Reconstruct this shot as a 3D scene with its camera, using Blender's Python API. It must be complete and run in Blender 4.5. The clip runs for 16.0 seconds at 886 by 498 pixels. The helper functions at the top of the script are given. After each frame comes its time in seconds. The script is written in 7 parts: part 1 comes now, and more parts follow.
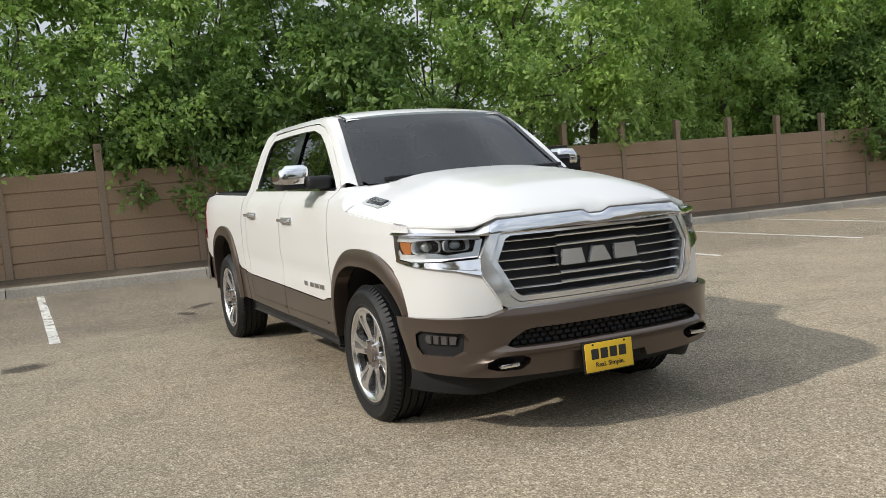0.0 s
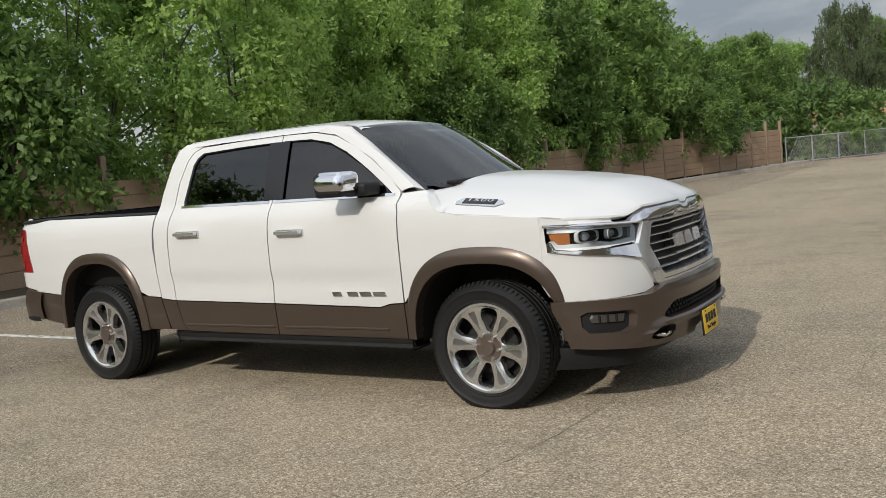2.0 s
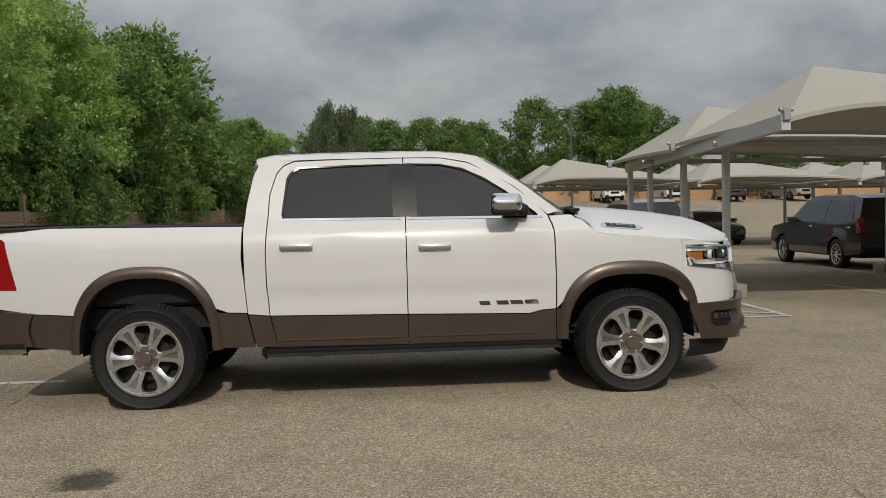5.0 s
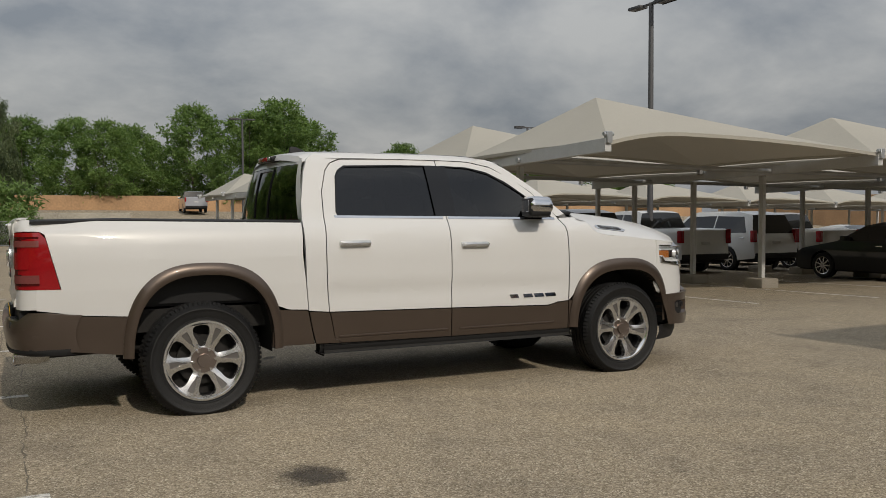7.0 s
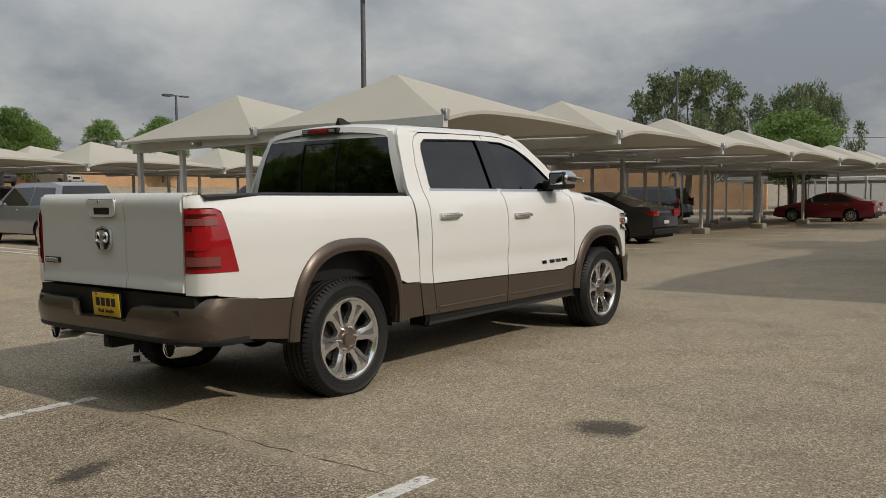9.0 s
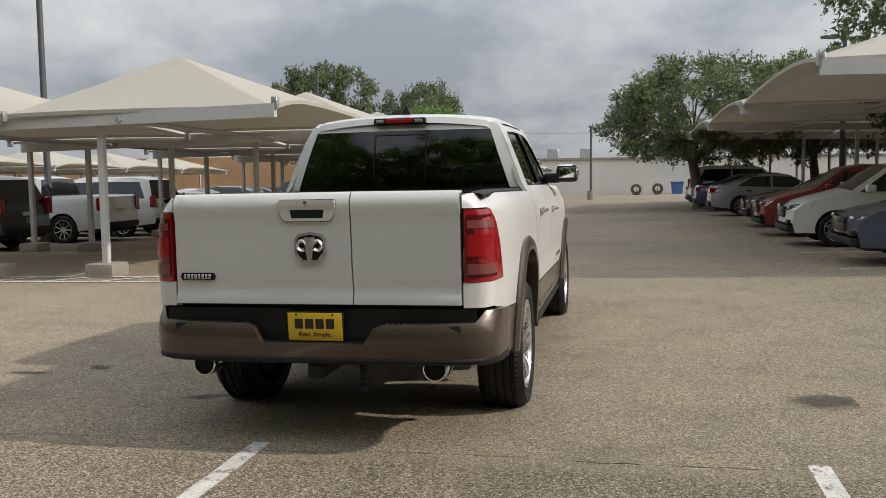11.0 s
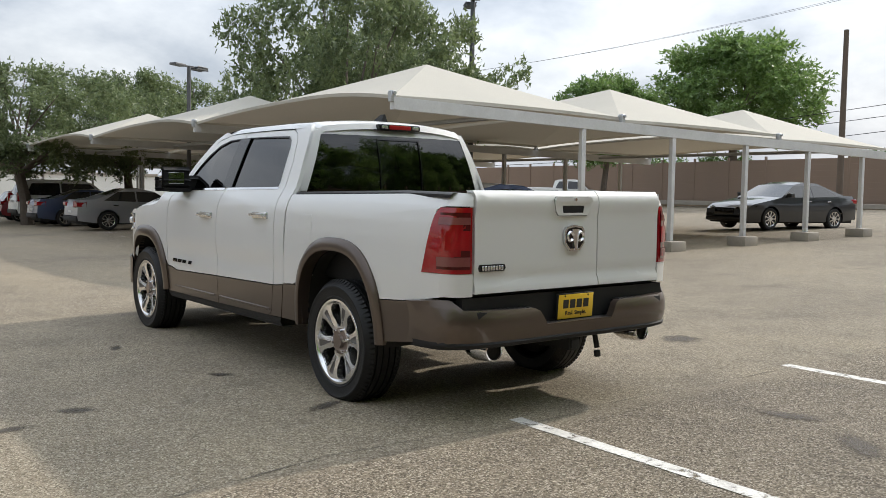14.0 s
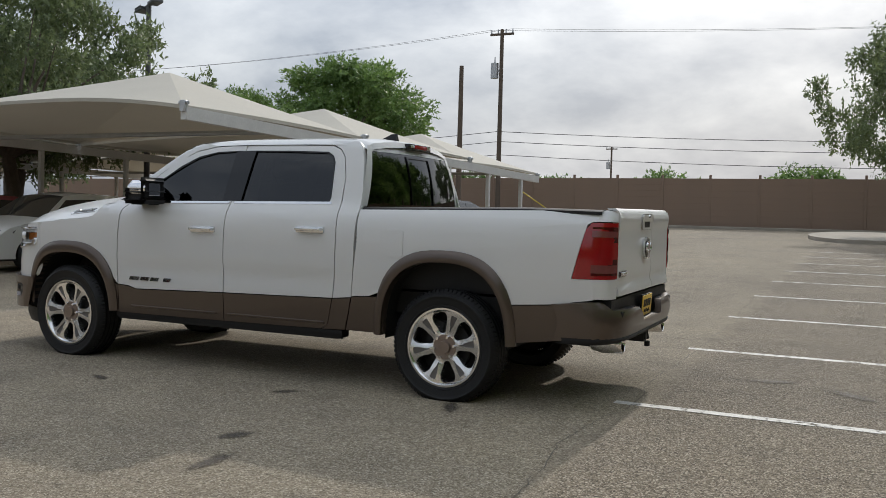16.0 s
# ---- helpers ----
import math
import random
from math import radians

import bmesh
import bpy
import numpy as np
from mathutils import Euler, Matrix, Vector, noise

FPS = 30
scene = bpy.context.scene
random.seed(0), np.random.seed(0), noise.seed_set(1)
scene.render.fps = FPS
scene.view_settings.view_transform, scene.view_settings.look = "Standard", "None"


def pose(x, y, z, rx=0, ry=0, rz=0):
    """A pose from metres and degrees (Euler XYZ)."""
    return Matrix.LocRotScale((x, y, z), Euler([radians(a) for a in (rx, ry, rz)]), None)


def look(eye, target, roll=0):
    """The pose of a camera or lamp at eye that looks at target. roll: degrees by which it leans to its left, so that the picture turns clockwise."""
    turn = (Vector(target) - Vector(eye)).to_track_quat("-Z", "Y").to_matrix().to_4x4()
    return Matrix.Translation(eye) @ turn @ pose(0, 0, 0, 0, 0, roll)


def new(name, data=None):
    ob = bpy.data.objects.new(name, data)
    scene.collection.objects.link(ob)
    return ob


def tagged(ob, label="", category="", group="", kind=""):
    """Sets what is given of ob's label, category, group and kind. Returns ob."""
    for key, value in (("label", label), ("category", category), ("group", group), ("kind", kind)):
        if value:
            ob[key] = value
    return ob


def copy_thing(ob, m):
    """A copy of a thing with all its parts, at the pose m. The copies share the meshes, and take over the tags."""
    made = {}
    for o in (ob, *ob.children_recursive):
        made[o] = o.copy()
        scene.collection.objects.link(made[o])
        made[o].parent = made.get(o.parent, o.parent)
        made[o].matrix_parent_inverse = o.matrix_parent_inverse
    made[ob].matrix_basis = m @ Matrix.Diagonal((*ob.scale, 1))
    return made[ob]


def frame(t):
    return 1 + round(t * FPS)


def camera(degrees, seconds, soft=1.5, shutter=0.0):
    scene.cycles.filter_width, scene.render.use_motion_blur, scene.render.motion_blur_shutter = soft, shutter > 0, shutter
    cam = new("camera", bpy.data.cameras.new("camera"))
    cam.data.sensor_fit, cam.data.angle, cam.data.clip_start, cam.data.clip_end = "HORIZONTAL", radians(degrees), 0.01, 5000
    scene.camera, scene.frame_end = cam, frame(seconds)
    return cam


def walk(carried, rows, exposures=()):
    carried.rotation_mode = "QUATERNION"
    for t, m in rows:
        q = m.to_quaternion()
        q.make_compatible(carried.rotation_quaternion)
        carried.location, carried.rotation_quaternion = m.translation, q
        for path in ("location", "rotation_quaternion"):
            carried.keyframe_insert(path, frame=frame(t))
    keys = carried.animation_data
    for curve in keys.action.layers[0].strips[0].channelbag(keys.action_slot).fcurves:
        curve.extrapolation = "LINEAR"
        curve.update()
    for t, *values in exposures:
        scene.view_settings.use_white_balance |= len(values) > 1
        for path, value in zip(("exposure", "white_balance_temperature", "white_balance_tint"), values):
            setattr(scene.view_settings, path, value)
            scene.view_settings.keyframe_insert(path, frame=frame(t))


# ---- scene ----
from mathutils.geometry import tessellate_polygon

cam = camera(53.0, 16.0, soft=0.75)
PATH = [
    (0, (6.718, -2.784, 1.439), (4.922, -1.923, 1.262), -4.7),
    (0.5, (6.322, -3.528, 1.468), (4.66, -2.43, 1.287), -6.4),
    (1, (5.723, -4.174, 1.499), (4.228, -2.861, 1.299), -7.7),
    (1.5, (5.141, -4.843, 1.501), (3.84, -3.338, 1.301), -6.7),
    (2, (4.562, -5.619, 1.543), (3.487, -3.943, 1.351), -5.5),
    (2.5, (3.892, -6.318, 1.539), (3.055, -4.511, 1.361), -4.2),
    (3, (3.113, -6.965, 1.457), (2.515, -5.061, 1.317), -3.2),
    (3.5, (2.252, -7.354, 1.537), (1.89, -5.392, 1.396), -3.2),
    (3.7, (1.877, -7.486, 1.546), (1.606, -5.509, 1.408), -2.9),
    (5.8, (-1.102, -7.665, 1.343), (-0.709, -5.705, 1.283), -1.0),
    (6, (-1.431, -7.625, 1.324), (-0.942, -5.686, 1.268), -0.9),
    (6.5, (-2.293, -7.517, 1.362), (-1.583, -5.648, 1.294), -0.5),
    (7, (-3.153, -7.269, 1.405), (-2.247, -5.487, 1.328), -0.2),
    (7.5, (-3.982, -6.873, 1.418), (-2.895, -5.196, 1.335), 0.1),
    (8, (-4.776, -6.314, 1.445), (-3.527, -4.755, 1.352), 0.3),
    (8.5, (-5.505, -5.742, 1.416), (-4.091, -4.332, 1.304), 0.3),
    (8.7, (-5.8, -5.528, 1.421), (-4.318, -4.19, 1.296), 0.0),
    (10.8, (-7.394, -1.968, 1.483), (-5.457, -1.502, 1.305), -0.6),
    (11, (-7.457, -1.603, 1.485), (-5.505, -1.201, 1.314), -0.7),
    (11.5, (-7.533, -0.659, 1.445), (-5.553, -0.44, 1.273), -0.7),
    (12, (-7.512, 0.267, 1.417), (-5.523, 0.2, 1.221), -0.4),
    (12.5, (-7.473, 1.194, 1.4), (-5.519, 0.81, 1.218), 0.1),
    (13, (-7.361, 2.132, 1.4), (-5.489, 1.452, 1.226), 0.5),
    (13.5, (-7.172, 3.062, 1.362), (-5.424, 2.1, 1.219), 0.8),
    (14, (-6.886, 3.975, 1.361), (-5.299, 2.764, 1.236), 1.0),
    (14.5, (-6.381, 4.772, 1.347), (-4.986, 3.342, 1.241), 1.4),
    (15, (-5.822, 5.511, 1.338), (-4.639, 3.901, 1.251), 1.7),
    (15.5, (-5.181, 6.127, 1.323), (-4.161, 4.409, 1.246), 1.8),
    (16, (-4.506, 6.645, 1.294), (-3.647, 4.84, 1.222), 1.5),
]
walk(cam, [(t, look(eye, target, roll)) for t, eye, target, roll in PATH],
     [(0, 0.42, 6370, 9), (0.6, 0.32, 6370, 9), (1.5, 0.15, 6370, 9), (2.5, -0.02, 6400, 9), (3.5, -0.18, 6430, 9), (6.0, -0.40, 6700, 10), (7.0, -0.40, 6720, 10), (8.5, -0.24, 6780, 10), (11, 0.27, 6620, 10), (12.5, 0.62, 6580, 10), (13.5, 0.70, 6480, 10), (14.5, 0.66, 6270, 10), (15.2, 0.42, 6270, 10), (16, 0.12, 6270, 10)])


# ---- light ----
SUN_UP, SUN_WAY = 35.0, (0.02, -1.0)
world = bpy.data.worlds.new("overcast_sky")
scene.world = world
world.use_nodes = True
W = world.node_tree


def wn(kind, **kw):
    n = W.nodes.new(kind)
    for k, v in kw.items():
        if k == "operation":
            n.operation = v
        elif k == "blend":
            n.blend_type = v
        else:
            n.inputs[k].default_value = v
    return n


def build_sky():
    bg = W.nodes["Background"]
    sky = W.nodes.new("ShaderNodeTexSky")
    sky.sky_type, sky.sun_disc = "NISHITA", False
    sky.sun_elevation, sky.sun_rotation = radians(SUN_UP), radians(180)
    sky.air_density, sky.dust_density, sky.ozone_density = 1.5, 4.0, 1.0
    co = W.nodes.new("ShaderNodeTexCoord")
    sep = W.nodes.new("ShaderNodeSeparateXYZ")
    W.links.new(co.outputs["Generated"], sep.inputs[0])
    # cloud deck: direction divided by height gives a flat layer
    up = wn("ShaderNodeMath", operation="MAXIMUM")
    W.links.new(sep.outputs[2], up.inputs[0])
    up.inputs[1].default_value = 0.0
    add = wn("ShaderNodeMath", operation="ADD")
    W.links.new(up.outputs[0], add.inputs[0])
    add.inputs[1].default_value = 0.42
    div = W.nodes.new("ShaderNodeVectorMath")
    div.operation = "DIVIDE"
    com = W.nodes.new("ShaderNodeCombineXYZ")
    for k in range(3):
        W.links.new(add.outputs[0], com.inputs[k])
    W.links.new(co.outputs["Generated"], div.inputs[0])
    W.links.new(com.outputs[0], div.inputs[1])
    big = wn("ShaderNodeTexNoise", Scale=2.6, Detail=8.0, Roughness=0.56, Distortion=0.15)
    W.links.new(div.outputs[0], big.inputs["Vector"])
    ramp = W.nodes.new("ShaderNodeValToRGB")
    ramp.color_ramp.elements[0].position, ramp.color_ramp.elements[0].color = 0.36, (0.40, 0.45, 0.53, 1)
    ramp.color_ramp.elements[1].position, ramp.color_ramp.elements[1].color = 0.66, (0.84, 0.865, 0.89, 1)
    W.links.new(big.outputs[0], ramp.inputs[0])
    # haze glow about the veiled sun
    el = radians(SUN_UP)
    d = Vector((SUN_WAY[0] * math.cos(el), SUN_WAY[1] * math.cos(el), math.sin(el))).normalized()
    dot = W.nodes.new("ShaderNodeVectorMath")
    dot.operation = "DOT_PRODUCT"
    dot.inputs[1].default_value = d
    W.links.new(co.outputs["Generated"], dot.inputs[0])
    mr = wn("ShaderNodeMapRange")
    mr.inputs["From Min"].default_value, mr.inputs["From Max"].default_value = -0.35, 1.0
    W.links.new(dot.outputs["Value"], mr.inputs[0])
    pw = wn("ShaderNodeMath", operation="POWER")
    W.links.new(mr.outputs[0], pw.inputs[0])
    pw.inputs[1].default_value = 2.4
    sc = wn("ShaderNodeMath", operation="MULTIPLY_ADD")
    W.links.new(pw.outputs[0], sc.inputs[0])
    sc.inputs[1].default_value, sc.inputs[2].default_value = 0.36, 0.76
    mul = W.nodes.new("ShaderNodeVectorMath")
    mul.operation = "SCALE"
    W.links.new(ramp.outputs[0], mul.inputs[0])
    # an overcast sky is brighter overhead than at the horizon
    high = wn("ShaderNodeMath", operation="MULTIPLY_ADD")
    W.links.new(up.outputs[0], high.inputs[0])
    high.inputs[1].default_value, high.inputs[2].default_value = 1.2, 0.80
    both_ = wn("ShaderNodeMath", operation="MULTIPLY")
    W.links.new(sc.outputs[0], both_.inputs[0])
    W.links.new(high.outputs[0], both_.inputs[1])
    W.links.new(both_.outputs[0], mul.inputs["Scale"])
    sk = W.nodes.new("ShaderNodeVectorMath")
    sk.operation = "SCALE"
    W.links.new(sky.outputs[0], sk.inputs[0])
    sk.inputs["Scale"].default_value = 0.014
    tot = W.nodes.new("ShaderNodeVectorMath")
    tot.operation = "ADD"
    W.links.new(mul.outputs[0], tot.inputs[0])
    W.links.new(sk.outputs[0], tot.inputs[1])
    W.links.new(tot.outputs[0], bg.inputs[0])
    bg.inputs[1].default_value = 0.82


build_sky()
sun_data = bpy.data.lights.new("sun", "SUN")
sun_data.energy, sun_data.angle, sun_data.color = 2.15, radians(1.3), (1.0, 0.92, 0.80)
sun = new("sun", sun_data)
sun.matrix_world = look((SUN_WAY[0] * 40, SUN_WAY[1] * 40, 40 * math.tan(radians(SUN_UP))), (0, 0, 0))
scene.view_settings.exposure = 0.0


# ---- materials ----
def mat(name, col, rough=0.5, metal=0.0, var=0.12, scale=3.0, fine=40.0, bump=0.0, bscale=120.0, coat=0.0, rvar=0.08, rand=0.0, spec=0.5):
    """A surface with broad stains, fine grain and a little relief."""
    m = bpy.data.materials.new(name)
    m.use_nodes = True
    t = m.node_tree
    b = t.nodes["Principled BSDF"]
    b.inputs["Metallic"].default_value = metal
    b.inputs["Coat Weight"].default_value = coat
    b.inputs["Coat Roughness"].default_value = 0.04
    b.inputs["Specular IOR Level"].default_value = spec
    co = t.nodes.new("ShaderNodeTexCoord")
    a = t.nodes.new("ShaderNodeTexNoise")
    a.inputs["Scale"].default_value, a.inputs["Detail"].default_value = scale, 5
    f = t.nodes.new("ShaderNodeTexNoise")
    f.inputs["Scale"].default_value, f.inputs["Detail"].default_value = fine, 3
    for n in (a, f):
        t.links.new(co.outputs["Object"], n.inputs["Vector"])
    s = t.nodes.new("ShaderNodeMath")
    s.operation = "ADD"
    t.links.new(a.outputs[0], s.inputs[0])
    t.links.new(f.outputs[0], s.inputs[1])
    last = s
    if rand:
        oi = t.nodes.new("ShaderNodeObjectInfo")
        q = t.nodes.new("ShaderNodeMath")
        q.operation = "MULTIPLY_ADD"
        t.links.new(oi.outputs["Random"], q.inputs[0])
        q.inputs[1].default_value = rand
        t.links.new(s.outputs[0], q.inputs[2])
        last = q
    r = t.nodes.new("ShaderNodeMapRange")
    r.inputs["From Min"].default_value, r.inputs["From Max"].default_value = 0.6, 1.4 + rand
    r.inputs["To Min"].default_value, r.inputs["To Max"].default_value = 1 - var, 1 + var
    t.links.new(last.outputs[0], r.inputs[0])
    v = t.nodes.new("ShaderNodeVectorMath")
    v.operation = "SCALE"
    v.inputs[0].default_value = col
    t.links.new(r.outputs[0], v.inputs["Scale"])
    t.links.new(v.outputs[0], b.inputs["Base Color"])
    rr = t.nodes.new("ShaderNodeMapRange")
    rr.inputs["From Min"].default_value, rr.inputs["From Max"].default_value = 0.3, 0.7
    rr.inputs["To Min"].default_value, rr.inputs["To Max"].default_value = max(0.0, rough - rvar * rough), min(1.0, rough + rvar * rough)
    t.links.new(a.outputs[0], rr.inputs[0])
    t.links.new(rr.outputs[0], b.inputs["Roughness"])
    if bump:
        n = t.nodes.new("ShaderNodeTexNoise")
        n.inputs["Scale"].default_value, n.inputs["Detail"].default_value = bscale, 4
        t.links.new(co.outputs["Object"], n.inputs["Vector"])
        bp = t.nodes.new("ShaderNodeBump")
        bp.inputs["Strength"].default_value, bp.inputs["Distance"].default_value = bump, 0.01
        t.links.new(n.outputs[0], bp.inputs["Height"])
        t.links.new(bp.outputs[0], b.inputs["Normal"])
    return m


def glass(name, tint, gloss=1.0, ior=1.5):
    m = bpy.data.materials.new(name)
    m.use_nodes = True
    t = m.node_tree
    t.nodes.remove(t.nodes["Principled BSDF"])
    tr, gl = t.nodes.new("ShaderNodeBsdfTransparent"), t.nodes.new("ShaderNodeBsdfGlossy")
    tr.inputs[0].default_value = (*tint, 1)
    gl.inputs["Roughness"].default_value = 0.015
    gl.inputs[0].default_value = (gloss, gloss, gloss, 1)
    fr = t.nodes.new("ShaderNodeFresnel")
    fr.inputs[0].default_value = ior
    mx = t.nodes.new("ShaderNodeMixShader")
    t.links.new(fr.outputs[0], mx.inputs[0])
    t.links.new(tr.outputs[0], mx.inputs[1])
    t.links.new(gl.outputs[0], mx.inputs[2])
    t.links.new(mx.outputs[0], t.nodes["Material Output"].inputs[0])
    return m


PAINT = mat("pearl_white_paint", (0.68, 0.675, 0.665), 0.30, 0.0, 0.02, 2.0, 600, 0.012, 900, coat=0.45, spec=0.35)
BROWN = mat("bronze_brown_paint", (0.095, 0.070, 0.055), 0.34, 0.5, 0.08, 3, 500, 0.02, 800, coat=0.5)
CHROME = mat("chrome", (0.74, 0.74, 0.75), 0.07, 1.0, 0.03, 6, 200)
SATIN = mat("satin_grey_alloy", (0.20, 0.19, 0.185), 0.32, 0.9, 0.08, 8, 200)
POLISH = mat("polished_alloy", (0.78, 0.78, 0.78), 0.18, 0.92, 0.05, 10, 300)
RUBBER = mat("tyre_rubber", (0.009, 0.009, 0.0095), 0.56, 0.0, 0.35, 6, 90, 0.2, 300, spec=0.4)
BLACK = mat("black_plastic", (0.014, 0.014, 0.015), 0.55, 0.0, 0.2, 8, 150, 0.08, 500, spec=0.3)
GLOSSBLACK = mat("gloss_black", (0.008, 0.008, 0.009), 0.12, 0.0, 0.1, 6, 100)
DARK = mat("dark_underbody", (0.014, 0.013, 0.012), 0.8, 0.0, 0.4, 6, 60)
CABIN = mat("dark_cabin_cloth", (0.03, 0.026, 0.022), 0.8, 0.0, 0.2, 8, 120)
TINT = glass("tinted_glass", (0.026, 0.029, 0.031), ior=1.62)
CLEAR = glass("windshield_glass", (0.22, 0.25, 0.24))
LENS = glass("clear_lens", (0.85, 0.87, 0.88))
REDLENS = mat("red_lens", (0.30, 0.006, 0.010), 0.10, 0.0, 0.15, 10, 100, coat=0.6)
REDBRIGHT = mat("bright_red_lens", (0.42, 0.014, 0.020), 0.15, 0.0, 0.1, 10, 100, coat=0.4)
REDPALE = mat("pale_red_lens", (0.20, 0.058, 0.055), 0.12, 0.0, 0.1, 10, 100, coat=0.25)
REDDARK = mat("dark_red_lens", (0.075, 0.004, 0.006), 0.10, 0.0, 0.1, 10, 100, coat=0.6)
AMBER = mat("amber_lens", (0.60, 0.22, 0.06), 0.15, 0.0, 0.1, 10, 100, coat=0.6)
PLATE = mat("yellow_plate", (0.78, 0.50, 0.03), 0.4, 0.0, 0.05, 10, 200)
POCKET = mat("grey_wheel_paint", (0.155, 0.146, 0.140), 0.40, 0.45, 0.1, 8, 200)
BRONZE = mat("bronze_cap", (0.30, 0.25, 0.225), 0.3, 0.9, 0.1, 20, 200)
SILVER = mat("bright_silver", (0.74, 0.75, 0.76), 0.15, 0.8, 0.04, 10, 200)


PANES = (TINT, CLEAR, LENS)


# ---- helpers ----
def part(name, bm, material, parent, label="", smooth=True, angle=40):
    me = bpy.data.meshes.new(name)
    bm.normal_update()
    if material in PANES:
        # panes face outwards
        for f in bm.faces:
            if f.normal.dot(f.calc_center_median() - Vector((0, 0, 1.0))) < 0:
                f.normal_flip()
    if smooth:
        lim = radians(angle)
        for e in bm.edges:
            if len(e.link_faces) != 2 or e.calc_face_angle(0.0) > lim:
                e.smooth = False
        for f in bm.faces:
            f.smooth = True
    bm.to_mesh(me)
    bm.free()
    for m in material if isinstance(material, (list, tuple)) else (material,):
        me.materials.append(m)
    ob = new(name, me)
    ob.parent = parent
    if label:
        ob["label"] = label
    return ob


def empty(name, label, category, m=None, group=""):
    ob = tagged(new(name), label, category, group)
    ob.empty_display_size = 0.2
    if m is not None:
        ob.matrix_world = m
    return ob


def bx(bm, a, b, bevel=0.0, seg=2, m=None, mi=0):
    """A box from corner a to corner b."""
    r = bmesh.ops.create_cube(bm, size=1)
    vs = r["verts"]
    for v in vs:
        v.co = Vector([(a[k] + b[k]) / 2 + v.co[k] * (b[k] - a[k]) for k in range(3)])
    if bevel:
        es = list({e for v in vs for e in v.link_edges})
        r = bmesh.ops.bevel(bm, geom=es, offset=bevel, segments=seg, affect="EDGES", profile=0.6)
        vs = list({v for f in r["faces"] for v in f.verts} | {v for v in vs if v.is_valid})
    if m is not None:
        bmesh.ops.transform(bm, matrix=m, verts=vs)
    if mi:
        for f in {f for v in vs for f in v.link_faces}:
            f.material_index = mi
    return vs


def cyl(bm, a, b, r, r2=None, n=16, caps=True, mi=0):
    """A round bar from a to b."""
    a, b = Vector(a), Vector(b)
    q = (b - a).to_track_quat("Z", "Y").to_matrix().to_4x4()
    res = bmesh.ops.create_cone(bm, cap_ends=caps, segments=n, radius1=r, radius2=r if r2 is None else r2, depth=(b - a).length,
                                matrix=Matrix.Translation((a + b) / 2) @ q)
    if mi:
        for f in {f for v in res["verts"] for f in v.link_faces}:
            f.material_index = mi
    return res["verts"]


def loft(bm, rows, close=False, flip=False, mi=0):
    """Quads between rows of points."""
    vs = [[bm.verts.new(p) for p in row] for row in rows]
    n = len(rows[0])
    for r in range(len(rows) - 1):
        for k in range(n if close else n - 1):
            q = [vs[r][k], vs[r][(k + 1) % n], vs[r + 1][(k + 1) % n], vs[r + 1][k]]
            f = bm.faces.new(q[::-1] if flip else q)
            f.material_index = mi
    return vs


def lathe(bm, prof, axis_at, n=48, mi=0):
    """Turns a profile of (radius, y) about the y axis through axis_at."""
    rows = []
    for k in range(n):
        a = 2 * math.pi * k / n
        rows.append([Vector(axis_at) + Vector((r * math.cos(a), y, r * math.sin(a))) for r, y in prof])
    rows.append(rows[0])
    vs = [[bm.verts.new(p) for p in row] for row in rows[:-1]]
    vs.append(vs[0])
    for r in range(n):
        for k in range(len(prof) - 1):
            f = bm.faces.new((vs[r][k], vs[r][k + 1], vs[r + 1][k + 1], vs[r + 1][k]))
            f.material_index = mi


def sheet(bm, loops, fn, du=0.12, dv=0.06, lip=None):
    """A curved panel: an outline (and holes) in u, v, cut into a grid, laid on the surface fn(u, v); lip: vector by which its rim turns in."""
    t = bmesh.new()
    pts = [Vector((u, v, 0)) for lp in loops for u, v in lp]
    vs = [t.verts.new(p) for p in pts]
    for tri in tessellate_polygon([[Vector((u, v, 0)) for u, v in lp] for lp in loops]):
        if len(set(tri)) == 3:
            try:
                t.faces.new([vs[k] for k in tri])
            except ValueError:
                pass
    for ax, step in ((0, du), (1, dv)):
        lo, hi = min(p[ax] for p in pts), max(p[ax] for p in pts)
        k = math.floor(lo / step) + 1
        while k * step < hi - 1e-4:
            co, no = [0, 0, 0], [0, 0, 0]
            co[ax], no[ax] = k * step, 1
            bmesh.ops.bisect_plane(t, geom=t.verts[:] + t.edges[:] + t.faces[:], plane_co=co, plane_no=no, dist=1e-5)
            k += 1
    for v in t.verts:
        v.co = Vector(fn(v.co.x, v.co.y))
    if lip is not None:
        border = [e for e in t.edges if len(e.link_faces) == 1]
        r = bmesh.ops.extrude_edge_only(t, edges=border)
        for v in r["geom"]:
            if isinstance(v, bmesh.types.BMVert):
                v.co += Vector(lip)
    bmesh.ops.recalc_face_normals(t, faces=t.faces[:])
    me = bpy.data.meshes.new("tmp")
    t.to_mesh(me)
    t.free()
    bm.from_mesh(me)
    bpy.data.meshes.remove(me)


def mirrored(bm):
    """A copy of the mesh on the other side of the x, z plane."""
    o = bm.copy()
    for v in o.verts:
        v.co.y = -v.co.y
    bmesh.ops.reverse_faces(o, faces=o.faces[:])
    return o


def both(name, make, material, parent, label=""):
    bm = bmesh.new()
    make(bm)
    other = mirrored(bm)
    return part(name, bm, material, parent, label), part(name, other, material, parent, label)


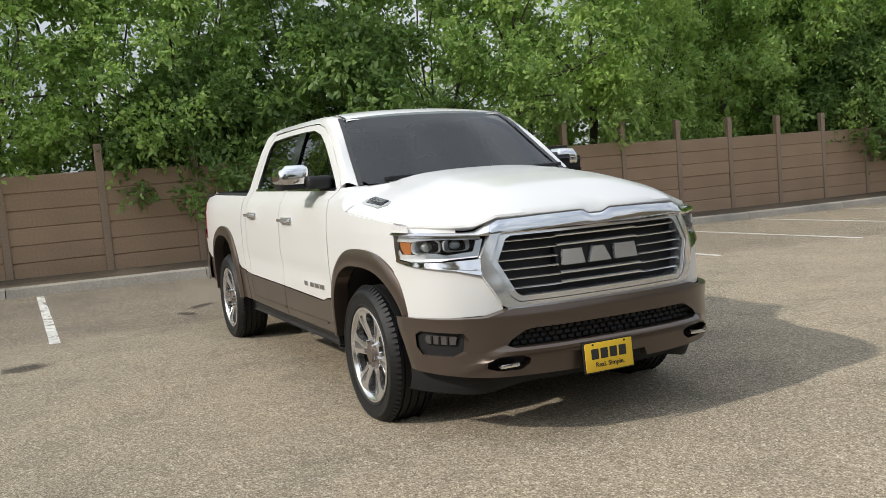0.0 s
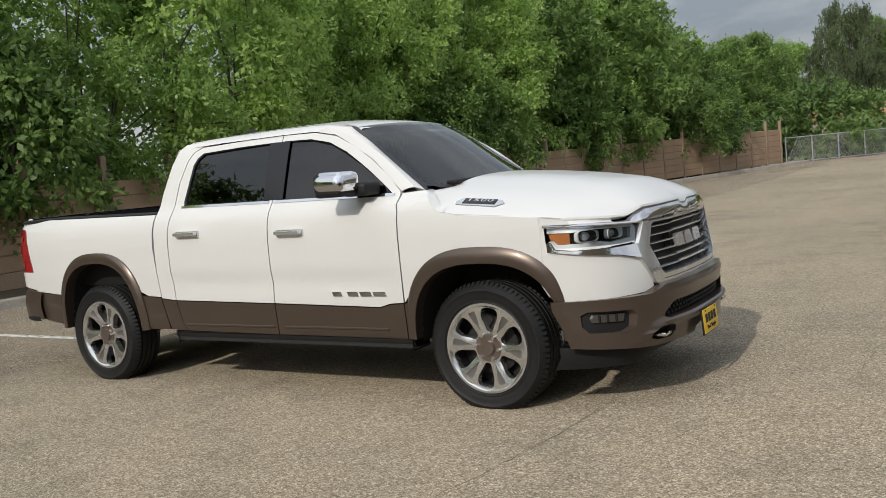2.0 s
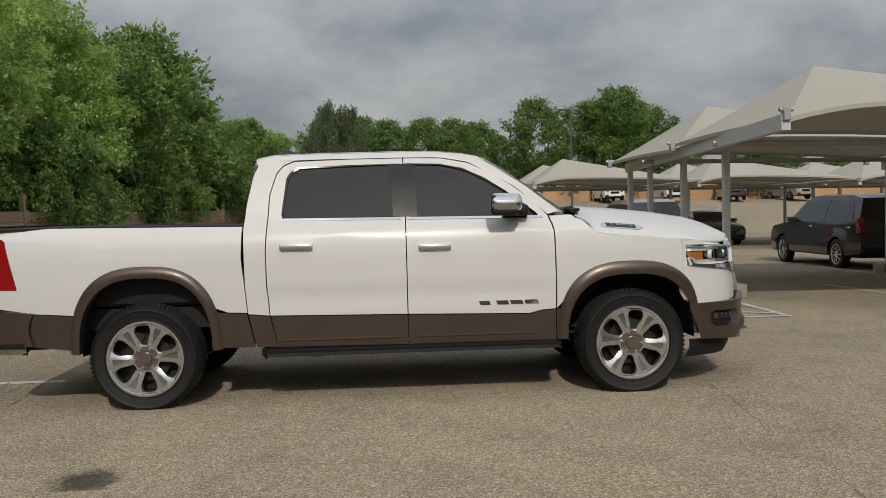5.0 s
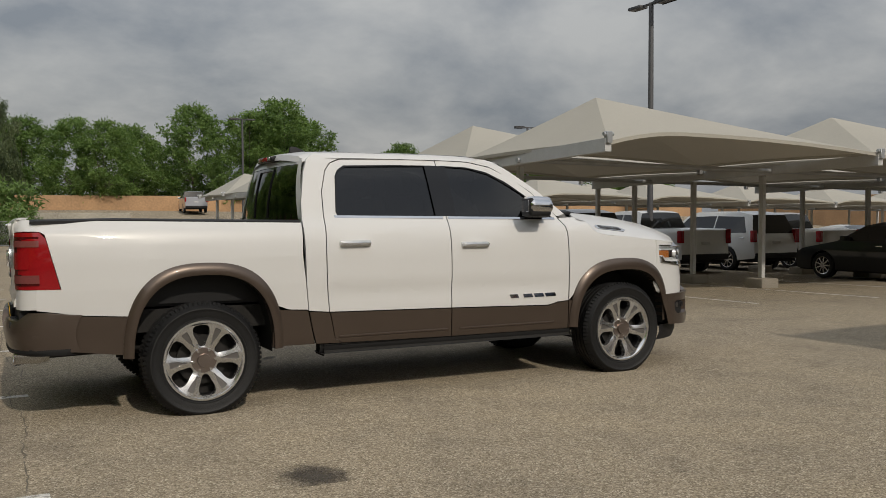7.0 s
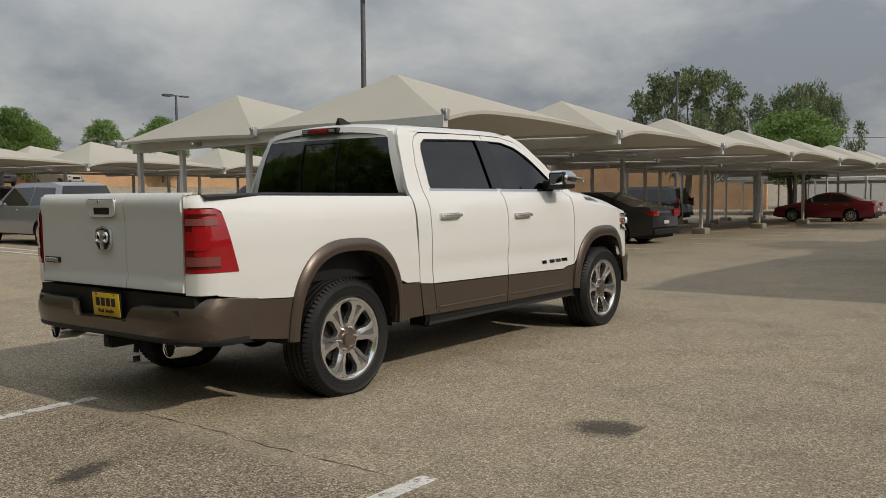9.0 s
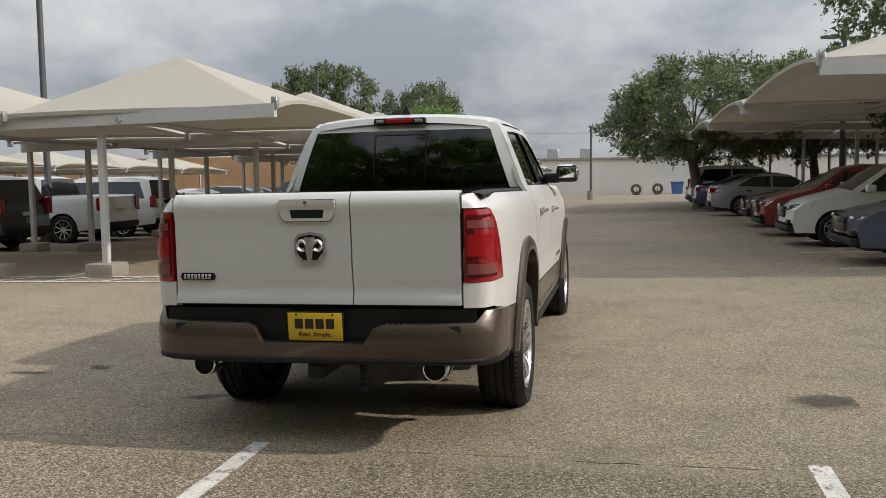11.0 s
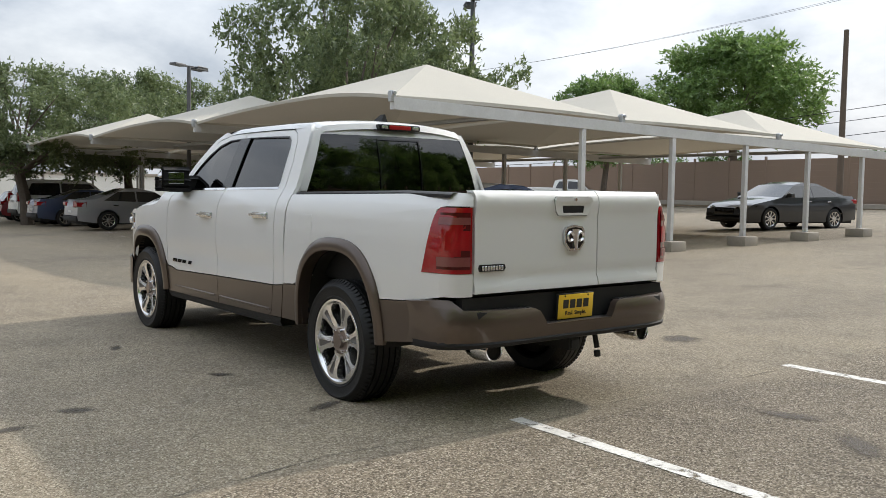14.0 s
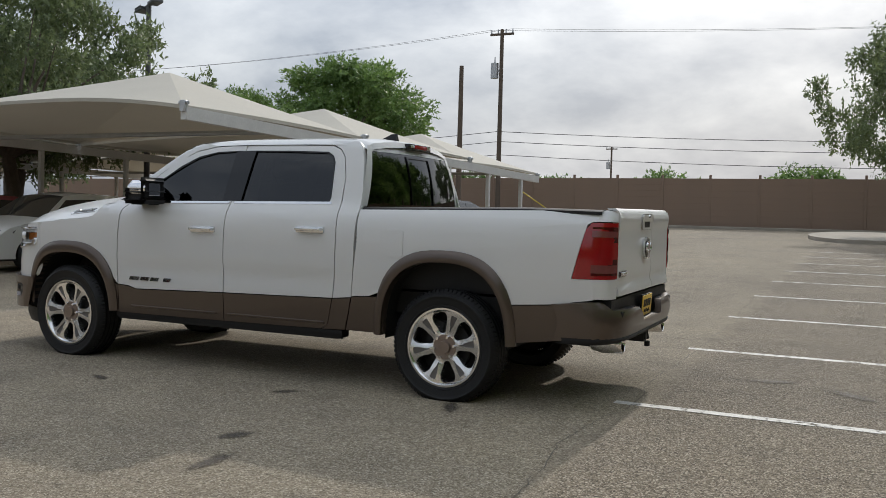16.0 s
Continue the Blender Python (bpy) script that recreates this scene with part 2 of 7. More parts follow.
def words(text, size, depth, m, material, parent, name="lettering"):
    cu = bpy.data.curves.new(name, "FONT")
    cu.body, cu.size, cu.extrude, cu.align_x, cu.align_y = text, size, depth, "CENTER", "CENTER"
    ob = bpy.data.objects.new(name, cu)
    scene.collection.objects.link(ob)
    bpy.context.view_layer.update()
    me = bpy.data.meshes.new_from_object(ob.evaluated_get(bpy.context.evaluated_depsgraph_get()))
    bpy.data.objects.remove(ob)
    me.materials.clear()
    me.materials.append(material)
    out = new(name, me)
    out.parent, out.matrix_local = parent, m
    return out


def lerp(x, xs, ys):
    return float(np.interp(x, xs, ys))


def smooth01(t):
    t = max(0.0, min(1.0, t))
    return t * t * (3 - 2 * t)


def ground_z(x, y):
    """The height of the pavement: it rises to the south, dips north of the truck and climbs to the far wall."""
    z = lerp(y, [-55, -45, -11.3, -8.4, -5.4, -2.5, 0, 2, 12, 16, 32, 53, 62, 74, 95], [1.28, 1.05, 0.235, 0.16, 0.085, 0.025, 0.0, -0.015, -0.215, -0.255, -0.30, -0.25, 0.9, 1.9, 2.0])
    return z - 0.012 * max(0.0, min(x, 95) - 5.0)


# ---- the pickup truck ----
AX, HUB_Z = 1.836, 0.388
BODY_Z = [0.35, 0.45, 0.6, 0.7, 0.9, 1.1, 1.2, 1.28, 1.335, 1.38, 1.5, 1.7, 1.82, 1.87, 1.9]
BODY_Y = [0.955, 0.972, 0.982, 0.989, 0.997, 0.994, 0.984, 0.966, 0.932, 0.895, 0.85, 0.772, 0.717, 0.68, 0.62]


def body_y(x, z):
    y = lerp(z, BODY_Z, BODY_Y)
    if x > 1.7:
        y -= 0.055 * min(1.3, (x - 1.7) / 0.6) ** 2.2
    if x > 0.5 and z > 1.34:
        y -= 0.05 * ((x - 0.5) / 0.8) ** 2
    if x < -2.1:
        y -= 0.058 * ((-2.1 - x) / 0.9) ** 2
    # shallow scallop along the doors
    y -= 0.012 * math.exp(-((z - 0.80) / 0.07) ** 2) * smooth01((1.3 - x) / 0.3) * smooth01((x + 1.1) / 0.3)
    return y


def arch(cx, a, h, zc=0.40, n=2.6, steps=22, lo=0.0):
    out = []
    for k in range(steps + 1):
        t = lo + (math.pi - 2 * lo) * k / steps
        c, s = math.cos(t), math.sin(t)
        out.append((cx + a * math.copysign(abs(c) ** (2 / n), c), zc + h * abs(s) ** (2 / n)))
    return out  # from front (+x) over the top to the back


def over(pts, zmin):
    return [p for p in pts if p[1] > zmin]


class Plan:
    """A curve in plan, by the length along it from the middle of the truck."""

    def __init__(self, pts):
        self.p = np.array(pts)
        self.u = np.r_[0, np.cumsum(np.hypot(*np.diff(self.p, axis=0).T))]

    def at(self, u):
        s = 1 if u >= 0 else -1
        return lerp(abs(u), self.u, self.p[:, 0]), s * lerp(abs(u), self.u, self.p[:, 1])

    def of_y(self, y):
        return lerp(abs(y), self.p[:, 1], self.u) * (1 if y >= 0 else -1)


def curve_through(pts, n=40):
    p = [Vector((a, b, 0)) for a, b in pts]
    out = []
    for k in range(len(p) - 1):
        a, b, c, d = p[max(k - 1, 0)], p[k], p[k + 1], p[min(k + 2, len(p) - 1)]
        for j in range(6):
            t = j / 6
            q = 0.5 * ((2 * b) + (c - a) * t + (2 * a - 5 * b + 4 * c - d) * t * t + (3 * b - a - 3 * c + d) * t ** 3)
            out.append((q.x, q.y))
    out.append(pts[-1])
    return out


NOSE = Plan(curve_through([(2.850, 0), (2.840, 0.3), (2.795, 0.56), (2.722, 0.72), (2.605, 0.85), (2.445, 0.925), (2.25, 0.957)]))
BUMP = Plan(curve_through([(2.915, 0), (2.904, 0.32), (2.853, 0.58), (2.757, 0.76), (2.632, 0.872), (2.49, 0.940), (2.34, 0.980)]))
TAIL = Plan(curve_through([(-3.090, 0), (-3.090, 0.52), (-3.070, 0.76), (-3.022, 0.89), (-2.935, 0.960), (-2.72, 0.990)]))


def nose_lean(u):
    """How far the nose leans back with height: fully in the middle, not at the sides."""
    return 0.16 * (1 - smooth01((abs(u) - 0.75) / 0.42))


def nose(u, z, off=0.0):
    x, y = NOSE.at(u)
    return x - nose_lean(u) * max(0.0, z - 0.80) + off, y, z


def bump(u, z, off=0.0):
    x, y = BUMP.at(u)
    x -= 0.10 * max(0.0, 0.50 - z) + 0.03 * max(0.0, z - 0.60)
    return x + off, y, z


def tail(u, z, off=0.0):
    x, y = TAIL.at(u)
    return x + off + 0.05 * max(0.0, 0.60 - z), y, z


def hood_center(x):
    return lerp(x, [1.36, 1.6, 1.9, 2.2, 2.47, 2.63, 2.735, 2.795, 2.835], [1.435, 1.43, 1.405, 1.37, 1.325, 1.282, 1.243, 1.213, 1.188])


def hood_edge(x):
    return lerp(x, [1.36, 1.5, 1.56, 1.62, 1.7, 2.0, 2.3, 2.5, 2.8], [1.365, 1.305, 1.245, 1.225, 1.214, 1.190, 1.165, 1.146, 1.13])


def hood_lip(y):
    """The height of the hood's front edge over the grille and the headlights."""
    return lerp(abs(y), [0, 0.33, 0.57, 0.61, 0.675, 0.72, 0.95], [1.188, 1.184, 1.176, 1.156, 1.122, 1.120, 1.134]) - hood_notch(y)


def hood_notch(y):
    return 0.022 * lerp(abs(y), [0.045, 0.085], [1, 0])


def hood_half(x):
    return min(0.942, body_y(x, hood_edge(x)) - 0.010) if x > 2.15 else body_y(x, hood_edge(x)) - 0.010


def hood_front(y):
    u = NOSE.of_y(min(0.955, abs(y)))
    return NOSE.at(u)[0] - nose_lean(u) * 0.31


def hood_z(x, y):
    def base(x):
        a = min(1.0, abs(y) / hood_half(x))
        z = hood_center(x) - (hood_center(x) - hood_edge(x)) * a ** 2.6
        # raised middle with a crease at each side
        return z + 0.010 * smooth01((0.60 - abs(y)) / 0.22) * smooth01((2.75 - x) / 0.25)
    xf = hood_front(y)
    s = min(1.0, max(0.0, (xf - x) / 0.34))
    notch = hood_notch(y)
    return base(x) - (base(xf) - hood_lip(y) - notch) * (1 - s) ** 2.2 - notch * (1 - min(1.0, max(0.0, (xf - x) / 0.08))) ** 2


LAMPWHITE = mat("bright_lamp_reflector", (0.80, 0.81, 0.82), 0.22, 0.3, 0.04, 10, 100, coat=0.6)
mat_ball = mat("lamp_ball", (0.62, 0.64, 0.66), 0.08, 0.5, 0.05, 10, 100, coat=1.0)


def make_truck():
    truck = empty("pickup_truck", "pearl white crew-cab pickup truck with bronze-brown lower trim and chrome wheels", "pickup truck")
    S = -1  # the right-hand side; both() adds the left
    f_out = arch(1.835, 0.575, 0.61)
    r_out = arch(-1.82, 0.555, 0.668)
    side = lambda off=0.0: (lambda x, z: (x, S * (body_y(x, z) + off), z))
    IN = (0, 0.035, 0)

    def panel(name, loops, material, parent, label="", off=0.0, lip=IN, du=0.10, dv=0.05):
        return both(name, lambda bm: sheet(bm, loops, side(off), du, dv, lip), material, parent, label)

    # doors
    rear_win = [(-0.80, 1.392), (-0.81, 1.43), (-0.775, 1.70), (-0.745, 1.75), (-0.69, 1.783), (-0.3, 1.795), (0.075, 1.80), (0.075, 1.385)]
    front_win = [(0.165, 1.383), (0.155, 1.80), (0.40, 1.79), (0.58, 1.75), (0.74, 1.672), (0.90, 1.57), (1.06, 1.45), (1.165, 1.365)]
    rd = [(-0.905, 0.675), (-0.922, 0.9), (-0.925, 1.15), (-0.90, 1.58), (-0.85, 1.74), (-0.80, 1.80), (-0.72, 1.832), (-0.3, 1.843), (0.112, 1.845), (0.118, 1.36), (0.118, 0.655)]
    fd = [(0.126, 0.655), (0.126, 1.36), (0.120, 1.845), (0.42, 1.835), (0.62, 1.795), (0.80, 1.71), (0.96, 1.605), (1.12, 1.475), (1.215, 1.375), (1.245, 1.25), (1.25, 0.9), (1.247, 0.662), (1.14, 0.655), (1.05, 0.632)]
    rdoors = panel("rear_door", [rd, rear_win], PAINT, truck)
    fdoors = panel("front_door", [fd, front_win], PAINT, truck)
    # lower trim of the doors
    low = [(-0.90, 0.667), (0.118, 0.647), (0.118, 0.425), (-0.80, 0.435), (-0.86, 0.47)]
    low2 = [(0.126, 0.647), (1.045, 0.624), (1.135, 0.646), (1.247, 0.654), (1.247, 0.42), (0.126, 0.425)]
    for doors, lp, win in ((rdoors, low, rear_win), (fdoors, low2, front_win)):
        for d, s in zip(doors, (1, -1)):
            bm = bmesh.new()
            sheet(bm, [lp], side(0.004), 0.12, 0.05, IN)
            # pressed line near the bottom
            rows = [[(x, S * (body_y(x, z) + o), z) for x in np.linspace(lp[0][0] + 0.07, lp[2][0] - 0.03, 8)] for z, o in ((0.492, 0.004), (0.487, 0.012), (0.478, 0.012), (0.473, 0.004))]
            loft(bm, rows)
            if s < 0:
                bm = mirrored(bm)
            part("lower_trim", bm, BROWN, d, "bronze-brown lower trim")
            bm = bmesh.new()
            sheet(bm, [win], side(-0.012), 0.2, 0.1)
            if s < 0:
                bm = mirrored(bm)
            part("side_window", bm, TINT, d, "dark tinted window")
            # bright strip under the window, dark rubber round it
            bm = bmesh.new()
            x0, x1 = min(p[0] for p in win) - 0.02, max(p[0] for p in win) + 0.015
            z0 = (lambda x: lerp(x, [-0.82, 1.18], [1.386, 1.362]))
            loft(bm, [[(x, S * (body_y(x, z0(x) + dz) + o), z0(x) + dz) for x in np.linspace(x0, x1, 14)] for dz, o in ((0.012, -0.004), (0.010, 0.006), (-0.008, 0.006), (-0.010, -0.004))])
            if s < 0:
                bm = mirrored(bm)
            part("window_trim", bm, CHROME, d, "chrome strip under the window")
            bm = bmesh.new()
            ring = [Vector((x, S * (body_y(x, z) + 0.002), z)) for x, z in win]
            mid = sum(ring, Vector()) / len(ring)
            loft(bm, [[p + (mid - p).normalized() * w + Vector((0, -S * dp, 0)) for p in ring] for w, dp in ((-0.006, 0.0), (0.012, 0.002), (0.016, 0.016))], close=True)
            if s < 0:
                bm = mirrored(bm)
            part("window_seal", bm, GLOSSBLACK, d)
            # handle
            hx = -0.70 if doors is rdoors else 0.335
            bm = bmesh.new()
            hz = 1.028 if doors is rdoors else 1.0
            bx(bm, (hx - 0.125, S * 1.004, 1.128), (hx + 0.125, S * 0.975, 1.178), 0.012)
            bx(bm, (hx - 0.115, S * 1.036, 1.144), (hx + 0.115, S * 1.016, 1.170), 0.009)
            for q in (-0.10, 0.10):
                bx(bm, (hx + q - 0.018, S * 1.026, 1.146), (hx + q + 0.018, S * 0.99, 1.168), 0.006)
            for v in bm.verts:
                v.co.z += hz - 1.0
            if s < 0:
                bm = mirrored(bm)
            part("door_handle", bm, SILVER, d, "chrome handle")
    # centre pillar and corner of the front window, gloss black
    both("pillar_cover", lambda bm: sheet(bm, [[(0.03, 1.39), (0.005, 1.80), (0.20, 1.80), (0.215, 1.385)]], side(0.004), 0.2, 0.1, (0, 0.006, 0)), GLOSSBLACK, truck)

    # rear corner of the cab
    cp = [(-1.068, 0.69), (-1.085, 0.9), (-1.092, 1.33), (-1.075, 1.5), (-1.03, 1.72), (-0.985, 1.83), (-0.93, 1.872), (-0.70, 1.875), (-0.70, 1.84), (-0.725, 1.84), (-0.806, 1.806), (-0.857, 1.745), (-0.908, 1.58), (-0.933, 1.15), (-0.930, 0.9), (-0.912, 0.675)]
    panel("cab_corner", [cp], PAINT, truck)
    panel("cab_corner_trim", [[(-1.065, 0.682), (-0.908, 0.667), (-0.865, 0.47), (-0.81, 0.435), (-1.01, 0.44), (-1.04, 0.56)]], BROWN, truck, "bronze-brown lower trim", off=0.004)
    # front pillar from the fender to the roof
    ps = np.linspace(0, 1, 14)
    a_in = [(0.71, 0.655, 1.846), (0.865, 0.686, 1.75), (1.10, 0.735, 1.57), (1.37, 0.79, 1.372)]
    a_out = [(0.42, body_y(0.42, 1.84), 1.842), (0.63, body_y(0.63, 1.80), 1.802), (0.965, body_y(0.965, 1.612), 1.612), (1.222, body_y(1.222, 1.38), 1.38)]

    def along(pts, t):
        k = min(int(t * (len(pts) - 1)), len(pts) - 2)
        f = t * (len(pts) - 1) - k
        return Vector(pts[k]).lerp(Vector(pts[k + 1]), f)

    def pillar(bm):
        rows = []
        for t in ps:
            o, i = along(a_out, t), along(a_in, t)
            mid = o.lerp(i, 0.5) + Vector((0.02, 0.012, 0.022))
            rows.append([Vector((p.x, S * p.y, p.z)) for p in (o - Vector((0, 0.03, 0)), o, o.lerp(mid, 0.6) + Vector((0, 0.004, 0.006)), mid, i, i - Vector((0.03, 0.0, 0.03)))])
        loft(bm, rows)
    both("windshield_pillar", pillar, PAINT, truck)
    # roof
    bm = bmesh.new()
    rows = []
    for x in (-1.03, -1.01, -0.97, -0.9, -0.75, -0.5, -0.2, 0.1, 0.35, 0.5, 0.60, 0.68, 0.73, 0.755):
        row = []
        for y in np.linspace(-1, 1, 25):
            hw = lerp(x, [-1.02, -0.8, 0.3, 0.765], [0.69, 0.708, 0.708, 0.655])
            zr = lerp(x, [-1.03, -1.01, -0.9, -0.6, 0.2, 0.45, 0.6, 0.69, 0.755], [1.80, 1.845, 1.874, 1.882, 1.884, 1.878, 1.866, 1.848, 1.825])
            bow = 0.05 * (1 - abs(y) ** 2.4) * lerp(x, [0.4, 0.755], [1, 0.55])
            drop = -0.035 if abs(y) > 0.99 else 0
            xf = x + (0.05 * (1 - y * y) if x > 0.6 else 0) - (0.06 * (1 - y * y) if x < -0.95 else 0)
            row.append((xf, y * hw, zr + bow + drop))
        rows.append(row)
    loft(bm, rows)
    roof = part("roof", bm, PAINT, truck)
    for y in (-0.615, 0.615):
        bm = bmesh.new()
        loft(bm, [[(x, y + o, lerp(x, [-1.01, -0.9, -0.6, 0.3, 0.6, 0.74], [1.85, 1.879, 1.888, 1.890, 1.872, 1.84]) + 0.009) for x in np.linspace(-1.0, 0.74, 14)] for o in (-0.01, 0.01)])
        part("roof_seam", bm, BLACK, roof)
    # windshield
    bm = bmesh.new()
    rows = []
    for t in np.linspace(0, 1, 9):
        row = []
        for y in np.linspace(-1, 1, 17):
            b = along(a_in, 1 - t)
            bowx = lerp(t, [0, 1], [0.17, 0.09]) * (1 - y * y)
            row.append((b.x + bowx + 0.0, y * b.y, b.z + 0.03 * t * (1 - abs(y) ** 2.4) - 0.006))
        rows.append(row)
    loft(bm, rows)
    ws = part("windshield", bm, CLEAR, truck, "lightly tinted windshield")
    for sg in (-1, 1):
        bm = bmesh.new()
        edge = [along(a_in, t) for t in np.linspace(0, 1, 10)]
        loft(bm, [[Vector((p.x + dx, sg * (p.y - dy), p.z + 0.006)) for p in edge] for dx, dy in ((0.0, -0.004), (0.012, 0.028))])
        part("black_border", bm, GLOSSBLACK, ws)
    bm = bmesh.new()
    rows = [[(1.365 + 0.17 * (1 - y * y) + dx, y * 0.76, z) for y in np.linspace(-1, 1, 17)] for dx, z in ((-0.03, 1.385), (0.0, 1.395), (0.05, 1.395), (0.10, 1.38))]
    loft(bm, rows)
    part("cowl", bm, BLACK, truck)
    for y0, y1 in ((-0.62, 0.0), (0.05, 0.66)):
        bm = bmesh.new()
        cyl(bm, (1.50, y0, 1.412), (1.44 + 0.06, y1, 1.422), 0.012, n=8)
        bx(bm, (1.44, y0 - 0.02, 1.395), (1.52, y0 + 0.05, 1.42), 0.006)
        part("wiper", bm, BLACK, truck)
    # cab back: panel under the glass, the glass in three panes, a sill
    def back(y, z):
        t = (z - 1.35) / 0.45
        return (-1.085 - 0.075 * (1 - (y / 0.8) ** 2) + 0.085 * t * t * 0.9, y, z)
    bm = bmesh.new()
    sheet(bm, [[(-0.86, 0.72), (0.86, 0.72), (0.865, 1.37), (-0.865, 1.37)]], lambda y, z: (-1.07, y, z), 0.3, 0.2)
    for sg in (-1, 1):
        sheet(bm, [[(sg * 0.895, 1.37), (sg * 0.80, 1.37), (sg * 0.655, 1.80), (sg * 0.70, 1.83)]], back, 0.1, 0.1)
    sheet(bm, [[(-0.70, 1.84), (-0.66, 1.795), (0.66, 1.795), (0.70, 1.84)]], back, 0.1, 0.05)
    part("cab_back", bm, PAINT, truck)
    bm = bmesh.new()
    sheet(bm, [[(-0.80, 1.36), (0.80, 1.36), (0.66, 1.80), (-0.66, 1.80)]], lambda y, z: (back(y, z)[0] + 0.004, y, z), 0.1, 0.1)
    rw = part("rear_window", bm, TINT, truck, "dark tinted rear window")
    bm = bmesh.new()
    for a, b in (((-0.20, 1.385), (-0.187, 1.77)), ((0.187, 1.385), (0.20, 1.77))):
        sheet(bm, [[(a[0], a[1]), (b[0], a[1]), (b[0], b[1]), (a[0], b[1])]], lambda y, z: (back(y, z)[0] - 0.006, y, z), 0.1, 0.1, (0.01, 0, 0))
    sheet(bm, [[(-0.2, 1.765), (0.2, 1.765), (0.2, 1.778), (-0.2, 1.778)]], lambda y, z: (back(y, z)[0] - 0.006, y, z), 0.1, 0.1, (0.01, 0, 0))
    part("slider_frame", bm, GLOSSBLACK, rw)
    # high brake lamp
    bm = bmesh.new()
    bx(bm, (-1.12, -0.195, 1.838), (-1.03, 0.195, 1.888), 0.014)
    lamp = part("high_brake_lamp", bm, GLOSSBLACK, truck, "red high brake lamp with clear ends")
    bm = bmesh.new()
    bx(bm, (-1.128, -0.10, 1.848), (-1.10, 0.10, 1.880), 0.006)
    part("red_lens", bm, REDBRIGHT, lamp)
    for y in (-0.145, 0.145):
        bm = bmesh.new()
        bx(bm, (-1.126, y - 0.03, 1.851), (-1.10, y + 0.03, 1.877), 0.006)
        part("cargo_lens", bm, SILVER, lamp)
    bm = bmesh.new()
    for p in ((-0.72, 0.012, 1.925), (-0.90, 0.032, 1.918), (-0.845, 0.006, 1.982), (-0.895, 0.006, 1.984)):
        for sg in (-1, 1):
            bm.verts.new((p[0], sg * p[1], p[2]))
    bmesh.ops.convex_hull(bm, input=bm.verts[:])
    part("antenna_fin", bm, BLACK, truck, "small black antenna fin")

    # front fenders and the nose panels beside the grille
    fo = over(f_out, 0.675)
    fender = [(1.258, 0.665), (1.26, 0.9), (1.255, 1.25), (1.232, 1.365), (1.40, 1.372), (1.47, 1.335), (1.525, 1.262), (1.57, 1.232), (1.70, 1.206), (2.0, 1.184), (2.13, 1.172), (2.25, 1.158), (2.25, 0.86)] + [p for p in fo if p[0] < 2.25]
    panel("front_fender", [fender], PAINT, truck, dv=0.05)
    nose_u = NOSE.u[-1]

    def shelf(bm):
        # the painted corner between fender, pillar and hood
        rows = []
        for x in np.linspace(1.215, 1.60, 12):
            zt = lerp(x, [1.232, 1.40, 1.47, 1.525, 1.57], [1.365, 1.372, 1.335, 1.262, 1.232]) - 0.003
            zi = 1.374 if x < 1.42 else min(1.374, hood_z(x, 0.76) - 0.015)
            yo = body_y(x, zt) - 0.002
            rows.append([(x, S * (yo + (0.74 - yo) * q), zt + (zi - zt) * q ** 0.7) for q in (0, 0.15, 0.35, 0.6, 1.0)])
        loft(bm, rows)
    both("fender_top", shelf, PAINT, truck)

    def fascia(bm):
        e = nose_u
        lp = [(e, 0.76), (e, 1.160), (e - 0.04, 1.156), (e - 0.10, 1.147), (e - 0.17, 1.134), (e - 0.175, 1.112), (e - 0.03, 1.113), (e - 0.022, 1.106), (e - 0.025, 1.024), (e - 0.035, 0.956), (1.10, 0.937), (0.84, 0.915), (0.70, 0.882), (0.60, 0.712), (0.60, 0.68), (e - 0.10, 0.655), (e - 0.04, 0.69)]
        sheet(bm, [lp], lambda u, z: (nose(u, z)[0], S * nose(u, z)[1], z), 0.05, 0.05, (-0.03, 0.02, 0))
    both("nose_panel", fascia, PAINT, truck)
    def cap(bm):
        # painted ledge that closes the joint under the hood's edge
        rows = []
        for x in np.linspace(1.75, 2.24, 10):
            zt = lerp(x, [1.70, 2.0, 2.13, 2.25], [1.206, 1.184, 1.172, 1.158]) - 0.002
            y = body_y(x, zt) - 0.002
            rows.append([(x, S * (y - d), zt + (hood_z(x, y - 0.09) - 0.012 - zt) * d / 0.09) for d in (0.0, 0.03, 0.09)])
        for u in np.linspace(nose_u, 0.80, 14):
            px_, py_, _ = nose(u, 1.10)
            zt = min(1.160, hood_lip(py_) + 0.066 * smooth01((u - 1.08) / 0.17)) - 0.046
            ix, iy = px_ - 0.10, py_ - 0.07
            rows.append([(px_ + (ix - px_) * d, S * (py_ + (iy - py_) * d), zt + (hood_z(ix, iy) - 0.012 - zt) * d) for d in (0.0, 0.35, 1.0)])
        loft(bm, rows)
    both("fender_ledge", cap, PAINT, truck)
    # hood
    bm = bmesh.new()
    rows = []
    for q in np.linspace(-1, 1, 91):
        xf = hood_front(q * 0.942)
        x0 = 1.40 + 0.155 * (1 - q * q)
        x0 = max(x0, 1.40 + 0.165 * smooth01((abs(q) - 0.84) / 0.13))
        row = []
        for x in x0 + (xf - x0) * np.linspace(0, 1, 30) ** 0.9:
            y = q * hood_half(x)
            row.append((x, y, hood_z(x, y)))
        row.append((xf + 0.004, row[-1][1], row[-1][2] - 0.012))
        row.append((xf - 0.03, row[-2][1], row[-2][2] - 0.03))
        rows.append(row)
    for q in (0, -1):
        rows.insert(0 if q == 0 else len(rows), [(x, y * 0.985, z - 0.02) for x, y, z in rows[q]])
    loft(bm, rows)
    hood = part("hood", bm, PAINT, truck)
